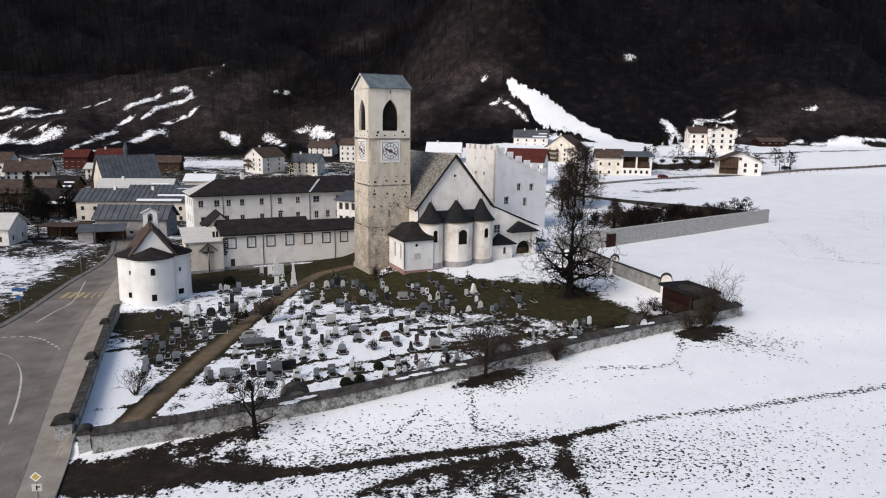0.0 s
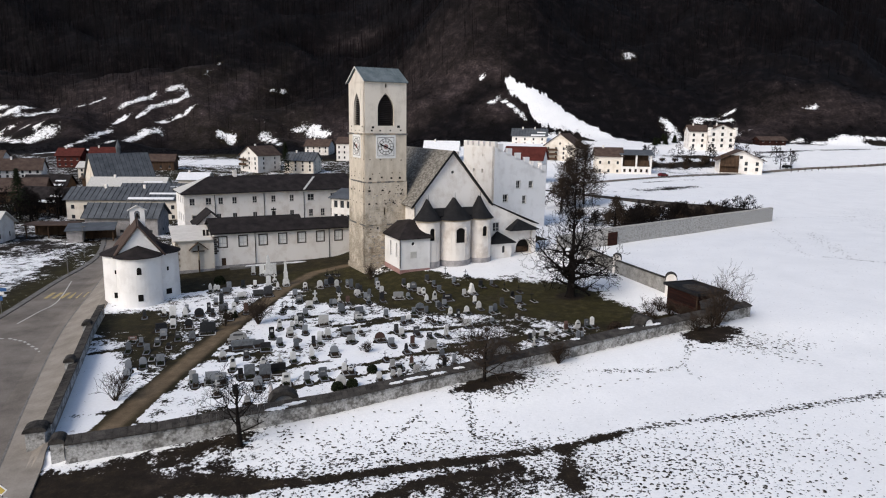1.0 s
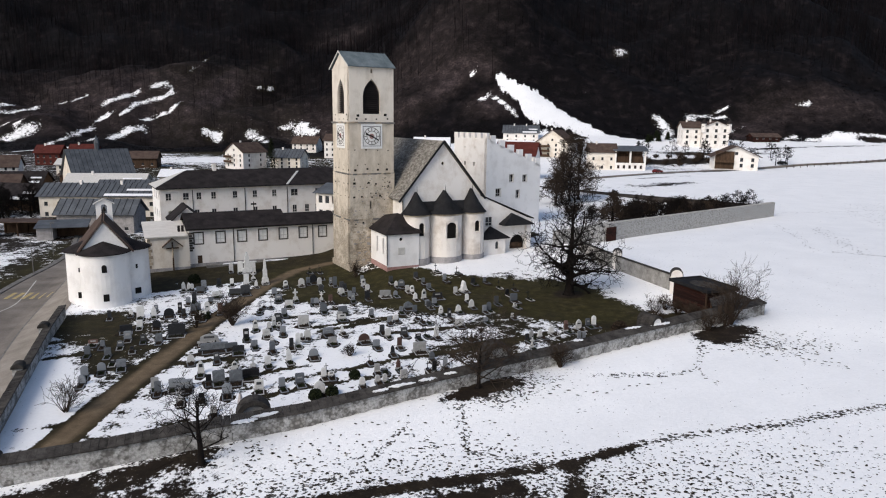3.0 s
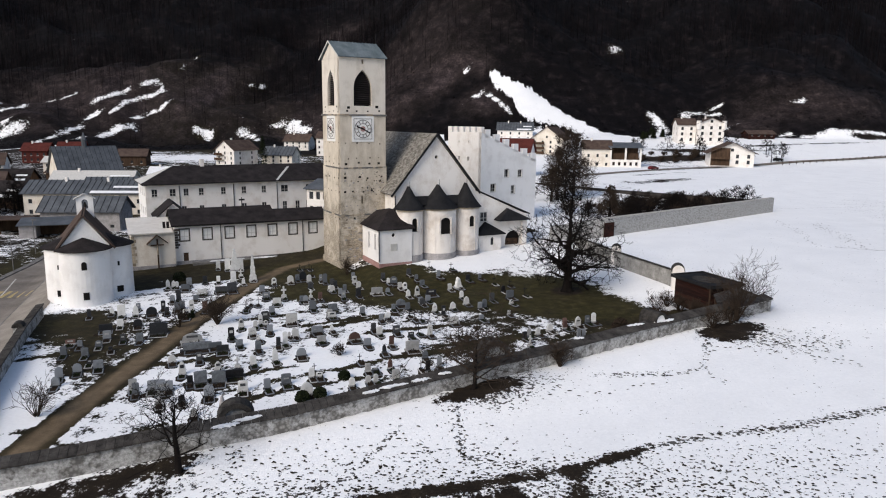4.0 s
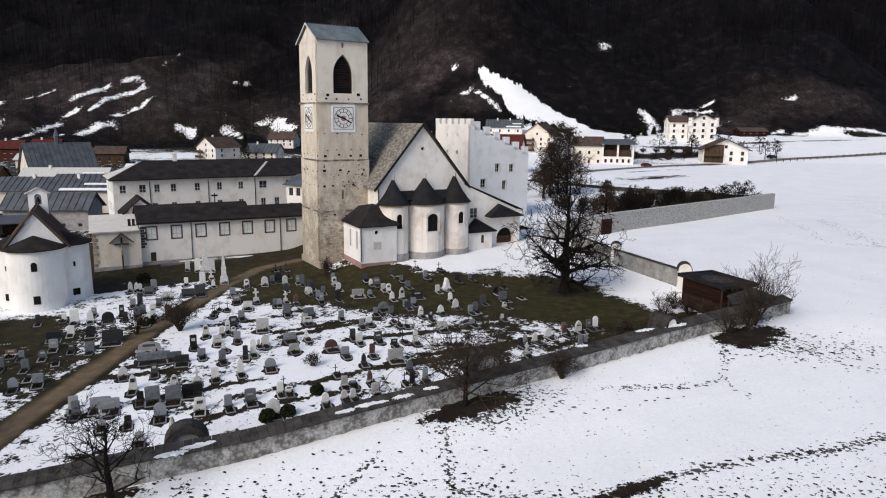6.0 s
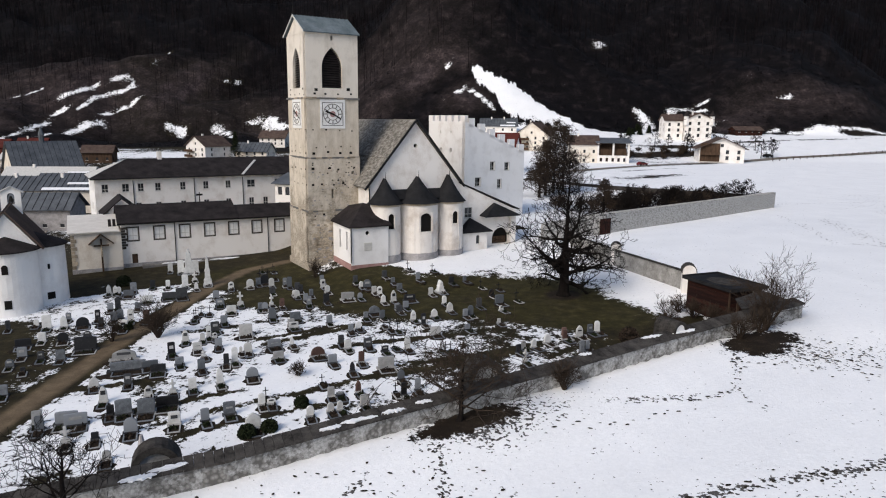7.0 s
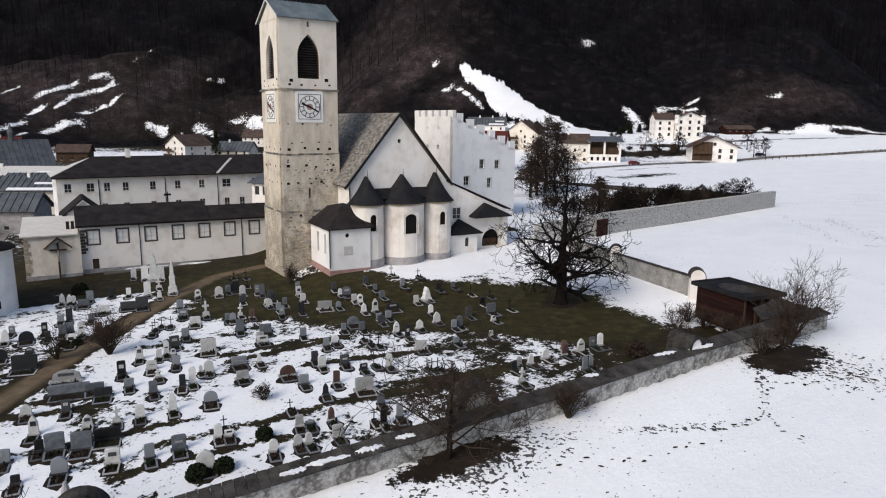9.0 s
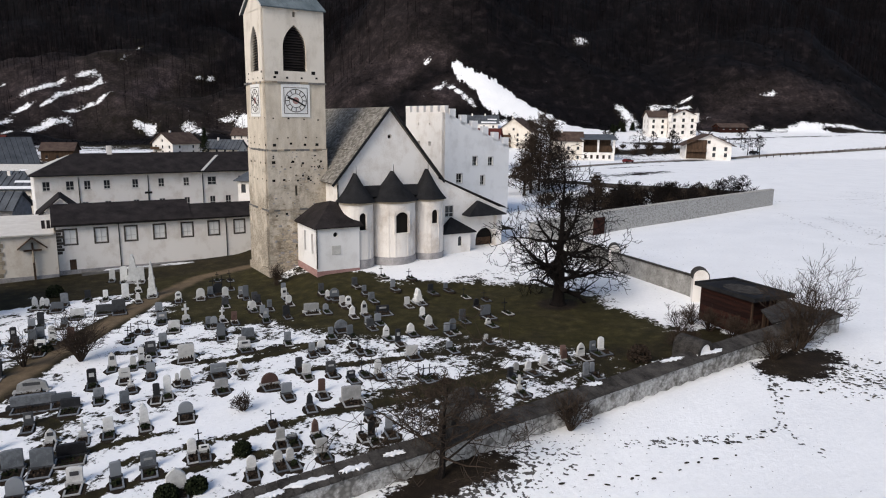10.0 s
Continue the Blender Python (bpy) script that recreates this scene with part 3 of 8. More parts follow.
wall_run("churchyard_wall_back", [(32.6, 100.0, 1.2), (28.2, 113.0, 1.2), (24.5, 123.5, 1.6)], 0.5, 2, "rendered churchyard wall with buttress strips", 0.8, 0.1, M["greywall"], M["cap"])
back = bpy.data.objects["churchyard_wall_back"]
for k in range(8):
    f = (k + 0.5) / 8
    bx, by = 32.6 - 4.4 * f, 100.0 + 13.0 * f
    strip_bm = bevelled(box(-0.14, 0.14, -0.75, -0.45, -2.2, 1.0), 0.03)
    bmesh.ops.transform(strip_bm, matrix=turned(-71.3 + 180, bx, by, 0), verts=strip_bm.verts)
    part("buttress", strip_bm, M["plinth"], back)
wall_run("garden_wall", [(20.5, 126.8, 2.6), (31.5, 131.4, 3.7), (79.3, 167.5, 3.85)], 0.6, 3, "long pale rubble garden wall in the snow", 0.75, 0.05, M["rubble"], M["rubble"])
wall_run("garden_wall_far", [(79.0, 168.2, 3.0), (52, 205, 1.7), (28, 232, 1.5)], 0.5, 3, "far dark garden wall with slab cap", 0.9, 0.05, M["cap"], M["cap"])

# ---- convent church ----
CH = turned(26, TX, TY, 0)


def window_at(parent, x0, x1, z0, z1, y, sill=True, cross=True, surround=None, shape=None, pane_mat=None, glaze=0.16):
    """A window set back in its opening: pane, bars, sill and an optional painted band."""
    w = thing("window", Matrix(), "", "")
    del_keys = [k for k in w.keys()]
    for k in del_keys:
        del w[k]
    w.parent = parent
    ring = shape or rect(x0, x1, z0, z1)
    part("pane", facade(ring, [], y + glaze, y + glaze + 0.03), pane_mat or M["glass"], w)
    if cross:
        bm, cx, t = bmesh.new(), (x0 + x1) / 2, 0.035
        box(cx - t, cx + t, y + glaze - 0.05, y + glaze - 0.004, z0, z1, bm)
        for zz in (z0 + (z1 - z0) * 0.36, z0 + (z1 - z0) * 0.02, z0 + (z1 - z0) * 0.98):
            box(x0, x1, y + glaze - 0.06, y + glaze - 0.01, zz - t, zz + t, bm)
        for xx in (x0 + t, x1 - t):
            box(xx - t, xx + t, y + glaze - 0.055, y + glaze - 0.006, z0, z1, bm)
        part("frame", bm, M["frame"], w)
    if surround:
        part("surround", ring_strip(ring, surround[0], y - 0.035, y + 0.02), surround[1], w)
    if sill:
        part("sill", box(x0 - 0.08, x1 + 0.08, y - 0.1, y + 0.1, z0 - 0.1, z0 - 0.004), M["frame"], w)
    return w


def roof_plane(bm, a, b, c, d, t=0.22):
    """A thick roof slope with corners a, b along the eave and c, d along the ridge."""
    pts = [Vector(p) for p in (a, b, c, d)]
    n = (pts[1] - pts[0]).cross(pts[3] - pts[0]).normalized() * t
    if n.z < 0:
        n = -n
    lo, hi = [bm.verts.new(p) for p in pts], [bm.verts.new(p + n) for p in pts]
    bm.faces.new(lo[::-1])
    bm.faces.new(hi)
    for i in range(4):
        bm.faces.new((lo[i], lo[(i + 1) % 4], hi[(i + 1) % 4], hi[i]))


# tower
CT = turned(29, TX - 0.15, TY, 0)
tower = thing("bell_tower", CT, "tall cream rubble bell tower with a green copper saddle roof", "tower")
S = 7.75


def tower_tier(z0, z1, grow, mat, holes_e=(), holes_s=()):
    lo, hi = -S - grow, grow
    part("wall", facade(rect(lo, hi, z0, z1), list(holes_e), -grow, 0.9), mat, tower)
    south = facade(rect(-S - grow, grow - 0.004, z0, z1), list(holes_s), -grow, 0.9)
    bmesh.ops.transform(south, matrix=pose(-S, 0, 0, 0, 0, -90) , verts=south.verts)
    part("wall", south, mat, tower)
    part("wall", box(lo + 0.004, hi - 0.004, S - 0.9, S + grow, z0, z1), mat, tower)
    part("wall", box(-0.9, hi, 0.9, S - 0.9, z0, z1), mat, tower)


bell = arch(-5.4, -2.4, 22.7, 28.2, True)
bell_s = [(-x - 7.8 + 0.05, z) for x, z in bell][::-1]
tower_tier(-3.6, 5.55, 0.16, M["tower"], [rect(-4.5, -4.25, 0.6, 1.5)], [])
tower_tier(5.55, 13.05, 0.08, M["tower"], [rect(-4.35, -4.05, 7.3, 8.6)], [])
tower_tier(13.05, 21.3, 0.0, M["tower"], [], [])
tower_tier(21.3, 30.0, -0.02, M["towertop"], [bell, rect(-4.05, -3.75, 29.1, 29.75)], [bell_s])
part("base_course", box(-S - 0.36, 0.3, -0.36, S + 0.3, -4.2, -2.1), M["tower"], tower)
rng = random.Random(17)
for z, g in ((5.55, 0.18), (13.05, 0.12), (21.3, 0.14)):
    for south in (False, True):
        x = -S - g
        while x < g - 0.02:
            w = min(rng.uniform(0.4, 0.95), g - x)
            out, lo, hi = g + rng.uniform(-0.05, 0.09), z - rng.uniform(0.08, 0.14), z + rng.uniform(0.08, 0.15)
            bm = box(x + 0.01, x + w - 0.01, -out, 0.05, lo, hi)
            if south:
                bmesh.ops.transform(bm, matrix=pose(-S, 0, 0, 0, 0, -90), verts=bm.verts)
            part("string_stone", bm, M["kerb"] if rng.random() < 0.7 else M["stone"], tower)
            x += w
    part("string_course", box(-0.05, g, 0.05, S + g, z - 0.1, z + 0.12), M["kerb"], tower)
for k in range(16):
    z = 22.85 + 0.32 * k
    part("louvre", solid([(-5.45, 0.30, z), (-2.35, 0.30, z), (-2.35, 0.62, z + 0.24), (-5.45, 0.62, z + 0.24), (-5.45, 0.30, z + 0.03), (-2.35, 0.30, z + 0.03), (-2.35, 0.62, z + 0.27), (-5.45, 0.62, z + 0.27)],
                         [(0, 1, 2, 3), (7, 6, 5, 4), (0, 4, 5, 1), (1, 5, 6, 2), (2, 6, 7, 3), (3, 7, 4, 0)]), M["roof"], tower)
    part("louvre", solid([(-S + 0.3, 2.6, z), (-S + 0.3, 5.7, z), (-S + 0.62, 5.7, z + 0.24), (-S + 0.62, 2.6, z + 0.24), (-S + 0.3, 2.6, z + 0.03), (-S + 0.3, 5.7, z + 0.03), (-S + 0.62, 5.7, z + 0.27), (-S + 0.62, 2.6, z + 0.27)],
                         [(0, 1, 2, 3), (7, 6, 5, 4), (0, 4, 5, 1), (1, 5, 6, 2), (2, 6, 7, 3), (3, 7, 4, 0)]), M["roof"], tower)
part("belfry_dark", box(-S + 0.9, -0.9, 0.9, S - 0.9, 22, 29.6), M["dark"], tower)
# saddle roof with its ridge along the east face, gables to south and north
roof = bmesh.new()
roof_plane(roof, (-S - 0.3, -0.4, 29.95), (0.12, -0.4, 29.95), (0.12, S / 2, 32.5), (-S - 0.3, S / 2, 32.5), 0.14)
roof_plane(roof, (-S - 0.3, S + 0.4, 29.95), (0.12, S + 0.4, 29.95), (0.12, S / 2, 32.5), (-S - 0.3, S / 2, 32.5), 0.14)
tower_roof = part("roof", roof, M["copper"], tower, "greenish weathered copper saddle roof")
for k in range(15):
    x = -S - 0.27 + k * (S + 0.36) / 14
    part("seam", solid([(x - 0.03, -0.42, 30.06), (x + 0.03, -0.42, 30.06), (x + 0.03, S / 2, 32.64), (x - 0.03, S / 2, 32.64), (x - 0.03, -0.42, 30.15), (x + 0.03, -0.42, 30.15), (x + 0.03, S / 2, 32.72), (x - 0.03, S / 2, 32.72)],
                       [(0, 1, 2, 3), (7, 6, 5, 4), (0, 4, 5, 1), (1, 5, 6, 2), (2, 6, 7, 3), (3, 7, 4, 0)]), M["copper"], tower_roof)
for x0, x1 in ((-S + 0.02, -S + 0.6), (-0.6, -0.02)):
    part("gable", solid([(x0, 0.05, 29.9), (x0, S - 0.05, 29.9), (x0, S / 2, 32.42), (x1, 0.05, 29.9), (x1, S - 0.05, 29.9), (x1, S / 2, 32.42)], [(0, 1, 2), (5, 4, 3), (0, 3, 4, 1), (1, 4, 5, 2), (2, 5, 3, 0)]), M["towertop"], tower)
fin = tube([(-S - 0.2, S / 2, 32.5), (-S - 0.3, S / 2, 36.0)], [0.05, 0.025])
box(-S - 0.75, -S + 0.15, S / 2 - 0.03, S / 2 + 0.03, 35.1, 35.2, fin)
part("finial_cross", fin, M["iron"], tower)
part("finial", tube([(0.05, S / 2, 32.8), (0.05, S / 2, 33.6), (0.05, S / 2, 33.9), (0.05, S / 2, 34.3)], [0.04, 0.1, 0.04, 0.02]), M["iron"], tower)
for y0, y1 in ((-0.42, S / 2), (S + 0.42, S / 2)):
    part("verge_board", solid([(-S - 0.36, y0, 29.86), (-S - 0.31, y0, 29.86), (-S - 0.31, y1, 32.42), (-S - 0.36, y1, 32.42), (-S - 0.36, y0, 30.12), (-S - 0.31, y0, 30.12), (-S - 0.31, y1, 32.68), (-S - 0.36, y1, 32.68)],
                              [(0, 1, 2, 3), (7, 6, 5, 4), (0, 4, 5, 1), (1, 5, 6, 2), (2, 6, 7, 3), (3, 7, 4, 0)]), M["frame"], tower_roof, "pale sheet verge")


def clock(at, parent):
    root = new("clock")
    root.parent = parent
    root.matrix_local = at
    part("face", box(-1.85, 1.85, -0.06, 0.02, -2.0, 2.0), M["white"], root, "white painted clock face")
    ring = [(1.42 * math.cos(a * math.pi / 16), 1.42 * math.sin(a * math.pi / 16)) for a in range(32)]
    ring2 = [(x * 0.94, z * 0.94) for x, z in ring]
    inner = [(x * 0.62, z * 0.62) for x, z in ring]
    inner2 = [(x * 0.57, z * 0.57) for x, z in ring]
    part("ring", facade(ring, [ring2], -0.09, -0.055), M["surround"], root)
    part("ring", facade(inner, [inner2], -0.09, -0.055), M["surround"], root)
    part("border", facade(rect(-1.55, 1.55, -1.6, 1.6), [rect(-1.48, 1.48, -1.53, 1.53)], -0.085, -0.055), M["surround"], root)
    for h in range(12):
        a = h * math.pi / 6
        bm = box(-0.05, 0.05, -0.088, -0.056, 0.9, 1.3)
        bmesh.ops.rotate(bm, cent=(0, 0, 0), matrix=Matrix.Rotation(a, 3, "Y"), verts=bm.verts)
        part("hour_mark", bm, M["surround"], root)
    disc = facade([(0.42 * math.cos(a * math.pi / 8), 0.42 * math.sin(a * math.pi / 8)) for a in range(16)], [], -0.11, -0.06)
    part("boss", disc, M["pinkbase"], root)
    for a, length, w in ((118, 1.35, 0.09), (290, 1.15, 0.12)):
        bm = box(-w, w, -0.14, -0.115, -0.15, length)
        bmesh.ops.rotate(bm, cent=(0, 0, 0), matrix=Matrix.Rotation(radians(a), 3, "Y"), verts=bm.verts)
        part("hand", bm, M["iron"], root)


clock(pose(-3.95, -0.02, 19.15), tower)
clock(pose(-S - 0.02, 3.9, 19.15, 0, 0, -90), tower)
# putlog holes in rows on both faces, dropped stones
rng = random.Random(5)


def tower_hole(x, z, s, south, name="putlog_hole", mat="dark"):
    y0 = -0.17 if z < 5.5 else -0.09 if z < 13 else -0.012
    bm = box(x - s, x + s, y0, y0 + 0.1, z - s * 0.8, z + s * 0.8)
    if south:
        bmesh.ops.transform(bm, matrix=pose(-S, 0, 0, 0, 0, -90), verts=bm.verts)
    part(name, bm, M[mat], tower)


for z, n, s0 in ((4.95, 5, 0.15), (9.3, 5, 0.17), (11.5, 4, 0.19), (13.75, 4, 0.2), (14.5, 4, 0.1), (16.9, 4, 0.11), (19.1, 2, 0.13), (21.85, 4, 0.13), (22.5, 3, 0.2)):
    for k in range(n):
        f = (k + 0.5) / n
        if 22 < z and 0.25 < f < 0.75 or z == 19.1 and 0.15 < f < 0.85:
            continue
        tower_hole(-S * f + rng.uniform(-0.35, 0.35), z + rng.uniform(-0.12, 0.12), s0 * rng.uniform(0.75, 1.25), False)
        tower_hole(-S * f + rng.uniform(-0.3, 0.3), z + rng.uniform(-0.12, 0.12), s0 * rng.uniform(0.5, 0.9), True)
for k in range(34):
    tower_hole(-S * rng.uniform(0.05, 0.62) if k % 2 else -S * rng.uniform(0.05, 0.95), rng.uniform(8.6, 12.4), rng.uniform(0.05, 0.13), False)
for k in range(70):
    x, z = -S + 0.5 + rng.random() * (S - 1.0), rng.uniform(6, 13)
    s = rng.uniform(0.05, 0.16)
    part("stone", bevelled(box(x - s, x + s, -0.115, 0.0, z - s * 0.6, z + s * 0.6), 0.03), M["plinth"] if k % 3 else M["stone"], tower)
# bare rubble of the lowest tier: each stone stands proud
for k in range(190):
    x, z = -S + 0.4 + rng.random() * (S - 0.6), rng.uniform(-1.8, 5.2)
    w, h = rng.uniform(0.12, 0.38), rng.uniform(0.07, 0.16)
    part("stone", bevelled(box(x - w, x + w, -0.20, -0.1, z - h, z + h), 0.03), M["stone"] if k % 4 else M["plinth"], tower)

# church body: gable wall, roof, lean-to aisle
GV = -4.5
CC = CH @ Matrix.Translation((-0.42, 0, 0))
church = thing("church", CC, "white limewashed convent church with steep shingle roof and three apses", "church")
gable_holes = [[(7.2 + 0.3 * math.cos(a * math.pi / 6), 14.85 + 0.3 * math.sin(a * math.pi / 6)) for a in range(12)]]
part("gable_wall", facade([(0.1, -2.5), (14.55, -2.5), (14.55, 9.3), (7.2, 18.1), (0.1, 9.3)], gable_holes, GV, GV + 0.9), M["lime"], church)
part("oculus_dark", box(6.7, 7.7, GV + 0.5, GV + 0.7, 14.3, 15.4), M["dark"], church)
part("side_wall", box(0.1, 1.0, GV + 0.9, 22, -2.5, 9.2), M["lime"], church)
part("side_wall", box(13.65, 14.55, GV + 0.9, 22, -2.5, 9.2), M["lime"], church)
roof = bmesh.new()
roof_plane(roof, (-0.55, GV - 0.35, 8.95), (-0.55, 22.5, 8.95), (7.2, 22.5, 18.42), (7.2, GV - 0.35, 18.42))
roof_plane(roof, (15.1, GV - 0.35, 8.95), (15.1, 22.5, 8.95), (7.2, 22.5, 18.42), (7.2, GV - 0.35, 18.42))
church_roof = part("roof", roof, M["shingle"], church, "steep grey stone shingle roof")
rng = random.Random(2)
slabs, slab_faces = [], []
along = Vector((7.75, 0, 9.47)).normalized()
out_of = Vector((-9.47, 0, 7.75)).normalized()
for row in range(42):
    y = GV - 0.34 + rng.uniform(-0.3, 0)
    while y < 22.3:
        w = rng.uniform(0.26, 0.52)
        a, lift = 0.285 * row + rng.uniform(-0.04, 0.04), 0.225 + rng.uniform(0, 0.03)
        if row == 18:
            lift += 0.1
        b = len(slabs)
        for yy in (max(y, GV - 0.34), min(y + w - 0.025, 22.4)):
            for s, h in ((a, lift - 0.03), (a, lift + 0.05), (a + 0.36, lift + 0.012), (a + 0.36, lift - 0.03)):
                slabs.append(tuple(Vector((-0.55, yy, 8.95)) + along * s + out_of * h))
        slab_faces += [tuple(b + i for i in f) for f in ((0, 1, 2, 3), (7, 6, 5, 4), (0, 4, 5, 1), (1, 5, 6, 2), (2, 6, 7, 3), (3, 7, 4, 0))]
        y += w
shingles = bpy.data.meshes.new("shingles")
shingles.from_pydata(slabs, [], slab_faces)
m = material("split_stone_shingle", 0.9)
isle = m.node_tree.nodes.new("ShaderNodeNewGeometry").outputs["Random Per Island"]
grain = noise_tex(m, coords(m), 5, 6, 0.7)
finish(m, ramp(m, calc(m, "ADD", calc(m, "MULTIPLY", isle, 0.55), calc(m, "MULTIPLY", grain, 0.45)), [(0.15, (0.10, 0.092, 0.080)), (0.5, (0.20, 0.186, 0.165)), (0.85, (0.34, 0.322, 0.295))]))
bump(m, grain, 0.5, 0.03)
shingles.materials.append(m)
shingle_ob = tagged(new("shingles", shingles), "rows of split grey stone shingles", kind="stuff")
shingle_ob.parent = church_roof
for side in (-1, 1):
    bm = box(-0.14, 0.14, GV - 0.52, GV - 0.30, -0.2, 12.4)
    bmesh.ops.rotate(bm, cent=(0, 0, 0), matrix=Matrix.Rotation(side * math.atan2(7.75, 9.47), 3, "Y"), verts=bm.verts)
    bmesh.ops.translate(bm, vec=(7.2 - side * 7.85, 0, 8.95), verts=bm.verts)
    part("barge_board", bm, M["roof_black"], church)
# side aisle under a long lean-to
part("aisle_wall", facade([(14.55, -2.5), (25.0, -2.5), (25.0, 4.7), (14.55, 9.2)], [rect(15.55, 16.9, 3.9, 5.5), arch(20.6, 23.8, -0.5, 2.05)], GV + 0.02, GV + 0.7), M["lime"], church)
roof = bmesh.new()
roof_plane(roof, (14.4, GV - 0.2, 9.3), (14.4, 20, 9.3), (25.4, 20, 4.75), (25.4, GV - 0.2, 4.75), 0.18)
part("aisle_roof", roof, M["roof"], church)
part("aisle_end_wall", box(24.3, 25.0, GV + 0.7, 19, -2.5, 4.6), M["lime"], church)
window_at(church, 15.55, 16.9, 3.9, 5.5, GV + 0.02)
part("doorway_dark", box(20.4, 24.0, GV + 0.72, GV + 2.4, -1.4, 2.2), M["dark"], church)
part("porch_door", bevelled(box(20.9, 23.4, GV + 0.45, GV + 0.6, -0.9, 0.6), 0.03), M["wood"], church, "brown wooden half door")


def hip_roof(name, x0, x1, y0, y1, z0, peak, mat, parent, over=0.35, back=None):
    """A tent roof that leans on a wall at its back."""
    bx = peak
    pts = [(x0 - over, y0 - over, z0), (x1 + over, y0 - over, z0), (x1 + over, y1, z0), (x0 - over, y1, z0), bx, (bx[0], y1, bx[2])]
    low = [(x, y, z - 0.16) for x, y, z in pts[:4]]
    bm = solid(pts + low, [(0, 1, 4), (1, 2, 5, 4), (3, 0, 4, 5), (2, 3, 5), (6, 7, 1, 0), (7, 8, 2, 1), (8, 9, 3, 2), (9, 6, 0, 3), (9, 8, 7, 6)])
    return part(name, bm, mat, parent)


hip_roof("porch_roof", 18.6, 24.1, GV - 1.6, GV + 0.1, 4.2, (20.7, GV - 0.6, 6.0), M["roof_black"], church)
part("porch_pier", box(23.7, 24.6, GV - 0.6, GV, -1.5, 4.1), M["lime"], church)
annex = thing("porch_annex", CC, "small white annex with a black hipped roof beside the apse", "annex")
part("wall", facade(rect(14.6, 18.9, -2.2, 2.0), [arch(16.9, 17.55, 0.0, 1.35)], GV - 1.3, GV - 0.9), M["lime"], annex)
part("wall", box(18.5, 18.9, GV - 0.9, GV, -2.2, 2.0), M["lime"], annex)
part("pane", box(16.8, 17.7, GV - 1.05, GV - 1.0, -0.1, 1.4), M["glass"], annex)
hip_roof("roof", 14.8, 19.3, GV - 1.35, GV, 1.95, (16.4, GV - 0.3, 3.9), M["roof_black"], annex)


def apse(cx, r, z_eave, tip, win, out):
    """A rounded apse with a bell-curved roof that runs back to the gable."""
    root = thing("apse", CC, "rounded apse with stained cream plaster and black curved roof", "apse", "church apses")
    n = 26
    bm = bmesh.new()
    half, w0, w1 = 0.36 * win[0], win[1], win[2]
    ang = [math.pi * k / n for k in range(n + 1)]

    def at(a, rr, z):
        return (cx - rr * math.cos(a), GV - out - rr * math.sin(a) if math.sin(a) > 1e-6 else GV - out, z)

    base, top = -2.6, z_eave
    levels = [base, w0, w1, top]
    grid = [[bm.verts.new(at(a, r, z)) for a in ang] for z in levels]
    mid = n // 2
    wide = win[3]
    for j in range(3):
        for k in range(n):
            if j == 1 and mid - wide <= k < mid + wide:
                continue
            bm.faces.new((grid[j][k], grid[j][k + 1], grid[j + 1][k + 1], grid[j + 1][k]))
    for s in (0, n):
        a = [bm.verts.new((at(ang[s], r, z)[0], GV, z)) for z in levels]
        for j in range(3):
            bm.faces.new((grid[j][s], a[j], a[j + 1], grid[j + 1][s]))
    part("wall", bm, M["apse"], root)
    # reveals, arched head and pane
    xa, xb = at(ang[mid - wide], r, 0), at(ang[mid + wide], r, 0)
    xs = sorted((xa[0], xb[0]))
    yf = max(xa[1], xb[1])
    front = at(math.pi / 2, r, 0)[1]
    head = facade(rect(xs[0] - 0.02, xs[1] + 0.02, w0 - 0.02, w1 + 0.02), [arch(xs[0] + 0.04, xs[1] - 0.04, w0 + 0.02, w1 - 0.02)], front + 0.02, front + 0.45)
    part("window_reveal", head, M["apse"], root)
    part("pane", box(xs[0], xs[1], front + 0.30, front + 0.34, w0, w1), M["dark"], root)
    part("plinth", solid(*ring_solid(cx, r + 0.13, n, -2.6, -0.3, out)), M["plinth"], root)
    part("cornice", solid(*ring_solid(cx, r + 0.16, n, z_eave - 0.28, z_eave - 0.02, out)), M["stone"], root, "dentilled red-brown cornice")
    # flat arched lesenes
    for a in (math.pi * 0.22, math.pi * 0.5, math.pi * 0.78):
        for da in (-0.30, 0.30):
            bm = box(-0.09, 0.09, -0.045, 0.03, -0.3, 5.6)
            bmesh.ops.transform(bm, matrix=Matrix.Translation((cx - r * math.cos(a + da), GV - out - r * math.sin(a + da), 0)) @ pose(0, 0, 0, 0, 0, math.degrees(a + da) - 90), verts=bm.verts)
            part("lesene", bm, M["apse"], root)
    # roof, concave towards its tip
    bm = bmesh.new()
    rings = []
    for s in (0.0, 0.12, 0.3, 0.5, 0.72, 0.9, 1.0):
        rr = (r + 0.42) * (1 - s) + 0.02
        z = z_eave + (tip - z_eave) * (0.62 * s + 0.38 * s * s) - 0.02
        yy = -out * (1 - s) + (-0.9) * s
        rings.append([bm.verts.new((cx - rr * math.cos(a), GV + yy - rr * math.sin(a), z)) for a in ang] + [bm.verts.new((cx + rr, GV + 0.05, z)), bm.verts.new((cx - rr, GV + 0.05, z))])
    for a, b in zip(rings, rings[1:]):
        for k in range(len(a)):
            bm.faces.new((a[k], a[(k + 1) % len(a)], b[(k + 1) % len(a)], b[k]))
    bm.faces.new(rings[0][::-1])
    bm.faces.new(rings[-1])
    part("roof", bm, M["roof_black"], root)
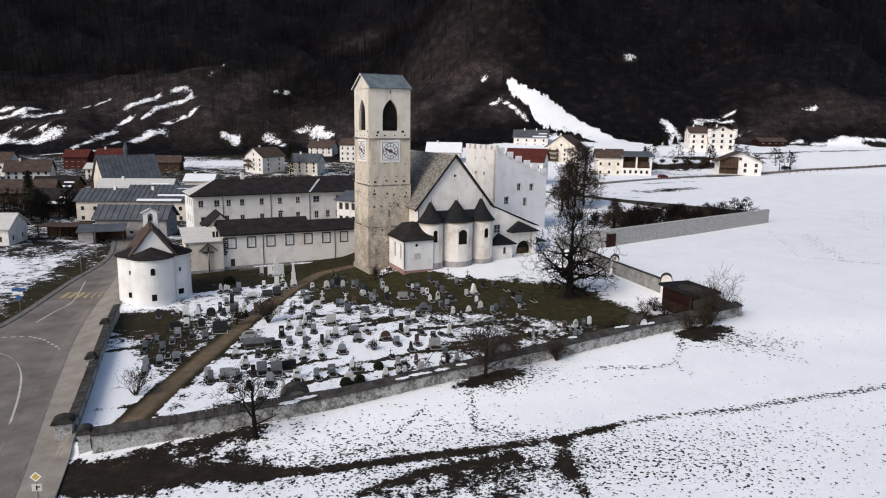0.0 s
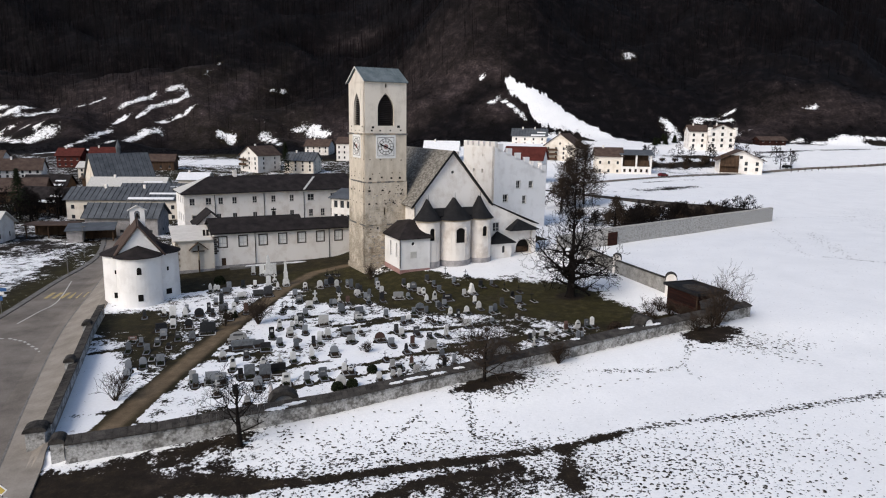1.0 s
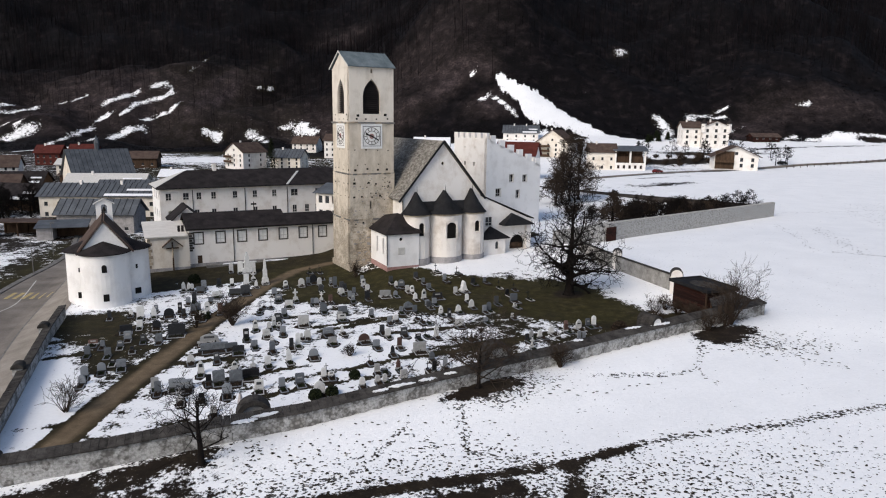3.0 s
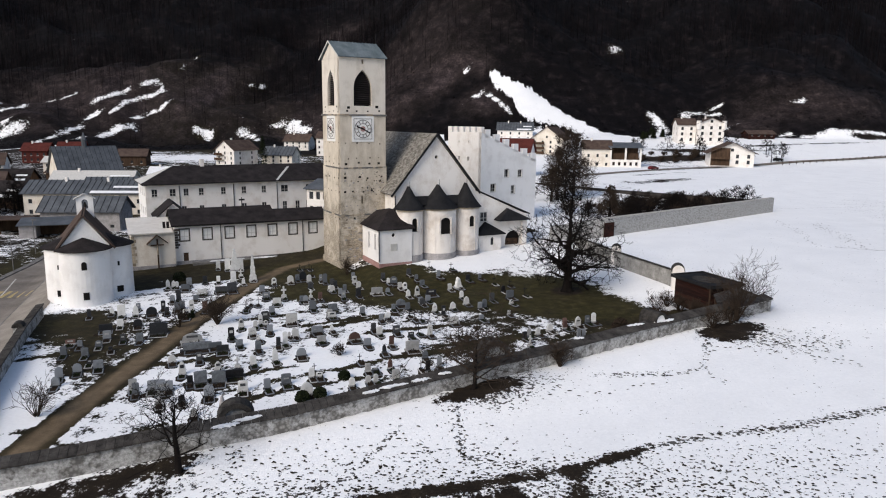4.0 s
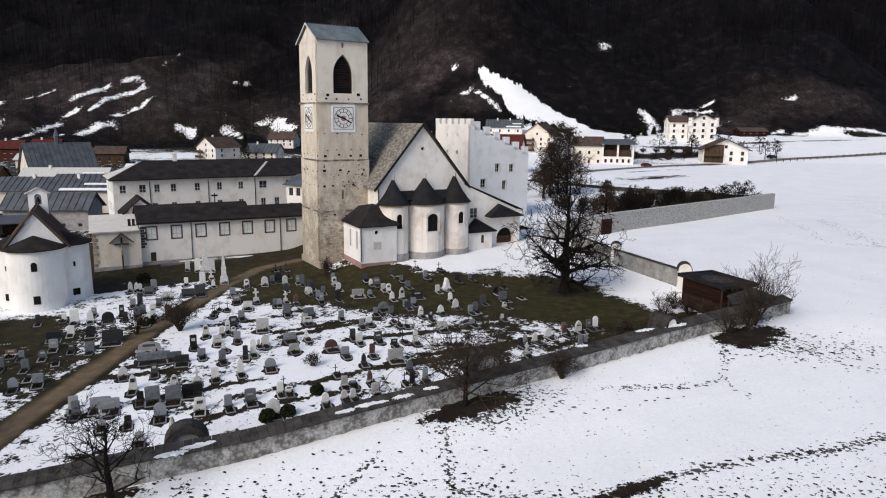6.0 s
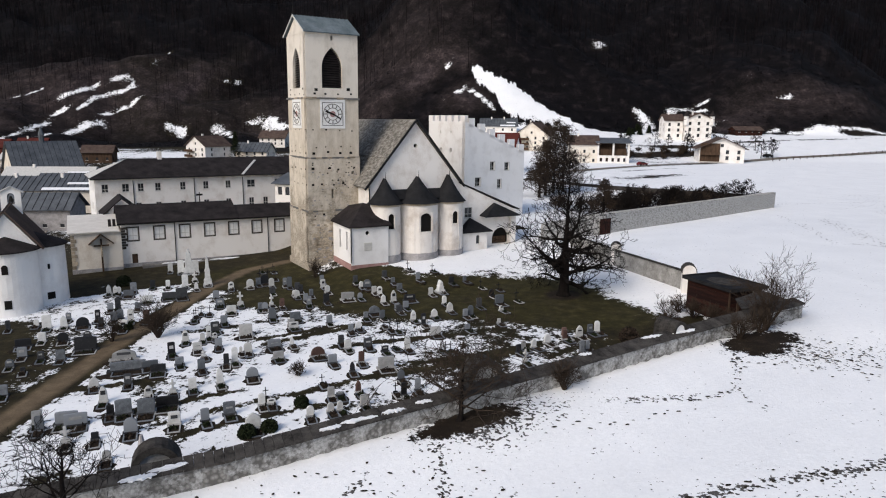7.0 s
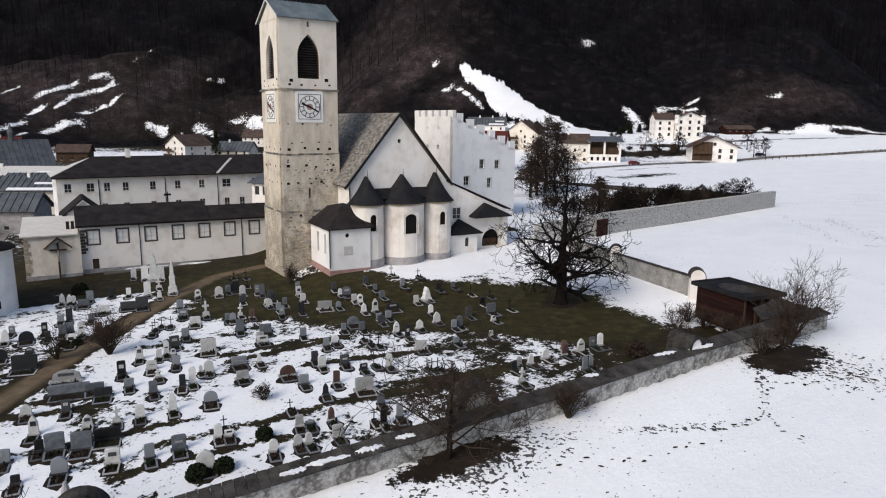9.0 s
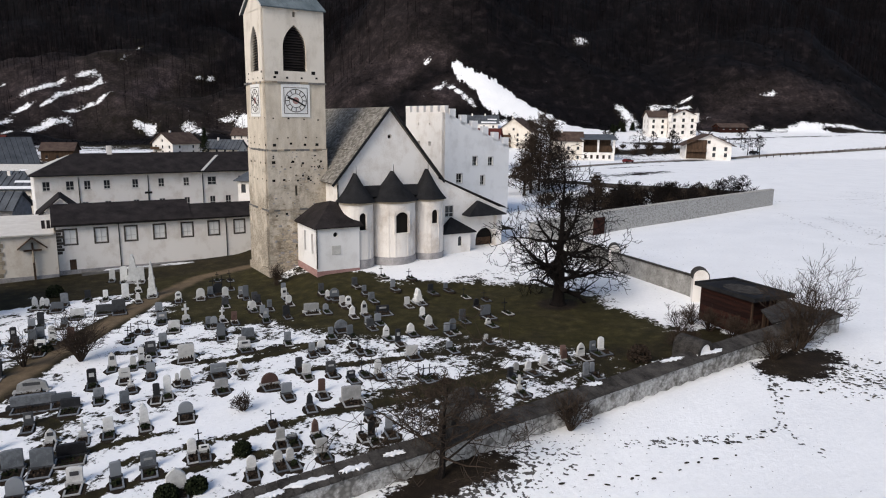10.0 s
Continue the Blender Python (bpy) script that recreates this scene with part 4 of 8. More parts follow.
    part("finial", tube([(cx, GV - 0.9, tip - 0.1), (cx, GV - 0.9, tip + 0.9)], [0.05, 0.015]), M["iron"], root)
    return root


def ring_solid(cx, r, n, z0, z1, out):
    pts, faces = [], []
    for k in range(n + 1):
        a = math.pi * k / n
        for rr in (r, r - 0.25):
            for z in (z0, z1):
                pts.append((cx - rr * math.cos(a), GV - out - rr * math.sin(a), z))
    for k in range(n):
        a, b = 4 * k, 4 * k + 4
        faces += [(a, b, b + 1, a + 1), (a + 1, b + 1, b + 3, a + 3), (a + 2, a + 3, b + 3, b + 2), (a, a + 2, b + 2, b)]
    return pts, faces


apse(7.3, 3.05, 6.85, 10.5, (1.0, 2.8, 5.5, 3), 0.4)
apse(2.15, 2.05, 6.85, 10.35, (1.0, 3.4, 5.6, 2), 0.9)
apse(12.35, 2.05, 6.85, 10.65, (1.0, 3.65, 5.5, 2), 0.9)
ridge = solid([(1.5, GV - 1.6, 7.4), (13.0, GV - 1.6, 7.4), (13.0, GV + 0.05, 8.7), (1.5, GV + 0.05, 8.7), (1.5, GV + 0.05, 7.0), (13.0, GV + 0.05, 7.0)], [(0, 1, 2, 3), (0, 4, 5, 1), (3, 4, 0), (1, 5, 2), (2, 5, 4, 3)])
part("valley_roof", ridge, M["roof_black"], church)
for x in (4.5, 10.2):
    part("downpipe", tube([(x, GV - 1.25, 6.9), (x, GV - 1.25, -1.0)], [0.08, 0.08]), M["iron"], church)
part("downpipe", tube([(0.0, GV - 0.1, 8.9), (0.0, GV - 0.1, 6.4)], [0.07, 0.07]), M["iron"], church)

# sacristy before the tower
sac = thing("sacristy", CH @ Matrix.Translation((-0.25, 0, 0.2)), "small white plastered sacristy with red plinth and dark tent roof", "sacristy")
SV = -7.7
part("wall", facade(rect(-4.1, 1.35, -2.0, 4.0), [[(-1.75 + 0.3 * math.cos(a * math.pi / 6), 3.0 + 0.3 * math.sin(a * math.pi / 6)) for a in range(12)]], SV, SV + 0.5), M["lime_clean"], sac)
side = facade(rect(SV + 0.004, -0.2, -2.0, 4.0), [arch(-6.3, -5.6, 0.5, 3.1), arch(-3.6, -2.9, 0.5, 3.1)], 0, 0.5)
bmesh.ops.transform(side, matrix=Matrix(((0, 1, 0, -4.1), (1, 0, 0, 0), (0, 0, 1, 0), (0, 0, 0, 1))), verts=side.verts)
part("wall", side, M["lime_clean"], sac)
part("wall", box(0.9, 1.346, SV + 0.5, GV, -2.0, 4.0), M["lime_clean"], sac)
part("pane", box(-3.85, -3.8, -7.0, -1.0, 0.3, 3.3), M["glass"], sac)
part("pane", box(-2.4, -1.1, SV + 0.3, SV + 0.34, 2.4, 3.6), M["dark"], sac)
part("plaque", bevelled(box(-2.25, -1.1, SV - 0.05, SV + 0.02, 0.55, 1.65), 0.02), M["frame"], sac, "grey stone wall plaque")
part("plinth", box(-4.18, 1.36, SV - 0.05, SV + 0.1, -2.4, -1.35), M["pinkbase"], sac, "red washed plinth")
part("plinth", box(-4.16, -4.0, SV + 0.1, -0.4, -2.4, -1.2), M["pinkbase"], sac)
pk = (-0.9, -3.9, 6.7)
bm = solid([(-4.5, SV - 0.4, 4.0), (1.75, SV - 0.4, 4.0), (1.75, -0.6, 4.0), (-4.5, -0.1, 4.0), pk, (-1.6, -0.15, 6.0), (1.2, GV - 0.05, 6.2),
            (-4.5, SV - 0.4, 3.84), (1.75, SV - 0.4, 3.84), (1.75, -0.6, 3.84), (-4.5, -0.1, 3.84)],
           [(0, 1, 4), (1, 2, 6, 4), (3, 0, 4, 5), (2, 3, 5), (2, 5, 4, 6), (7, 8, 1, 0), (8, 9, 2, 1), (9, 10, 3, 2), (10, 7, 0, 3), (10, 9, 8, 7)])
part("roof", bm, M["roof"], sac)
part("downpipe", tube([(-4.15, SV - 0.12, 3.9), (-4.15, SV - 0.12, -1.0)], [0.06, 0.06]), M["iron"], sac)

# battlemented tower house
PL = turned(34, 9.45, 148.1, 0)
keep = thing("battlemented_tower", PL, "white residential tower with stepped battlements", "tower")
LEN, DEEP, TOP = 14.9, 11.6, 18.4
wins = [(6.2, 7.3, 9.3, 10.9), (9.85, 11.0, 9.2, 10.7), (8.1, 9.1, 5.8, 7.5), (2.6, 3.9, 6.4, 8.0)]
part("wall", facade([(0, -3), (LEN, -3), (LEN, 12.6), (0, TOP)], [rect(*w) for w in wins], 0, 0.8), M["lime_clean"], keep)
for w in wins:
    window_at(keep, *w, 0, surround=(0.1, M["frame"]), pane_mat=M["dark"], glaze=0.3)
left = facade(rect(0, DEEP, -3, TOP), [rect(4.0, 4.7, 12.6, 13.4), rect(7.2, 7.9, 12.6, 13.4), rect(4.2, 4.45, 16.2, 16.6), rect(7.5, 7.75, 16.2, 16.6)], 0, 0.8)
bmesh.ops.transform(left, matrix=Matrix(((0, 1, 0, 0), (1, 0, 0, 0.004), (0, 0, 1, 0), (0, 0, 0, 1))), verts=left.verts)
part("wall", left, M["lime"], keep)
part("wall_dark", box(0.82, 1.0, 1, DEEP - 1, 12, 17), M["dark"], keep)
part("wall", box(0.8, LEN, DEEP - 0.8, DEEP, -3, 12.4), M["lime"], keep)
part("wall", box(LEN - 0.8, LEN - 0.004, 0.8, DEEP - 0.8, -3, 12.4), M["lime"], keep)
bm = bmesh.new()
roof_plane(bm, (0.8, 0.8, 17.0), (0.8, DEEP - 0.8, 17.0), (LEN - 0.8, DEEP - 0.8, 12.0), (LEN - 0.8, 0.8, 12.0), 0.15)
part("roof", bm, M["roof"], keep)
for k in range(6):
    y = 0.15 + k * (DEEP - 1.2) / 5 * 0.98
    part("merlon", bevelled(box(0, 0.8, y, y + 1.35, TOP - 0.02, TOP + 1.1), 0.03), M["lime"], keep)
for k in range(6):
    x = 0.95 + k * 2.5
    z = TOP - (x + 0.7) * 5.8 / LEN
    part("merlon", slab([(x, 0.0), (x + 1.3, 0.0), (x + 1.3, 0.8), (x, 0.8)], z - 0.4, z + 1.25), M["lime_clean"], keep)
    part("merlon", slab([(x, DEEP - 0.8), (x + 1.3, DEEP - 0.8), (x + 1.3, DEEP), (x, DEEP)], z - 0.4, z + 1.25), M["lime_clean"], keep)

# cloister corridor wing with painted window bands
CO = turned(26, -43.0, 123.0, 0)
wing = thing("corridor_wing", CO, "long low white corridor wing with dark lean-to roof", "building")
xs = [0.78 + 3.655 * k for k in range(7)]
part("wall", facade(rect(0, 26.2, -4.6, 2.9), [rect(x + 0.12, x + 1.48, 0.35, 2.2) for x in xs] + [rect(1.25, 2.05, -3.9, -1.75)], 0, 0.5), M["lime"], wing)
for x in xs:
    window_at(wing, x + 0.12, x + 1.48, 0.35, 2.2, 0, sill=False, surround=(0.2, M["surround"]), pane_mat=M["white"], glaze=0.10)
part("door", bevelled(box(1.25, 2.05, 0.18, 0.26, -3.9, -1.75), 0.02), M["wood"], wing, "brown wooden door")
for z0 in range(8):
    part("quoin", box(-0.04, 0.55 if z0 % 2 else 0.8, -0.05, 0.02, 2.35 - 0.42 * z0 - 0.36, 2.35 - 0.42 * z0), M["surround"], wing)
part("wall", box(0, 0.5, 0.5, 6, -4.6, 2.9), M["lime"], wing)
for a, b, c, d in (((-0.5, -0.5, 2.85), (17.0, -0.5, 2.85), (17.0, 5.0, 4.98), (-0.5, 5.0, 4.98)), ((17.0, -0.5, 2.78), (26.4, -0.5, 2.78), (26.4, 4.0, 4.35), (17.0, 4.0, 4.35)), ((-0.5, 10.5, 2.85), (17.0, 10.5, 2.85), (17.0, 5.0, 4.98), (-0.5, 5.0, 4.98))):
    bm = bmesh.new()
    roof_plane(bm, a, b, c, d, 0.16)
    part("roof_slope", bm, M["roof"], wing)
part("gutter", tube([(-0.5, -0.55, 2.82), (26.3, -0.55, 2.76)], [0.08, 0.08]), M["iron"], wing)
for x in (7.4, 21.6):
    part("downpipe", tube([(x, -0.08, 2.8), (x, -0.08, -3.6)], [0.06, 0.06]), M["iron"], wing)
part("plinth", box(0, 26.2, -0.06, 0.02, -4.6, -3.15), M["plinth"], wing, "grey damp plinth")
part("kerb_step", box(2.5, 26, -1.9, -0.9, -4.4, -3.3), M["kerb"], wing)
part("back_wall", box(0.5, 26, 10, 10.4, -5, 2.9), M["lime"], wing)
cr = tube([(12.0, 5.0, 4.9), (12.0, 5.0, 6.7)], [0.1, 0.06])
box(11.5, 12.5, 4.95, 5.05, 6.1, 6.4, cr)
part("roof_vane", cr, M["iron"], wing)

# parlour building with flat pale roof, beside the wing
PB = turned(26, -43.0, 123.0, 0)
par = thing("parlour_building", PB, "cream single-storey building with pale flat roof and stone quoins", "building")
part("wall", box(-6.6, -0.04, -0.6, 9.5, -4.9, 1.9), M["cream"], par)
bm = bmesh.new()
roof_plane(bm, (-7.0, -1.0, 1.88), (-0.25, -1.0, 1.88), (-0.25, 9.8, 3.1), (-7.0, 9.8, 3.1), 0.18)
part("roof", bm, M["palesheet"], par, "pale sheet roof")
part("wall", solid([(-6.6, -0.6, 1.88), (-6.6, 9.5, 1.88), (-6.6, 9.5, 3.0), (-6.4, -0.6, 1.88), (-6.4, 9.5, 1.88), (-6.4, 9.5, 3.0)], [(0, 1, 2), (5, 4, 3), (0, 3, 4, 1), (1, 4, 5, 2), (2, 5, 3, 0)]), M["cream"], par)
part("plinth", box(-6.7, -0.04, -0.68, 9.5, -4.9, -3.4), M["plinth"], par)
for z0 in range(9):
    part("quoin", box(-6.66, -5.9 if z0 % 2 else -6.15, -0.66, -0.58, 1.6 - 0.55 * z0 - 0.5, 1.6 - 0.55 * z0), M["stone"], par)
for y in (1.5, 4.0, 6.5):
    part("window", box(-6.66, -6.56, y, y + 1.0, -1.5, 0.4), M["glass"], par)
for x in (-1.4, -0.8):
    part("chimney", box(x - 0.2, x + 0.2, 1.6, 2.0, 2.1, 3.4), M["roof"], par)
cross = thing("wayside_crucifix", CO @ pose(-2.75, -0.85, -3.9), "dark wooden wayside crucifix under a little gabled roof", "crucifix")
part("post", box(-0.12, 0.12, -0.1, 0.1, -0.4, 4.9), M["wood"], cross)
part("crossbar", box(-1.0, 1.0, -0.09, 0.09, 3.8, 4.0), M["wood"], cross)
bm = bmesh.new()
roof_plane(bm, (-1.6, -0.5, 4.1), (-1.6, 0.5, 4.1), (0, 0.5, 5.5), (0, -0.5, 5.5), 0.1)
roof_plane(bm, (1.6, -0.5, 4.1), (1.6, 0.5, 4.1), (0, 0.5, 5.5), (0, -0.5, 5.5), 0.1)
part("roof", bm, M["wood"], cross)
part("carved_figure", tube([(0, -0.16, 2.3), (0, -0.2, 3.0), (0, -0.18, 3.9)], [0.08, 0.13, 0.08]), M["stone"], cross)


# ---- Holy Cross chapel ----
OC = turned(26, -45.3, 101.5, 0)
chapel = thing("round_chapel", OC, "white three-apsed chapel with a dark shingle roof beside the road", "chapel")


def conch(cx, cy, r, face_deg, z_eave, tip, name):
    """A round-ended bay: curved wall and a half-cone roof that rises to tip at the nave."""
    n = 20
    a0 = radians(face_deg) - math.pi * 0.56
    ang = [a0 + math.pi * 1.12 * k / n for k in range(n + 1)]
    bm = bmesh.new()
    grid = [[bm.verts.new((cx + rr * math.cos(a), cy + rr * math.sin(a), z)) for a in ang] for z, rr in ((-5.2, r + 0.14), (-3.4, r + 0.06), (z_eave, r))]
    for g, h in zip(grid, grid[1:]):
        for k in range(n):
            bm.faces.new((g[k], g[k + 1], h[k + 1], h[k]))
    f = bm.faces.new(grid[-1])
    part(name, bm, M["lime_clean"], chapel)
    bm = bmesh.new()
    rim = [bm.verts.new((cx + (r + 0.4) * math.cos(a), cy + (r + 0.4) * math.sin(a), z_eave)) for a in ang]
    low = [bm.verts.new((cx + (r + 0.4) * math.cos(a), cy + (r + 0.4) * math.sin(a), z_eave - 0.14)) for a in ang]
    t = bm.verts.new(tip)
    for k in range(n):
        bm.faces.new((rim[k], rim[k + 1], t))
        bm.faces.new((low[k + 1], low[k], rim[k], rim[k + 1])[::-1])
    bm.faces.new(low)
    bm.faces.new((rim[0], t, rim[-1]))
    part(name + "_roof", bm, M["roof"], chapel)


conch(-1.35, 0.6, 3.1, -90, 3.25, (-1.35, 0.4, 4.7), "front_apse")
conch(-3.5, 4.2, 2.8, 188, 3.1, (-2.6, 4.2, 4.9), "side_apse")
conch(1.6, 4.2, 2.9, -8, 3.1, (0.6, 4.2, 4.9), "side_apse")
part("nave_gable", facade([(-4.1, -5), (1.75, -5), (1.75, 3.5), (-1.17, 7.3), (-4.1, 3.5)], [], 0.3, 0.9), M["lime_clean"], chapel)
part("nave_wall", box(-4.1, -3.6, 0.9, 10, -5, 3.4), M["lime_clean"], chapel)
part("nave_wall", box(1.25, 1.75, 0.9, 10, -5, 3.4), M["lime_clean"], chapel)
bm = bmesh.new()
roof_plane(bm, (-4.7, -0.1, 2.95), (-4.7, 10.3, 2.95), (-1.17, 10.3, 7.5), (-1.17, -0.1, 7.5), 0.2)
roof_plane(bm, (2.35, -0.1, 2.95), (2.35, 10.3, 2.95), (-1.17, 10.3, 7.5), (-1.17, -0.1, 7.5), 0.2)
part("nave_roof", bm, M["brownroof"], chapel, "steep dark brown shingle roof")
bell_root = part("bell_turret", facade([(-2.1, 6.0), (0.1, 6.0), (0.1, 9.0), (-1.0, 9.6), (-2.1, 9.0)], [arch(-1.4, -0.6, 7.5, 8.9)], 8.4, 9.0), M["lime_clean"], chapel, "white bell gable with one arched opening")
bm = bmesh.new()
roof_plane(bm, (-2.4, 8.2, 8.9), (-2.4, 9.2, 8.9), (-1.0, 9.2, 9.65), (-1.0, 8.2, 9.65), 0.1)
roof_plane(bm, (0.4, 8.2, 8.9), (0.4, 9.2, 8.9), (-1.0, 9.2, 9.65), (-1.0, 8.2, 9.65), 0.1)
part("turret_roof", bm, M["frame"], bell_root)
part("bell", tube([(-1.0, 8.7, 8.5), (-1.0, 8.7, 8.2), (-1.0, 8.7, 7.8)], [0.1, 0.2, 0.32], 10), M["iron"], bell_root)
for a, z, r, hw, hh in ((-90, 1.3, 3.08, 0.32, 0.55), (-90, -2.75, 3.14, 0.36, 0.5)):
    pane = facade(arch(-hw, hw, -hh, hh) if z > 0 else rect(-hw, hw, -hh, hh), [], -0.06, 0.1)
    bmesh.ops.translate(pane, vec=(-1.4, 0.6 - r, z), verts=pane.verts)
    part("window", pane, M["dark"], chapel)
for cx, cy, r, deg in ((-3.5, 4.2, 2.86, -112), (1.6, 4.2, 2.96, -68)):
    for z, hw, hh in ((-3.0, 0.42, 0.42), (0.6, 0.12, 0.3)):
        pane = box(-hw, hw, -0.06, 0.1, -hh, hh)
        bmesh.ops.transform(pane, matrix=Matrix.Translation((cx, cy, z)) @ pose(0, 0, 0, 0, 0, deg + 90) @ Matrix.Translation((0, -r, 0)), verts=pane.verts)
        part("window", pane, M["dark"], chapel)

# ---- convent ranges ----
CV = turned(30, -57.4, 147.2, 0)
convent = thing("convent_range", CV, "long white two-storey convent range with dark hipped roof", "building")
up = [(0.8, 1.9), (4.2, 5.4), (6.9, 7.9), (9.9, 10.9), (14.4, 15.4), (18.7, 19.7), (23.0, 24.0), (27.3, 28.9), (33.0, 34.2)]
low = [(6.4, 7.4), (9.9, 10.9), (14.4, 15.4), (18.7, 19.7), (23.0, 24.0), (27.6, 28.6), (30.5, 31.5), (33.0, 34.2)]
holes = [rect(a, b, 4.8, 6.3) for a, b in up] + [rect(a, b, 1.0, 2.7) for a, b in low] + [rect(1.2, 2.2, 1.0, 2.6)]
part("wall", facade(rect(-0.3, 38.6, -5.5, 7.35), holes, 0, 0.6), M["lime"], convent)
for a, b in up:
    window_at(convent, a, b, 4.8, 6.3, 0)
for a, b in low:
    window_at(convent, a, b, 1.0, 2.7, 0)
endw = facade(rect(0.0, 11.8, -5.5, 7.35), [rect(y, y + 1.1, z, z + 1.6) for y in (1.6, 4.6, 7.6) for z in (-2.6, 1.0, 4.8)], 0, 0.6)
bmesh.ops.transform(endw, matrix=Matrix(((0, 1, 0, -0.3), (1, 0, 0, 0.004), (0, 0, 1, 0), (0, 0, 0, 1))), verts=endw.verts)
part("end_wall", endw, M["lime_clean"], convent)
part("pane", box(0.05, 0.1, 1, 9, -3, 6.5), M["glass"], convent)
part("back_wall", box(0.3, 38.6, 11.4, 11.8, -5.5, 7.1), M["lime"], convent)
bm = solid([(-1.0, -0.8, 7.4), (39.2, -0.8, 7.4), (39.2, 12.5, 7.4), (-1.0, 12.5, 7.4), (6.2, 5.9, 10.6), (39.2, 5.9, 10.6), (-1.0, -0.8, 7.25), (39.2, -0.8, 7.25), (39.2, 12.5, 7.25), (-1.0, 12.5, 7.25)],
           [(0, 1, 5, 4), (2, 3, 4, 5), (3, 0, 4), (1, 2, 5), (6, 7, 1, 0), (7, 8, 2, 1), (8, 9, 3, 2), (9, 6, 0, 3), (9, 8, 7, 6)])
part("roof", bm, M["roof"], convent)
part("hip_sheet", solid([(-1.02, 0.6, 7.43), (-1.02, 11.0, 7.43), (5.6, 5.9, 10.38), (-1.02, 0.6, 7.5), (-1.02, 11.0, 7.5), (5.6, 5.9, 10.45)], [(2, 1, 0), (3, 4, 5), (0, 1, 4, 3), (1, 2, 5, 4), (2, 0, 3, 5)]), M["frame"], convent, "pale sheet on the hip end")
part("gutter", tube([(-1.0, -0.85, 7.3), (39.2, -0.85, 7.3)], [0.1, 0.1]), M["iron"], convent)
for x in (6.1, 17.0, 26.4):
    part("downpipe", tube([(x, -0.1, 6.9), (x, -0.1, -3)], [0.07, 0.07]), M["iron"], convent)
part("chimney", box(11.5, 12.3, 5.4, 6.2, 10.0, 11.9), M["lime"], convent)
part("hip_flashing", solid([(26.0, -0.75, 7.43), (26.5, -0.75, 7.43), (30.6, 4.4, 9.9), (30.1, 4.4, 9.9), (26.0, -0.75, 7.55), (26.5, -0.75, 7.55), (30.6, 4.4, 10.02), (30.1, 4.4, 10.02)], [(3, 2, 1, 0), (4, 5, 6, 7), (0, 1, 5, 4), (1, 2, 6, 5), (2, 3, 7, 6), (3, 0, 4, 7)]), M["frame"], convent)
CW = turned(-25, -27.5, 157.5, 0)
west_range = thing("cloister_range", CW, "white cloister range with pale sheet roof and a row of windows", "building")
part("wall", facade(rect(0, 15, -5, 5.9), [rect(0.7 + 1.75 * k, 1.7 + 1.75 * k, z, z + 1.6) for k in range(8) for z in (0.6, 3.7)], 0, 0.5), M["lime"], west_range)
part("pane", box(0.2, 14.8, 0.25, 0.3, 0.2, 5.6), M["glass"], west_range)
bm = bmesh.new()
roof_plane(bm, (-0.5, -0.6, 5.8), (15.5, -0.6, 5.8), (15.5, 5, 7.6), (-0.5, 5, 7.6), 0.15)
part("roof", bm, M["metalroof"], west_range)
part("back_wall", box(0, 15, 4.6, 5, -5, 7.2), M["lime"], west_range)
DG = thing("gable_dormer_house", turned(26, -46.5, 132.0, 0), "small gabled house with dark tile roof behind the wing", "house")
part("wall", facade([(-2.6, -5), (2.6, -5), (2.6, 3.0), (0, 5.3), (-2.6, 3.0)], [rect(-0.35, 0.35, 3.0, 4.0)], 0, 0.4), M["lime"], DG)
bm = bmesh.new()
roof_plane(bm, (-3.2, -0.4, 2.7), (-3.2, 8, 2.7), (0, 8, 5.5), (0, -0.4, 5.5), 0.16)
roof_plane(bm, (3.2, -0.4, 2.7), (3.2, 8, 2.7), (0, 8, 5.5), (0, -0.4, 5.5), 0.16)
part("roof", bm, M["roof"], DG)
part("wall", box(-2.6, 2.6, 0.4, 7.6, -5, 2.7), M["lime"], DG)
part("pane", box(-0.5, 0.5, 0.2, 0.24, 2.8, 4.2), M["glass"], DG)


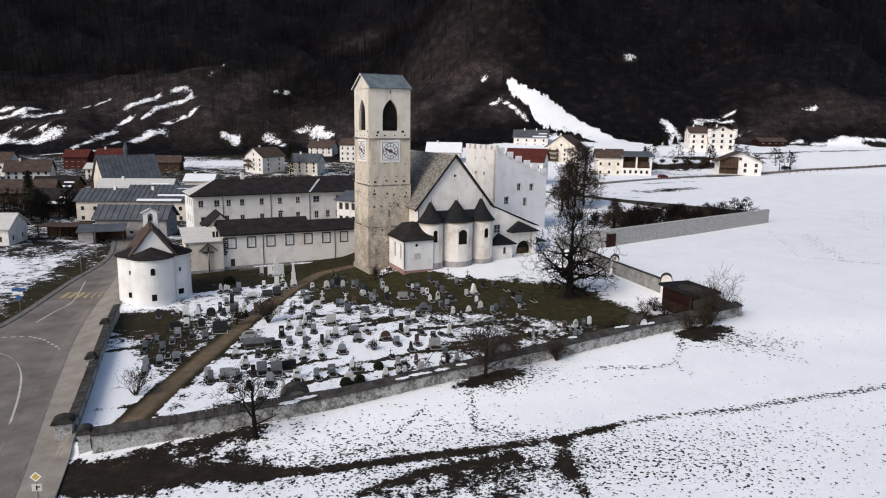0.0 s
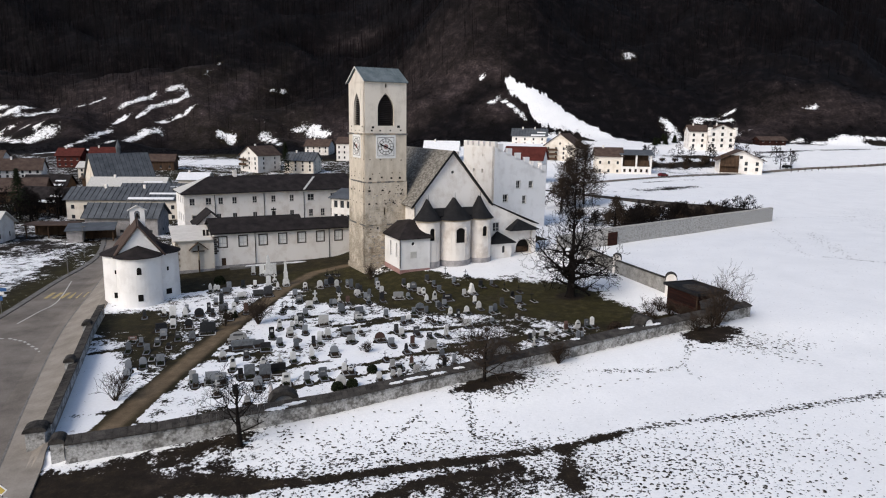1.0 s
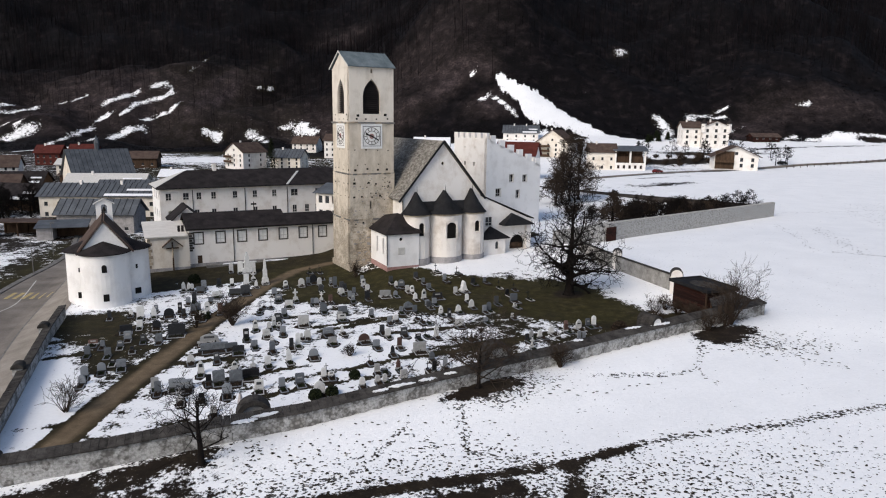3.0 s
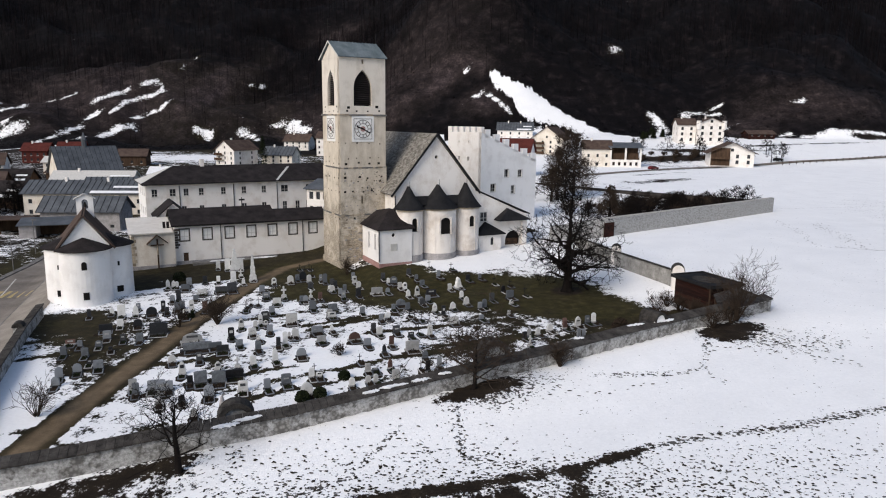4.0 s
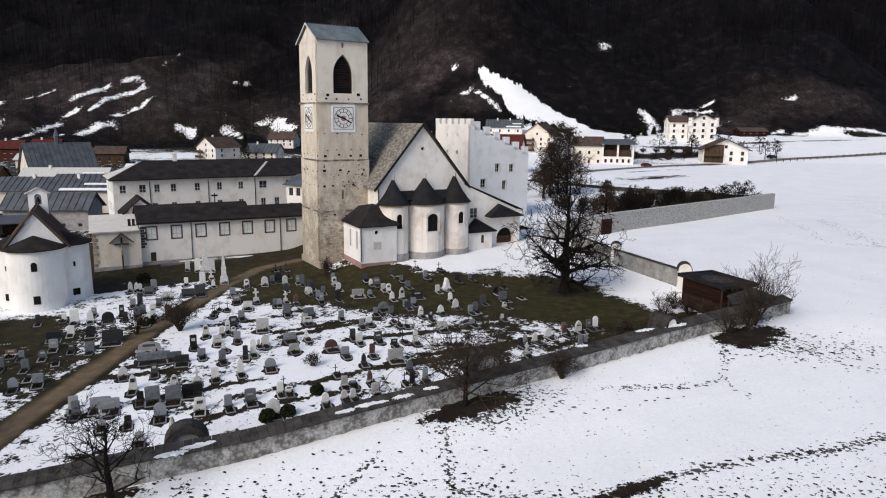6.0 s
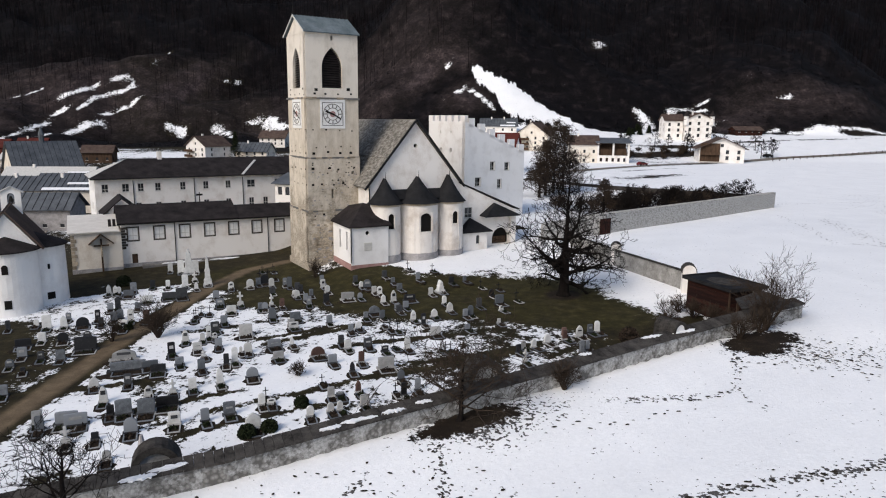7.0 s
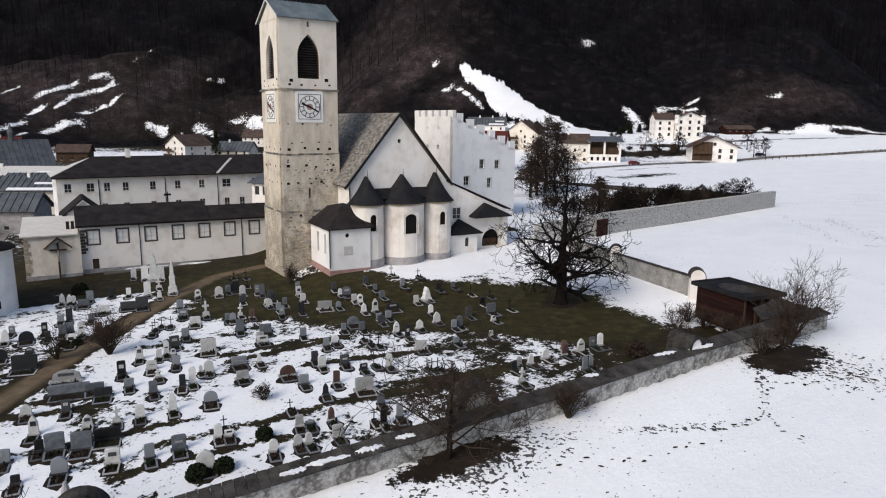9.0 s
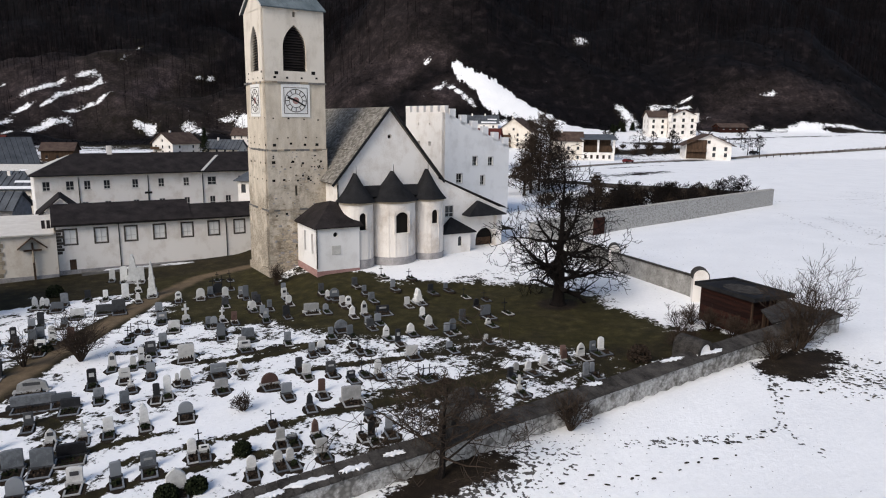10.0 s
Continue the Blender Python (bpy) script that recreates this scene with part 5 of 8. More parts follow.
# ---- village ----
M["snow"] = mottled("old_snow", (0.70, 0.71, 0.735), (0.86, 0.865, 0.88), 1.2, 9, 0.85, relief=0.5)
def house(x, y, deg, w, d, base, eave, ridge, wall, roof, label, gable=True, floors=3, cols=4, win=(0.9, 1.2), side=2, name="house", balcony=False, chimneys=1, first=1.2, over=0.7, snowy=False):
    """A village house: front wall at local y = 0 facing the valley, with real openings, roof, panes and sills."""
    root = thing(name, turned(deg, x, y, base), label, name if name != "house" else "house", "village houses")
    H, R = eave - base, ridge - base
    step = (H - first) / max(floors, 1)
    holes = []
    for f in range(floors):
        z = first + f * step
        for c in range(cols):
            cx = w * (c + 0.5) / cols
            holes.append(rect(cx - win[0] / 2, cx + win[0] / 2, z, z + win[1]))
    if gable and R - H > 2.4:
        holes.append(rect(w / 2 - win[0] / 2, w / 2 + win[0] / 2, H + 0.4, H + 0.4 + win[1] * 0.8))
    top = [(0, -2), (w, -2), (w, H), (w / 2, R), (0, H)] if gable else rect(0, w, -2, H)
    part("wall", facade(top, holes, 0, 0.35), wall, root)
    for h in holes:
        x0, z0, x1, z1 = h[0][0], h[0][1], h[2][0], h[2][1]
        wnd = part("window", box(x0, x1, 0.14, 0.17, z0, z1), M["glass"], root)
        part("sill", box(x0 - 0.1, x1 + 0.1, -0.08, 0.12, z0 - 0.12, z0 - 0.004), M["frame"], wnd)
    for sx in (0, w - 0.35):
        ring = [rect(dd, dd + win[0], first + f * step, first + f * step + win[1]) for f in range(floors) for dd in [d * (k + 0.5) / side - 0.4 for k in range(side)]]
        bm = facade(rect(0.35, d, -2, H), ring, 0, 0.35)
        bmesh.ops.transform(bm, matrix=Matrix(((0, 1, 0, sx), (1, 0, 0, 0.0), (0, 0, 1, 0), (0, 0, 0, 1))), verts=bm.verts)
        part("wall", bm, wall, root)
        for g in ring:
            part("window", box(sx + 0.15, sx + 0.19, g[0][0], g[1][0], g[0][1], g[2][1]), M["glass"], root)
    part("wall", facade([(0.35, -2), (w - 0.35, -2), (w - 0.35, H), (w / 2, R - 0.3), (0.35, H)] if gable else rect(0.35, w - 0.35, -2, H), [], d - 0.35, d - 0.004), wall, root)
    bm = bmesh.new()
    if gable:
        s = (R - H) / (w / 2)
        for sgn in (0, 1):
            e = -over if not sgn else w + over
            roof_plane(bm, (e, -over, H - over * s), (e, d + over, H - over * s), (w / 2, d + over, R), (w / 2, -over, R), 0.2)
    else:
        s = (R - H) / (d / 2)
        for e in (-over, d + over):
            roof_plane(bm, (-over, e, H - over * s), (w + over, e, H - over * s), (w + over, d / 2, R), (-over, d / 2, R), 0.2)
        for sx in (0, w - 0.3):
            part("gable", solid([(sx, 0, H - 0.01), (sx, d, H - 0.01), (sx, d / 2, R - 0.05), (sx + 0.3, 0, H - 0.01), (sx + 0.3, d, H - 0.01), (sx + 0.3, d / 2, R - 0.05)], [(0, 1, 2), (5, 4, 3), (0, 3, 4, 1), (1, 4, 5, 2), (2, 5, 3, 0)]), wall, root)
    rf = part("roof", bm, roof, root)
    if roof is M["metalroof"] and not gable:
        n = int(w / 1.3)
        for k in range(n):
            x0, up = -over + 0.1 + (w + 2 * over - 0.2) * k / (n - 1), 0.2
            lo, hi = Vector((x0, -over, H - over * s + up)), Vector((x0, d / 2, R + up))
            pts = [p + q for p in (lo, hi) for q in (Vector((-0.05, 0, 0)), Vector((0.05, 0, 0)), Vector((0.05, 0, 0.13)), Vector((-0.05, 0, 0.13)))]
            part("seam", solid(pts, [(0, 1, 2, 3), (7, 6, 5, 4), (0, 4, 5, 1), (1, 5, 6, 2), (2, 6, 7, 3), (3, 7, 4, 0)]), M["roof_black"], rf)
    if snowy:
        run = w if not gable else d
        t0 = math.degrees(math.atan2(R - H, d / 2))
        pad = box(run * 0.55, run * 0.96, 0.2, d * 0.12, 0, 0.14)
        box(run * 0.72, run * 0.97, d * 0.26, d * 0.34, 0, 0.14, pad)
        bevelled(pad, 0.05)
        bmesh.ops.transform(pad, matrix=Matrix.Translation((0, -over, H - over * s + 0.22)) @ pose(0, 0, 0, t0, 0, 0), verts=pad.verts)
        part("roof_snow", pad, M["snow"], rf, "strip of snow left on the roof")
    for k in range(chimneys):
        cx, cy = (w * 0.35, d * (0.4 + 0.3 * k)) if gable else (w * (0.3 + 0.35 * k), d * 0.45)
        part("chimney", bevelled(box(cx - 0.35, cx + 0.35, cy - 0.35, cy + 0.35, R - 1.4, R + 0.9), 0.04), M["lime"], rf)
    if balcony:
        for f in range(1, floors):
            z = first + f * step - 0.5
            bal = part("balcony", box(w * 0.02, w * 0.45, -1.3, 0, z, z + 0.15), M["wood"], root)
            part("railing", facade(rect(w * 0.02, w * 0.45, z + 0.15, z + 1.1), [], -1.3, -1.2), M["wood"], bal)
    return root


W, CR = M["lime"], M["cream"]
house(-90.0, 165.5, 4, 17.5, 8, -6.2, -0.6, 2.2, M["plinth"], M["metalroof"], "grey rendered barn with a ribbed sheet roof", False, 1, 5, (0.9, 0.7), 1, name="barn", chimneys=0, first=1.6)
house(-108.5, 190, 5, 31, 11, -6.5, 0.7, 3.5, CR, M["metalroof"], "long cream farmhouse with grey sheet roof", False, 2, 9, (0.95, 1.1), 2, chimneys=2, first=1.6, snowy=True)
vch = house(-125.8, 240, 42, 19.8, 15, -5, 1.9, 10.4, CR, M["metalroof"], "parish church with a large grey metal roof", False, 1, 4, (1.0, 2.2), 2, name="village_church", chimneys=0, first=2.5)
st = tube([(10, 7.5, 14.5), (10, 7.5, 17.4), (10, 7.5, 17.5), (10, 7.5, 20.4)], [0.8, 0.8, 1.0, 0.05], 6)
part("ridge_turret", st, M["metalroof"], vch, "small grey ridge turret with spire")
house(-181, 268, 20, 16, 11, -3.6, 2.4, 6.4, W, M["brownroof"], "white village house with dark shutters and brown roof", False, 3, 6, (0.9, 1.1), 2, chimneys=1)
house(-193, 250, 10, 15, 12, -4, 4.0, 8.0, W, M["brownroof"], "white village house at the edge of the village", False, 2, 4, chimneys=1)
house(-188, 322, 5, 11, 9, -0.6, 5.4, 8.6, M["redroof"], M["redroof"], "rust-red timber house with red roof", False, 2, 4, chimneys=1)
house(-172, 322, 10, 11, 9, 0, 6.0, 9.2, M["redroof"], M["redroof"], "red timber house below the slope", False, 2, 4, chimneys=1)
house(-158, 286, 6, 9.5, 8, -2.4, 2.6, 4.6, CR, M["frame"], "small cream house with pale roof", False, 2, 3, chimneys=1)
house(-150, 216, 18, 17, 12, -6, -0.4, 3.2, M["wood"], M["brownroof"], "brown timber stable with tiled roof", False, 1, 3, chimneys=0)
house(-132, 203, -12, 16, 11, -6, -1.6, 2.2, M["wood"], M["roof"], "dark timber barn with snow on its roof", False, 1, 2, chimneys=0, name="barn", snowy=True)
house(-166, 196, 6, 15, 12, -6, 0.2, 4.0, CR, M["metalroof"], "cream house with dark sheet roof", False, 2, 4, chimneys=1)
house(-104, 213, 8, 20, 8, -5, 0.8, 2.6, M["plinth"], M["metalroof"], "low grey shed row with metal roof", False, 1, 5, chimneys=0, name="barn", snowy=True)
house(-114.5, 150, 8, 11.5, 9, -5.7, -1.2, 1.6, W, M["frame"], "white house at the bend of the road", False, 1, 3, chimneys=0)
house(-100, 322, -32, 12, 14, -0.8, 7.0, 11.0, W, M["brownroof"], "white house with brown saddle roof", True, 3, 3, chimneys=1, balcony=True)
house(-78, 318, -8, 14, 11, -1.2, 5.0, 8.4, CR, M["metalroof"], "cream house with grey roof below the hill", False, 3, 4, chimneys=1)
house(-210, 290, 10, 15, 11, -2, 4.6, 8.4, W, M["brownroof"], "white house with brown roof at the village edge", False, 2, 5, chimneys=1)
house(33.5, 381, -8, 19, 13, 8.0, 16.6, 20.4, W, M["metalroof"], "white house with light grey roof below the snow slope", False, 3, 4, chimneys=2, snowy=True)
house(45, 331, -24, 15, 17, 3.5, 13.2, 18.6, CR, M["brownroof"], "cream gabled house with timber balcony", True, 4, 4, chimneys=1, balcony=True)
house(19.5, 252, -18, 14, 11, 1.0, 10.6, 14.8, W, M["redroof"], "house with a bright red sheet roof", False, 3, 4, chimneys=0)
house(61.5, 291, -6, 11, 10, 2.2, 10.4, 13.6, CR, M["brownroof"], "cream farmhouse beside the open barn", False, 2, 3, chimneys=1)
barn = thing("open_barn", turned(-6, 72.0, 289.5, 2.4), "open-fronted timber barn on a pale base", "barn")
part("base_wall", facade(rect(0, 12.5, -1, 3.6), [rect(1 + 2.3 * k, 2.0 + 2.3 * k, 1.2, 2.6) for k in range(5)], 0, 0.4), M["lime"], barn)
part("back_wall", box(0, 12.5, 8, 8.4, -1, 8.6), M["wood"], barn)
for xx in (0.2, 6.2, 12.2):
    part("post", box(xx - 0.35, xx + 0.35, 0, 0.6, 3.6, 8.4), M["lime"], barn)
part("panel", box(0.6, 5.8, 1.9, 2.1, 3.6, 6.2), M["wood"], barn, "dark plank infill")
part("panel", box(6.6, 11.8, 1.9, 2.1, 3.6, 6.2), M["wood"], barn, "dark plank infill")
bm = bmesh.new()
roof_plane(bm, (-0.8, -1.0, 8.4), (13.4, -1.0, 8.4), (13.4, 9, 10.2), (-0.8, 9, 10.2), 0.2)
part("roof", bm, M["metalroof"], barn)
chalet = house(116.5, 298, -14, 17.5, 13, 3.2, 9.2, 13.2, W, M["brownroof"], "chalet with broad brown roof and dark balconies", True, 2, 4, (1.2, 1.5), chimneys=0, balcony=True, over=1.4)
part("timber_front", box(0.4, 8.0, -0.12, -0.01, 0.4, 7.8), M["wood"], chalet, "dark timber front")
house(126, 365, -6, 9, 12, 11.0, 20.5, 23.6, W, M["brownroof"], "white side wing of the big house", False, 3, 2, (1.2, 1.5), chimneys=1)
villa = house(135, 361, -6, 13, 13, 11.2, 21.2, 24.0, W, M["brownroof"], "big white house with many windows above the road", True, 3, 3, (1.3, 1.6), chimneys=1, over=0.9)
for x in (0.2, 12.8):
    part("corner_turret", tube([(x, 0.2, 6.6), (x, 0.2, 7.2), (x, 0.2, 11.4)], [0.3, 1.25, 1.25], 8), W, villa)
    part("turret_roof", tube([(x, 0.2, 11.4), (x, 0.2, 14.4)], [1.65, 0.05], 8), M["roof"], villa, "dark pointed turret roof")
house(172, 384, 4, 15, 8, 13.6, 16.0, 17.8, M["redwood"], M["brownroof"], "long low red-brown stable at the foot of the slope", False, 1, 4, chimneys=0, name="barn")
house(-120, 224, 6, 24, 8, -4.6, 1.2, 3.6, CR, M["frame"], "low cream building with snow along its pale roof", False, 1, 5, chimneys=1, snowy=True)
house(-150, 236, 10, 14, 10, -4.6, -0.4, 2.9, M["wood"], M["roof"], "dark timber barn with snow strips on its roof", False, 1, 3, chimneys=0, name="barn", snowy=True)
house(-141, 258, -6, 15, 9, -3.6, 0.6, 2.6, M["wood"], M["brownroof"], "low brown shed with a faded tile roof", False, 1, 3, chimneys=0, name="barn")
house(-84, 390, -8, 14, 11, 4.2, 9.0, 12.6, W, M["brownroof"], "white house with brown roof at the hill foot", False, 2, 4, chimneys=1)
house(-61.5, 364, -8, 12, 11, 2.2, 11.6, 14.6, W, M["brownroof"], "tall white house with small dark windows", False, 3, 4, chimneys=0)
house(-13, 325, -4, 16, 12, 2.0, 10.2, 14.4, CR, M["snow"], "cream house with a snow-covered roof behind the church", False, 3, 4, chimneys=1)
house(-104, 258, 6, 10.5, 9, -3.6, 0.6, 2.8, CR, M["snow"], "low cream house with snow lying on the roof", False, 1, 3, chimneys=1)
house(-142, 316, 10, 12, 9, -0.8, 3.8, 6.6, M["wood"], M["brownroof"], "brown timber barn beside the snow field", False, 1, 3, chimneys=0, name="barn")
carport = thing("open_shed", turned(8, -101.5, 160, -5.6), "open wooden shed with flat roof beside the road", "shed")
for xx in (0, 5, 10):
    part("post", box(xx, xx + 0.25, 0, 0.25, 0, 3.2), M["wood"], carport)
    part("post", box(xx, xx + 0.25, 5, 5.25, 0, 3.5), M["wood"], carport)
part("roof", box(-0.6, 11, -0.6, 5.8, 3.4, 3.6), M["brownroof"], carport)
part("back_wall", box(0, 10.2, 5.26, 5.4, 0, 3.3), M["wood"], carport)
shed2 = thing("open_shed", turned(20, -89.0, 155.5, -5.6), "grey lean-to shed with sheet roof", "shed")
part("wall", box(0, 3.2, 0, 5, -0.3, 2.9), M["plinth"], shed2)
part("post", box(9.6, 9.85, 0, 0.25, -0.3, 3.0), M["wood"], shed2)
bm = bmesh.new()
roof_plane(bm, (-0.4, -0.6, 2.9), (10.3, -0.6, 2.9), (10.3, 5.6, 3.9), (-0.4, 5.6, 3.9), 0.15)
part("roof", bm, M["metalroof"], shed2)
part("back_wall", box(3.2, 9.9, 4.7, 5, -0.3, 3.2), M["wood"], shed2)




def snow_patch(x, y, z, deg, length, width, tilt=0.0, seed=0, label="patch of old snow lying on the wall cap"):
    """A thin uneven pad of snow with a ragged outline."""
    rng = random.Random(seed)
    n = 44
    ring = [(0.5 * length * math.cos(2 * math.pi * k / n) * rng.uniform(0.62, 1.1), 0.5 * width * math.sin(2 * math.pi * k / n) * rng.uniform(0.35, 1.15)) for k in range(n)]
    bm = bmesh.new()
    lo = [bm.verts.new((a, b, -0.06)) for a, b in ring]
    hi = [bm.verts.new((a * 0.9, b * 0.86, 0.05 + rng.uniform(-0.01, 0.02))) for a, b in ring]
    top = bm.verts.new((0, 0, 0.09))
    for k in range(n):
        j = (k + 1) % n
        bm.faces.new((lo[k], lo[j], hi[j], hi[k]))
        bm.faces.new((hi[k], hi[j], top))
    bm.faces.new(lo[::-1])
    tagged(part("snow_patch", bm, M["snow"], None, "", pose(x, y, z, tilt, 0, deg)), label, "snow", "snow patches")


for k, (x, off, length) in enumerate(((-13.2, 0.2, 2.6), (-4.5, 0.15, 1.4), (-2.6, 0.2, 2.4), (-0.6, 0.15, 1.5), (1.4, 0.3, 1.2), (14.2, 0.9, 1.3), (20.8, 0.7, 2.4), (24.0, 0.2, 2.6), (-15.0, -0.3, 1.8))):
    yy, zz = np.interp(x, WALL_X, WALL_Y), np.interp(x, WALL_X, WALL_Z)
    snow_patch(x, float(yy) - 0.45 + off, float(zz) + 0.16 + 0.18 * max(off, 0), 24, length * 1.3, 0.55, 9, k)

for k, (u0, ln) in enumerate(((8.0, 6.0), (14.5, 5.0), (20.5, 4.0))):
    p = CO @ Vector((u0, -1.4, -3.24))
    snow_patch(p.x, p.y, p.z, 26, ln, 0.9, 0, 40 + k, "strip of old snow on the step before the wing")

# ---- footprints: hollows trodden through the snow down to the turf, as one body ----
rng = random.Random(31)
prints, print_faces = [], []


def footprint(x, y, a, ln, wd):
    z = gz(x, y) + 0.012
    b, n = len(prints), 7
    for k in range(n):
        t, j = 2 * math.pi * k / n, rng.uniform(0.75, 1.15)
        p, q = ln * math.cos(t) * j, wd * math.sin(t) * j
        prints.append((x + p * math.cos(a) - q * math.sin(a), y + p * math.sin(a) + q * math.cos(a), z + 0.02))
    prints.append((x, y, z + 0.03))
    print_faces.extend((b + k, b + (k + 1) % n, b + n) for k in range(n))


LINES = [(TRACK, 2, 0.3)] + [(line, 1, 0.2) for line in SIDE_TRACKS]
LINES += [([(-16, 59.2), (-9, 55.5), (-3, 53)], 2, 0.3), ([(-6, 61.5), (0, 58.8), (4, 57.2)], 1, 0.2), ([(10, 66), (17, 66.5), (22, 69)], 1, 0.25), ([(33, 77), (36, 73), (40, 70.5)], 2, 0.5), ([(26, 74), (31, 75.5), (35, 77.5)], 1, 0.5), ([(83, 173.6), (98, 177), (113, 181), (150, 190)], 1, 0.2), ([(73.6, 154), (68.4, 136), (63.4, 120)], 1, 0.6), ([(80, 150), (76.4, 141), (73.6, 130), (69.8, 118)], 2, 0.8), ([(115, 193), (102, 169), (98, 152)], 2, 2.5), ([(125, 194), (108, 168)], 2, 2.5)]
for line, passes, spread in LINES:
    for _ in range(passes):
        for (ax, ay), (bx, by) in zip(line, line[1:]):
            n = max(1, int(math.hypot(bx - ax, by - ay) / 0.62))
            a = math.atan2(by - ay, bx - ax)
            for k in range(n):
                if rng.random() < 0.14:
                    continue
                f, side = (k + rng.random() * 0.5) / n, (0.14 if k % 2 else -0.14) + rng.gauss(0, spread)
                s = rng.uniform(0.6, 1.25)
                footprint(ax + (bx - ax) * f - side * math.sin(a), ay + (by - ay) * f + side * math.cos(a), a + rng.gauss(0, 0.3), 0.19 * s, 0.10 * s)
for _ in range(2600):
    x, y = rng.gauss(4, 15), rng.gauss(51.5, 4.2)
    if rng.random() < 0.10:
        x, y = rng.gauss(35.5, 3.0), rng.gauss(76, 1.6)
    if float(inside(x, y)) < -1.2 and y > 40 and (x > 28 or y < (57 if x > 6 else 62)):
        s = rng.uniform(0.35, 1.1)
        footprint(x, y, rng.uniform(0, 3.14), 0.17 * s, 0.11 * s)
me = bpy.data.meshes.new("footprints")
me.from_pydata(prints, [], print_faces)
M["mud"] = mottled("trodden_turf", (0.010, 0.008, 0.006), (0.045, 0.036, 0.026), 2, 12, 1.0)
me.materials.append(M["mud"])
tagged(new("footprints", me), "dark footprints trodden through the snow field", "footprints", kind="stuff")

# ---- road, pavement and its signs ----
def ribbon(name, mat, left, right, lift, label, thick=0.0, n=60):
    """A strip that follows the ground between two edges."""
    def along(pts, s):
        seg = s * (len(pts) - 1)
        i = min(int(seg), len(pts) - 2)
        f = seg - i
        p = [pts[max(i - 1, 0)], pts[i], pts[i + 1], pts[min(i + 2, len(pts) - 1)]]
        return [0.5 * (2 * p[1][c] + (p[2][c] - p[0][c]) * f + (2 * p[0][c] - 5 * p[1][c] + 4 * p[2][c] - p[3][c]) * f * f + (3 * p[1][c] - p[0][c] - 3 * p[2][c] + p[3][c]) * f ** 3) for c in (0, 1)]
    bm = bmesh.new()
    rings = []
    for k in range(n + 1):
        a, b = along(left, k / n), along(right, k / n)
        row = []
        for j in range(9):
            x, y = a[0] + (b[0] - a[0]) * j / 8, a[1] + (b[1] - a[1]) * j / 8
            row.append(bm.verts.new((x, y, max(gz(x, y), -5.75) + lift)))
        if thick:
            for x, y in (b, a):
                row.append(bm.verts.new((x, y, gz(x, y) + lift - thick)))
        rings.append(row)
    m = len(rings[0])
    for r, s in zip(rings, rings[1:]):
        for j in range(m if thick else m - 1):
            bm.faces.new((r[j], r[(j + 1) % m], s[(j + 1) % m], s[j]))
    ob = part(name, bm, mat)
    return tagged(ob, label, name.replace("_", " "), kind="structure")


KERB = [(-30.5, 38), (-35.2, 50), (-43.9, 69.6), (-53.2, 92), (-60.6, 115), (-69.2, 139.5), (-82, 170)]
INNER = [(-27.5, 38), (-31.8, 50), (-39.2, 69.0), (-48.5, 91.8), (-56.2, 114), (-65.0, 138), (-78, 168)]
OUTER = [(-62, 38), (-64, 60), (-66, 78), (-64.6, 92), (-69.5, 118), (-74.2, 142), (-88, 172)]
ribbon("road", M["asphalt"], OUTER, KERB, 0.05, "worn grey asphalt road bending past the churchyard")
ribbon("pavement", M["paving"], KERB, INNER, 0.17, "pale concrete pavement along the churchyard wall", 0.4)
ribbon("kerb", M["kerb"], [(x - 0.22, y) for x, y in KERB], [(x - 0.004, y) for x, y in KERB], 0.19, "stone kerb of the pavement", 0.4)
ribbon("pavement_far", M["kerb"], [(x - 1.1, y) for x, y in OUTER[2:]], [(x - 0.1, y) for x, y in OUTER[2:]], 0.16, "narrow dark kerb on the far side", 0.4)
ribbon("lane_line", M["paint"], [(-61, 82.2), (-57.6, 80.8), (-54.4, 78.5), (-50.8, 74.0), (-47.2, 68.0), (-44.0, 61.8), (-41.8, 57.3), (-38.5, 49)], [(-61, 82.0), (-57.5, 80.6), (-54.2, 78.3), (-50.5, 73.9), (-46.9, 67.9), (-43.7, 61.7), (-41.5, 57.2), (-38.2, 49)], 0.058, "white painted lane line", 0, 30)
for k in range(7):
    s = k / 6.0
    x, y = -65.8 + 7.4 * s, 109.6 + 0.6 * s
    ribbon("crossing_bar", M["yellow"], [(x, y - 1.9), (x - 0.7, y + 1.9)], [(x + 0.62, y - 1.9), (x - 0.08, y + 1.9)], 0.06, "faded yellow crossing bar", 0, 4)
DASHES = [(-61.7, 86.9), (-58.4, 87.5), (-55.7, 86.4), (-52.6, 83.9), (-49.5, 81.0)]
for k in range(12):
    f = k / 12 * 4
    i = int(f)
    (ax, ay), (bx, by) = DASHES[i], DASHES[i + 1]
    x, y = ax + (bx - ax) * (f - i), ay + (by - ay) * (f - i)
    dx, dy = (bx - ax) / math.hypot(bx - ax, by - ay), (by - ay) / math.hypot(bx - ax, by - ay)
    ribbon("give_way_dash", M["paint"], [(x, y), (x + 0.62 * dx, y + 0.62 * dy)], [(x - 0.32 * dy, y + 0.32 * dx), (x + 0.62 * dx - 0.32 * dy, y + 0.62 * dy + 0.32 * dx)], 0.06, "short white give-way dash", 0, 2)
ribbon("lane_line", M["paint"], [(-61.4, 94), (-62.0, 100), (-62.6, 106), (-67.9, 119.5)], [(-61.2, 94), (-61.8, 100), (-62.4, 106), (-67.7, 119.5)], 0.058, "white painted edge line", 0, 16)


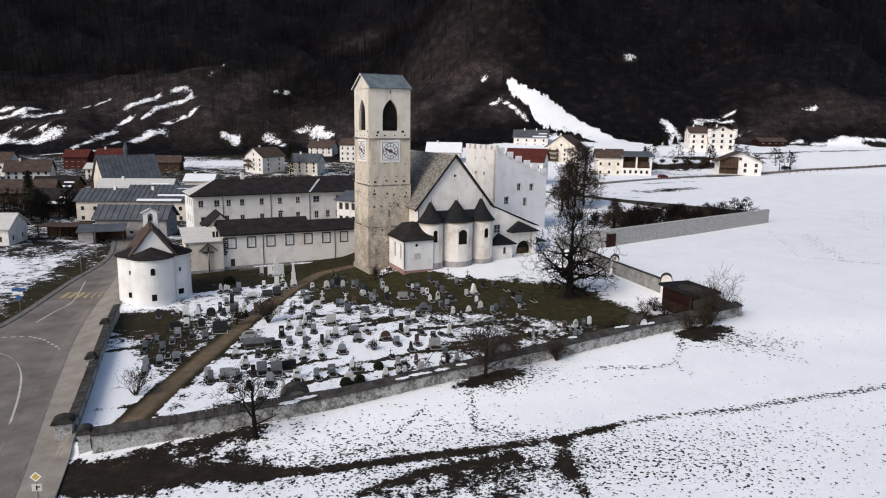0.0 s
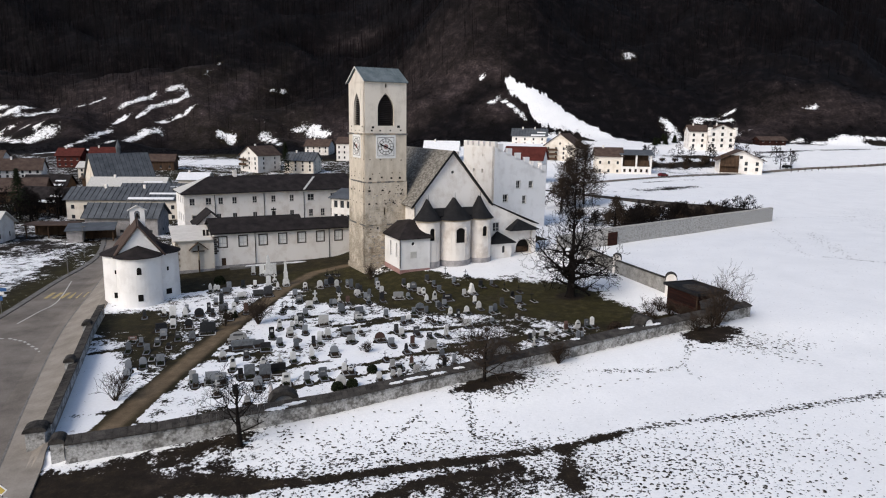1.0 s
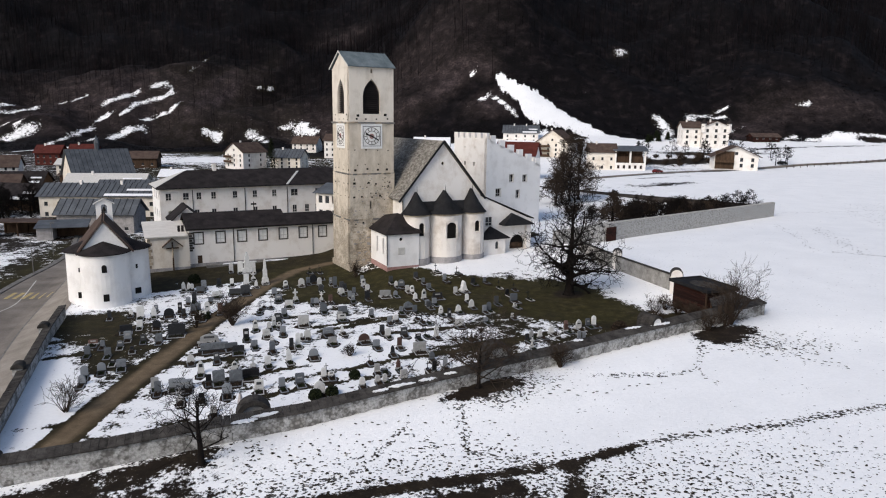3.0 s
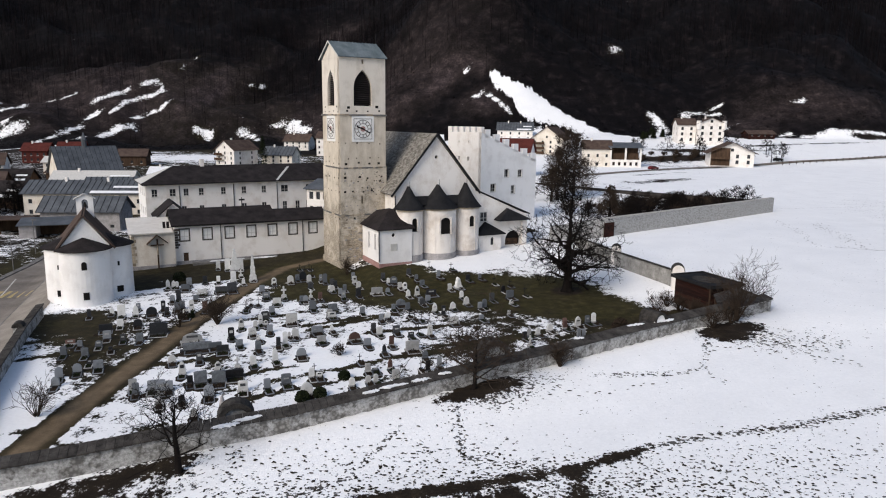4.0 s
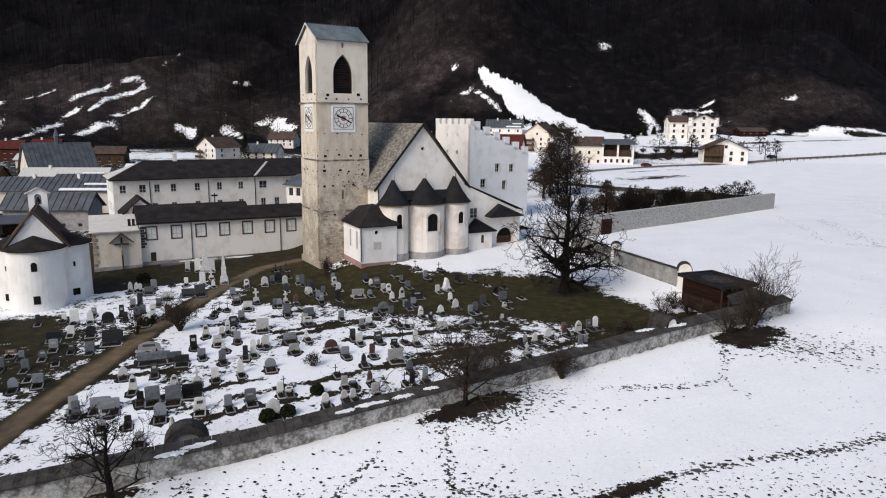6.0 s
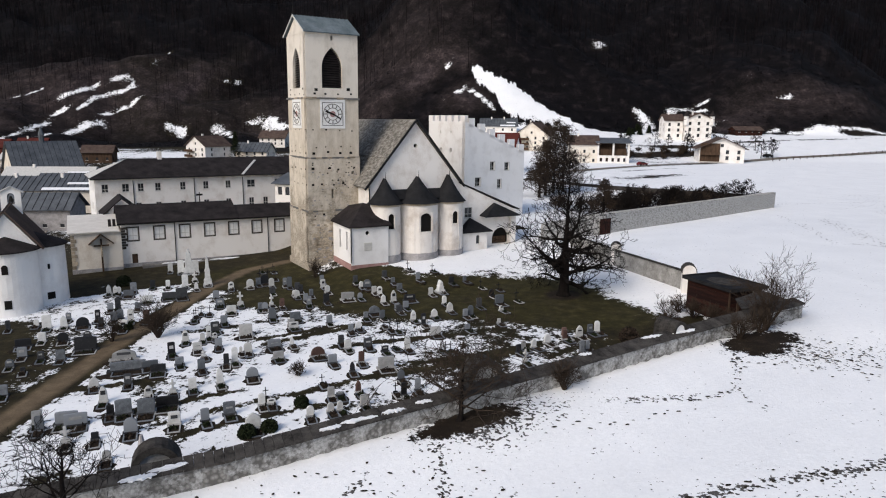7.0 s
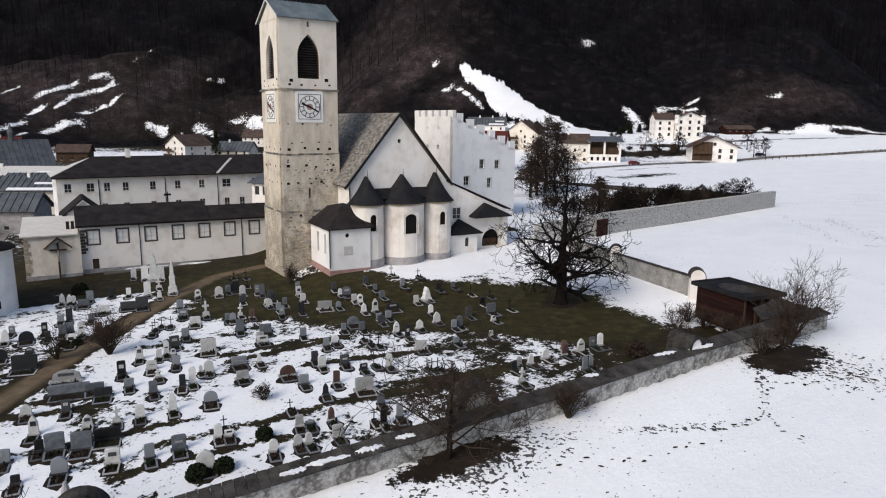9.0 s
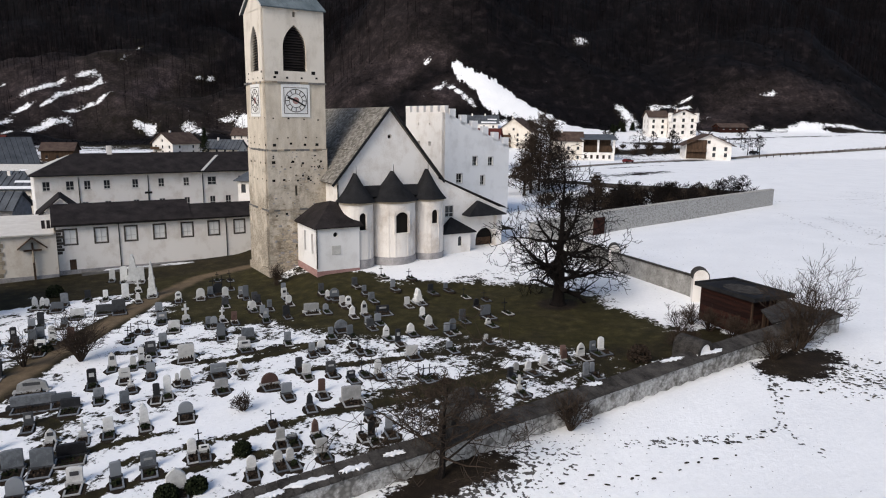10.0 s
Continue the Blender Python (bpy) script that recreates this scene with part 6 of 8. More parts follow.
def post_sign(x, y, boards, label, h=3.0):
    root = thing("road_sign", turned(10, x, y, gz(x, y)), label, "sign")
    part("pole", tube([(0, 0, -0.3), (0, 0, h)], [0.05, 0.05]), M["kerb"], root)
    for x0, x1, z0, z1, mat in boards:
        part("board", bevelled(box(x0, x1, -0.09, -0.05, z0, z1), 0.01), mat, root)


M["blue"] = mottled("blue_enamel", (0.03, 0.08, 0.20), (0.05, 0.12, 0.28), 2, 9, 0.5)
M["signyellow"] = mottled("yellow_enamel", (0.42, 0.30, 0.06), (0.55, 0.42, 0.12), 2, 9, 0.5)
post_sign(-65.4, 97.0, [(-0.9, 1.0, 4.0, 4.5, M["blue"]), (-0.8, 0.6, 3.5, 3.9, M["white"]), (-0.35, 0.35, 2.6, 3.3, M["blue"])], "blue direction signs on a grey pole", 4.6)
sg = thing("road_sign", turned(10, -31.6, 46.5, gz(-31.6, 46.5)), "yellow diamond priority sign with a white plate below", "sign")
part("pole", tube([(0, 0, -0.3), (0, 0, 2.9)], [0.05, 0.05]), M["kerb"], sg)
dia = facade([(0.42, 0), (0, 0.42), (-0.42, 0), (0, -0.42)], [], -0.1, -0.06)
bmesh.ops.translate(dia, vec=(0, 0, 2.5), verts=dia.verts)
part("board", dia, M["white"], sg)
dia = facade([(0.29, 0), (0, 0.29), (-0.29, 0), (0, -0.29)], [], -0.12, -0.103)
bmesh.ops.translate(dia, vec=(0, 0, 2.5), verts=dia.verts)
part("diamond", dia, M["signyellow"], sg)
part("board", box(-0.36, 0.36, -0.1, -0.06, 1.3, 1.9), M["frame"], sg)
part("arrow", box(-0.05, 0.05, -0.112, -0.101, 1.38, 1.8), M["iron"], sg)
part("arrow", box(0.05, 0.25, -0.112, -0.101, 1.6, 1.7), M["iron"], sg)


def street_lamp(x, y, h=6.5):
    root = thing("street_lamp", turned(0, x, y, gz(x, y)), "slim grey street lamp on the verge", "street lamp", "street lamps")
    part("pole", tube([(0, 0, -0.3), (0, 0, h)], [0.09, 0.05]), M["kerb"], root)
    part("head", bevelled(box(-0.2, 0.7, -0.15, 0.15, h, h + 0.16), 0.03), M["kerb"], root)


street_lamp(-71.5, 125)
street_lamp(-76.5, 140)

# gate posts and piers
def pier(x, y, deg, w, d, z0, z1, label):
    root = thing("gate_pier", turned(deg, x, y, 0), label, "pier", "churchyard piers")
    white = z1 > 0
    part("shaft", facade(arch(-w / 2, w / 2, z0, z1 + 0.45), [], -d / 2, d / 2) if white else box(-w / 2, w / 2, -d / 2, d / 2, z0, z1), M["lime"] if white else M["wall"], root)
    if white:
        part("rounded_cap", facade(arch(-w * 0.57, w * 0.57, z1 - 0.5, z1 + 0.54), [arch(-w * 0.5, w * 0.5, z1 - 0.46, z1 + 0.45)], -d * 0.4, d * 0.62), M["cap"], root)
        return
    bm = bmesh.new()
    n = 8
    prof = [(w * 0.62 * math.cos(math.pi * k / n), z1 + 0.42 * math.sin(math.pi * k / n)) for k in range(n + 1)]
    prof = [(w * 0.62, z1 - 0.1)] + prof + [(-w * 0.62, z1 - 0.1)]
    part("rounded_cap", facade(prof, [], -d * 0.62, d * 0.62), M["cap"], root)


pier(-35.6, 57.0, 20, 1.5, 1.3, -6, -3.2, "grey gate pier with dark cap at the road")
pier(-32.4, 54.8, 20, 1.0, 1.2, -6, -3.1, "grey gate pier ending the churchyard wall")
for x, y in ((-41.4, 72.6), (-46.6, 85.8)):
    pier(x, y, 20, 0.9, 1.1, -6, -2.75, "wall pier with dark slab cap beside the road")
pier(28.2, 113.4, -16, 1.3, 1.5, -2.5, 1.75, "white rendered pier with round dark cap")
pier(32.7, 99.2, -16, 1.5, 1.5, -2.5, 1.75, "white rendered pier with round dark cap")


def niche(x, y, deg, w, z0, z1, label, deep=0.95):
    """An arched wall shrine: thick round-headed block with a recess."""
    root = thing("wall_shrine", turned(deg, x, y, 0), label, "shrine", "wall shrines")
    outer, inner = arch(-w, w, z0, z1, n=12), arch(-w * 0.72, w * 0.72, z0 + 0.3, z1 - w * 0.3, n=12)
    part("arch", facade(outer, [inner], -0.55, deep), M["cap"], root, "dark mossy arched hood")
    part("recess", facade(inner, [], -0.42 if deep > 1 else -0.35, 0.0), M["lime_clean"] if deep > 1 else M["greywall"], root, "pale rendered back of the niche")


niche(-15.2, 62.2, 18, 1.45, -3.6, -1.35, "arched shrine with dark hood in the churchyard wall")
niche(5.7, 70.5, 24, 1.5, -1.6, 1.15, "arched shrine with dark hood in the churchyard wall")
niche(23.1, 78.1, 28, 0.82, -0.8, 1.72, "low barrel-roofed shrine with a white end on the churchyard wall", 1.7)
part("shrine_statue", tube([(-17.0, 64.5, -3.9), (-17.0, 64.5, -3.0), (-17.0, 64.5, -2.4), (-17.0, 64.5, -1.9)], [0.4, 0.32, 0.22, 0.1], 8), M["plinth"])
tagged(bpy.data.objects["shrine_statue"], "small weathered stone statue on a pedestal", "statue")

# rust-red shed in the corner
shed = thing("garden_shed", turned(20, 33.0, 89.3, -2.0), "rust-red plank shed with flat dark roof", "shed")
for k in range(8):
    part("plank", box(0, 4.2, -0.03, 0.03, 0.0 + 0.42 * k, 0.40 + 0.42 * k), M["redwood"], shed)
    part("plank", box(-0.03, 0.03, 0.03, 6.0, 0.0 + 0.42 * k, 0.40 + 0.42 * k), M["redwood"], shed)
part("back_wall", box(0, 4.2, 6.0, 6.1, 0, 3.4), M["redwood"], shed)
part("end_wall", box(4.1, 4.2, 0.03, 6.0, 0, 3.4), M["redwood"], shed)
for x in (0.0, 2.1, 4.2):
    part("corner_post", box(x - 0.09, x + 0.09, -0.1, 0.02, 0, 3.5), M["wood"], shed)
part("flat_roof", bevelled(box(-0.4, 4.6, -0.5, 6.5, 3.5, 3.66), 0.03), M["roof_black"], shed)
for x0, x1, y0, y1 in ((-0.45, 4.65, -0.55, -0.42), (-0.45, 4.65, 6.42, 6.55), (-0.45, -0.32, -0.42, 6.42), (4.52, 4.65, -0.42, 6.42)):
    part("roof_rim", box(x0, x1, y0, y1, 3.45, 3.84), M["roof_black"], shed)
part("roof_patch", slab([(2.1 + 1.5 * math.cos(a * 0.393), 3.0 + 2.0 * math.sin(a * 0.393)) for a in range(16)], 3.665, 3.70), M["cap"], shed, "round patch of grit on the roof")

lean = thing("lean_to_shelter", Matrix(), "low dark flat-roofed shelter in the wall corner", "shelter")
part("flat_roof", slab([(31.2, 82.9), (37.4, 86.0), (36.7, 90.0), (32.3, 86.6)], 1.28, 1.42), M["cap"], lean)
for x, y in ((31.6, 83.3), (32.5, 86.4), (36.4, 89.2), (36.9, 86.2)):
    part("post", box(x - 0.1, x + 0.1, y - 0.1, y + 0.1, -2.6, 1.28), M["wood"], lean)
# door in the garden wall, fence and cars along the far road
gate = part("garden_door", bevelled(box(0, 2.6, -0.12, 0.1, 0, 2.6), 0.03), M["redwood"], None, "", turned(36, 30.6, 130.6, 0.4))
tagged(gate, "brown plank door in the garden wall", "door")
ribbon("far_road", M["asphalt"], [(44, 250), (55, 257.5), (93, 282.5), (155, 314), (209, 331), (420, 402)], [(46, 246), (57, 253.5), (94, 278.5), (156, 310), (210, 327), (421, 398)], 0.12, "narrow cleared road between snow fields")
for k in range(26):
    f = k / 25
    x, y = 152 + 95 * f, 306 + 36 * f
    post = thing("fence_post", turned(18, x, y, gz(x, y)), "wooden roadside fence post with rail", "fence post", "roadside fence")
    part("post", box(-0.1, 0.1, -0.1, 0.1, -0.3, 1.3), M["wood"], post)
    part("rail", box(0.1, 4.0, -0.05, 0.05, 0.95, 1.1), M["wood"], post)


def car(x, y, deg, mat, label):
    root = thing("car", turned(deg, x, y, gz(x, y) + 0.15), label, "car", "parked cars")
    prof = [(-2.1, 0.3), (2.1, 0.3), (2.15, 0.75), (1.9, 0.95), (1.1, 1.02), (0.5, 1.45), (-1.2, 1.48), (-1.9, 1.05), (-2.15, 0.9)]
    part("body", bevelled(facade(prof, [], -0.85, 0.85), 0.06), mat, root)
    part("side_window", facade([(-1.2, 1.0), (0.95, 1.0), (0.45, 1.4), (-1.1, 1.42)], [], -0.87, 0.87), M["glass"], root)
    for wx in (-1.35, 1.35):
        for wy in (-0.82, 0.82):
            part("wheel", tube([(wx, wy - 0.1, 0.32), (wx, wy + 0.1, 0.32)], [0.33, 0.33], 12), M["iron"], root)


M["carred"] = mottled("dark_red_car_paint", (0.10, 0.012, 0.012), (0.14, 0.02, 0.02), 1, 5, 0.3)
car(86.0, 277.0, 25, M["carred"], "dark red car parked beside the far road")
car(154.5, 315.5, 18, M["roof_black"], "dark car on the far road")


# ---- graves ----
STONE = {
    "W": mottled("white_marble", (0.44, 0.44, 0.43), (0.70, 0.70, 0.69), 2.5, 16, 0.75, shift=0.3),
    "L": mottled("pale_grey_granite", (0.25, 0.252, 0.25), (0.42, 0.417, 0.41), 3, 20, 0.75, shift=0.3),
    "G": mottled("grey_granite", (0.095, 0.104, 0.116), (0.215, 0.23, 0.25), 3, 22, 0.7, shift=0.5),
    "D": mottled("dark_granite", (0.022, 0.023, 0.026), (0.06, 0.062, 0.066), 3, 22, 0.65, shift=0.5),
    "B": mottled("reddish_stone", (0.075, 0.045, 0.038), (0.15, 0.095, 0.08), 3, 22, 0.8, shift=0.4),
    "K": mottled("black_polished_stone", (0.008, 0.008, 0.009), (0.022, 0.022, 0.024), 3, 20, 0.4),
}
WORDS = {"W": "white marble", "L": "pale grey stone", "G": "grey granite", "D": "dark granite", "B": "reddish stone", "K": "black"}
FORMS = {"q": "square-topped headstone", "r": "round-topped headstone", "p": "pointed headstone", "c": "stone cross", "i": "wrought-iron grave cross", "m": "tall grave monument"}
M["bedsoil"] = mottled("grave_soil", (0.011, 0.008, 0.006), (0.036, 0.027, 0.019), 2, 14, 1.0, relief=0.8)
M["twig"] = mottled("bare_twigs", (0.020, 0.014, 0.010), (0.055, 0.040, 0.030), 1, 8, 0.9)
M["evergreen"] = mottled("evergreen_foliage", (0.006, 0.009, 0.004), (0.025, 0.032, 0.014), 3, 14, 0.9)


def headstone(form, w, h, t):
    if form == "q":
        prof = [(-w / 2, 0), (w / 2, 0), (w / 2, h * 0.95), (w * 0.3, h), (-w * 0.3, h), (-w / 2, h * 0.95)]
    elif form == "r":
        prof = arch(-w / 2, w / 2, 0, h, n=8)
    elif form == "p":
        prof = [(-w / 2, 0), (w / 2, 0), (w * 0.44, h * 0.62), (w * 0.22, h * 0.88), (0, h), (-w * 0.22, h * 0.88), (-w * 0.44, h * 0.62)]
    elif form == "c":
        a, b = w * 0.16, w * 0.5
        prof = [(-b, 0), (b, 0), (b, h * 0.22), (a, h * 0.3), (a, h * 0.6), (b, h * 0.6), (b, h * 0.74), (a, h * 0.74), (a, h), (-a, h), (-a, h * 0.74), (-b, h * 0.74), (-b, h * 0.6), (-a, h * 0.6), (-a, h * 0.3), (-b, h * 0.22)]
    elif form == "i":
        a, b = 0.035, w * 0.55
        prof = [(-0.2, 0), (0.2, 0), (0.2, 0.12), (a, 0.14), (a, h * 0.62), (b, h * 0.62), (b, h * 0.69), (a, h * 0.69), (a, h), (-a, h), (-a, h * 0.69), (-b, h * 0.69), (-b, h * 0.62), (-a, h * 0.62), (-a, 0.14), (-0.2, 0.12)]
    else:
        prof = [(-w / 2, 0), (w / 2, 0), (w / 2, h * 0.16), (w * 0.36, h * 0.2), (w * 0.30, h * 0.45), (w * 0.36, h * 0.48), (w * 0.24, h * 0.56), (w * 0.17, h * 0.86), (w * 0.1, h * 0.9), (w * 0.08, h * 0.99), (-w * 0.08, h * 0.99), (-w * 0.1, h * 0.9), (-w * 0.17, h * 0.86), (-w * 0.24, h * 0.56), (-w * 0.36, h * 0.48), (-w * 0.30, h * 0.45), (-w * 0.36, h * 0.2), (-w / 2, h * 0.16)]
    bm = facade(prof, [], -t / 2, t / 2)
    bmesh.ops.bevel(bm, geom=[e for e in bm.edges if len(e.link_faces) == 2 and e.calc_face_angle(0) > 0.6], offset=min(0.02, t * 0.2), segments=1, affect="EDGES")
    return bm


def tuft(rng, r, h, n, mat):
    """A low clump of leaves or winter plants made of many small blades."""
    bm = bmesh.new()
    for _ in range(n):
        a, d = rng.uniform(0, 6.283), r * math.sqrt(rng.random())
        x, y, z = d * math.cos(a), d * math.sin(a), h * rng.random() * (1 - (d / r) ** 2 * 0.7)
        s = rng.uniform(0.05, 0.11)
        ax = Vector((rng.gauss(0, 1), rng.gauss(0, 1), rng.gauss(0, 1))).normalized()
        b = ax.orthogonal().normalized() * s
        c = ax.cross(b).normalized() * s
        p = Vector((x, y, z))
        bm.faces.new([bm.verts.new(p + q) for q in (b, c, -b, -c)])
    return bm


def grave(form, tone, x, y, w, h, rng):
    turn = 20 + rng.uniform(-5, 5)
    root = thing("grave", turned(turn, x, y, gz(x, y) - 0.02), WORDS[tone] + " " + FORMS[form] + (" on a kerbed grave" if form != "i" else " on a small plot"), "grave", "churchyard graves")
    t = {"i": 0.06, "m": w * 0.8, "c": 0.2}.get(form, min(0.32, 0.14 + 0.08 * w))
    bed_w, bed_l = max(0.75, min(w * 1.05, 2.6)), 1.45
    base_h = 0.16
    stone = part("iron_cross" if form == "i" else "headstone", headstone(form, w, h - base_h if form != "i" else h, t), STONE[tone], root)
    stone.location = (0, 0, base_h if form != "i" else 0.05)
    stone.rotation_euler = (radians(rng.uniform(-2.5, 2.5)), radians(rng.uniform(-1.5, 1.5)), 0)
    if form != "i":
        part("base", bevelled(box(-w * 0.6, w * 0.6, -t * 0.95, t * 0.95, -0.25, base_h + 0.01), 0.02), STONE["D" if tone in "GDK" else "L"], root)
    if form in "qrp" and w > 0.45 and rng.random() < 0.3:
        part("plaque", box(-w * 0.27, w * 0.27, -t / 2 - 0.015, -t / 2 + 0.02, base_h + h * 0.38, base_h + h * 0.62), STONE["D" if tone in "WL" else "L"], root)
    bm = box(-bed_w / 2, -bed_w / 2 + 0.1, -bed_l, -t, -0.2, 0.12)
    box(bed_w / 2 - 0.1, bed_w / 2, -bed_l, -t, -0.2, 0.12, bm)
    box(-bed_w / 2 + 0.1, bed_w / 2 - 0.1, -bed_l, -bed_l + 0.1, -0.2, 0.118, bm)
    part("kerb", bm, STONE["L" if rng.random() < 0.35 else "G"], root)
    bm = box(-bed_w / 2 + 0.1, bed_w / 2 - 0.1, -bed_l + 0.1, -t, -0.2, 0.05)
    part("soil_bed", bm, M["bedsoil"], root)
    n = 13
    ring = [(bed_w * rng.uniform(0.55, 0.95) * math.cos(6.283 * k / n), -bed_l * 0.62 + bed_l * rng.uniform(0.5, 0.8) * math.sin(6.283 * k / n)) for k in range(n)]
    bm = bmesh.new()
    hub = bm.verts.new((0, -bed_l * 0.62, 0.05))
    rim = [bm.verts.new((a, b, 0.045)) for a, b in ring]
    foot = [bm.verts.new((a * 1.05, b * 1.02, -0.1)) for a, b in ring]
    for k in range(n):
        bm.faces.new((hub, rim[k], rim[(k + 1) % n]))
        bm.faces.new((rim[k], foot[k], foot[(k + 1) % n], rim[(k + 1) % n]))
    part("bare_soil", bm, M["bedsoil"], root)
    pl = part("planting", tuft(rng, bed_w * 0.4, rng.uniform(0.18, 0.4), 46, None), M["twig"] if rng.random() < 0.55 else M["evergreen"], root)
    tagged(pl, kind="stuff")
    pl.location = (rng.uniform(-0.1, 0.1), -bed_l * 0.5, 0.05)
    if rng.random() < 0.25:
        lamp = part("grave_lantern", tube([(0, 0, 0.05), (0, 0, 0.2), (0, 0, 0.28), (0, 0, 0.34)], [0.07, 0.07, 0.05, 0.02], 6), M["iron"], root)
        lamp.location = (bed_w * 0.3, -0.4, 0.05)


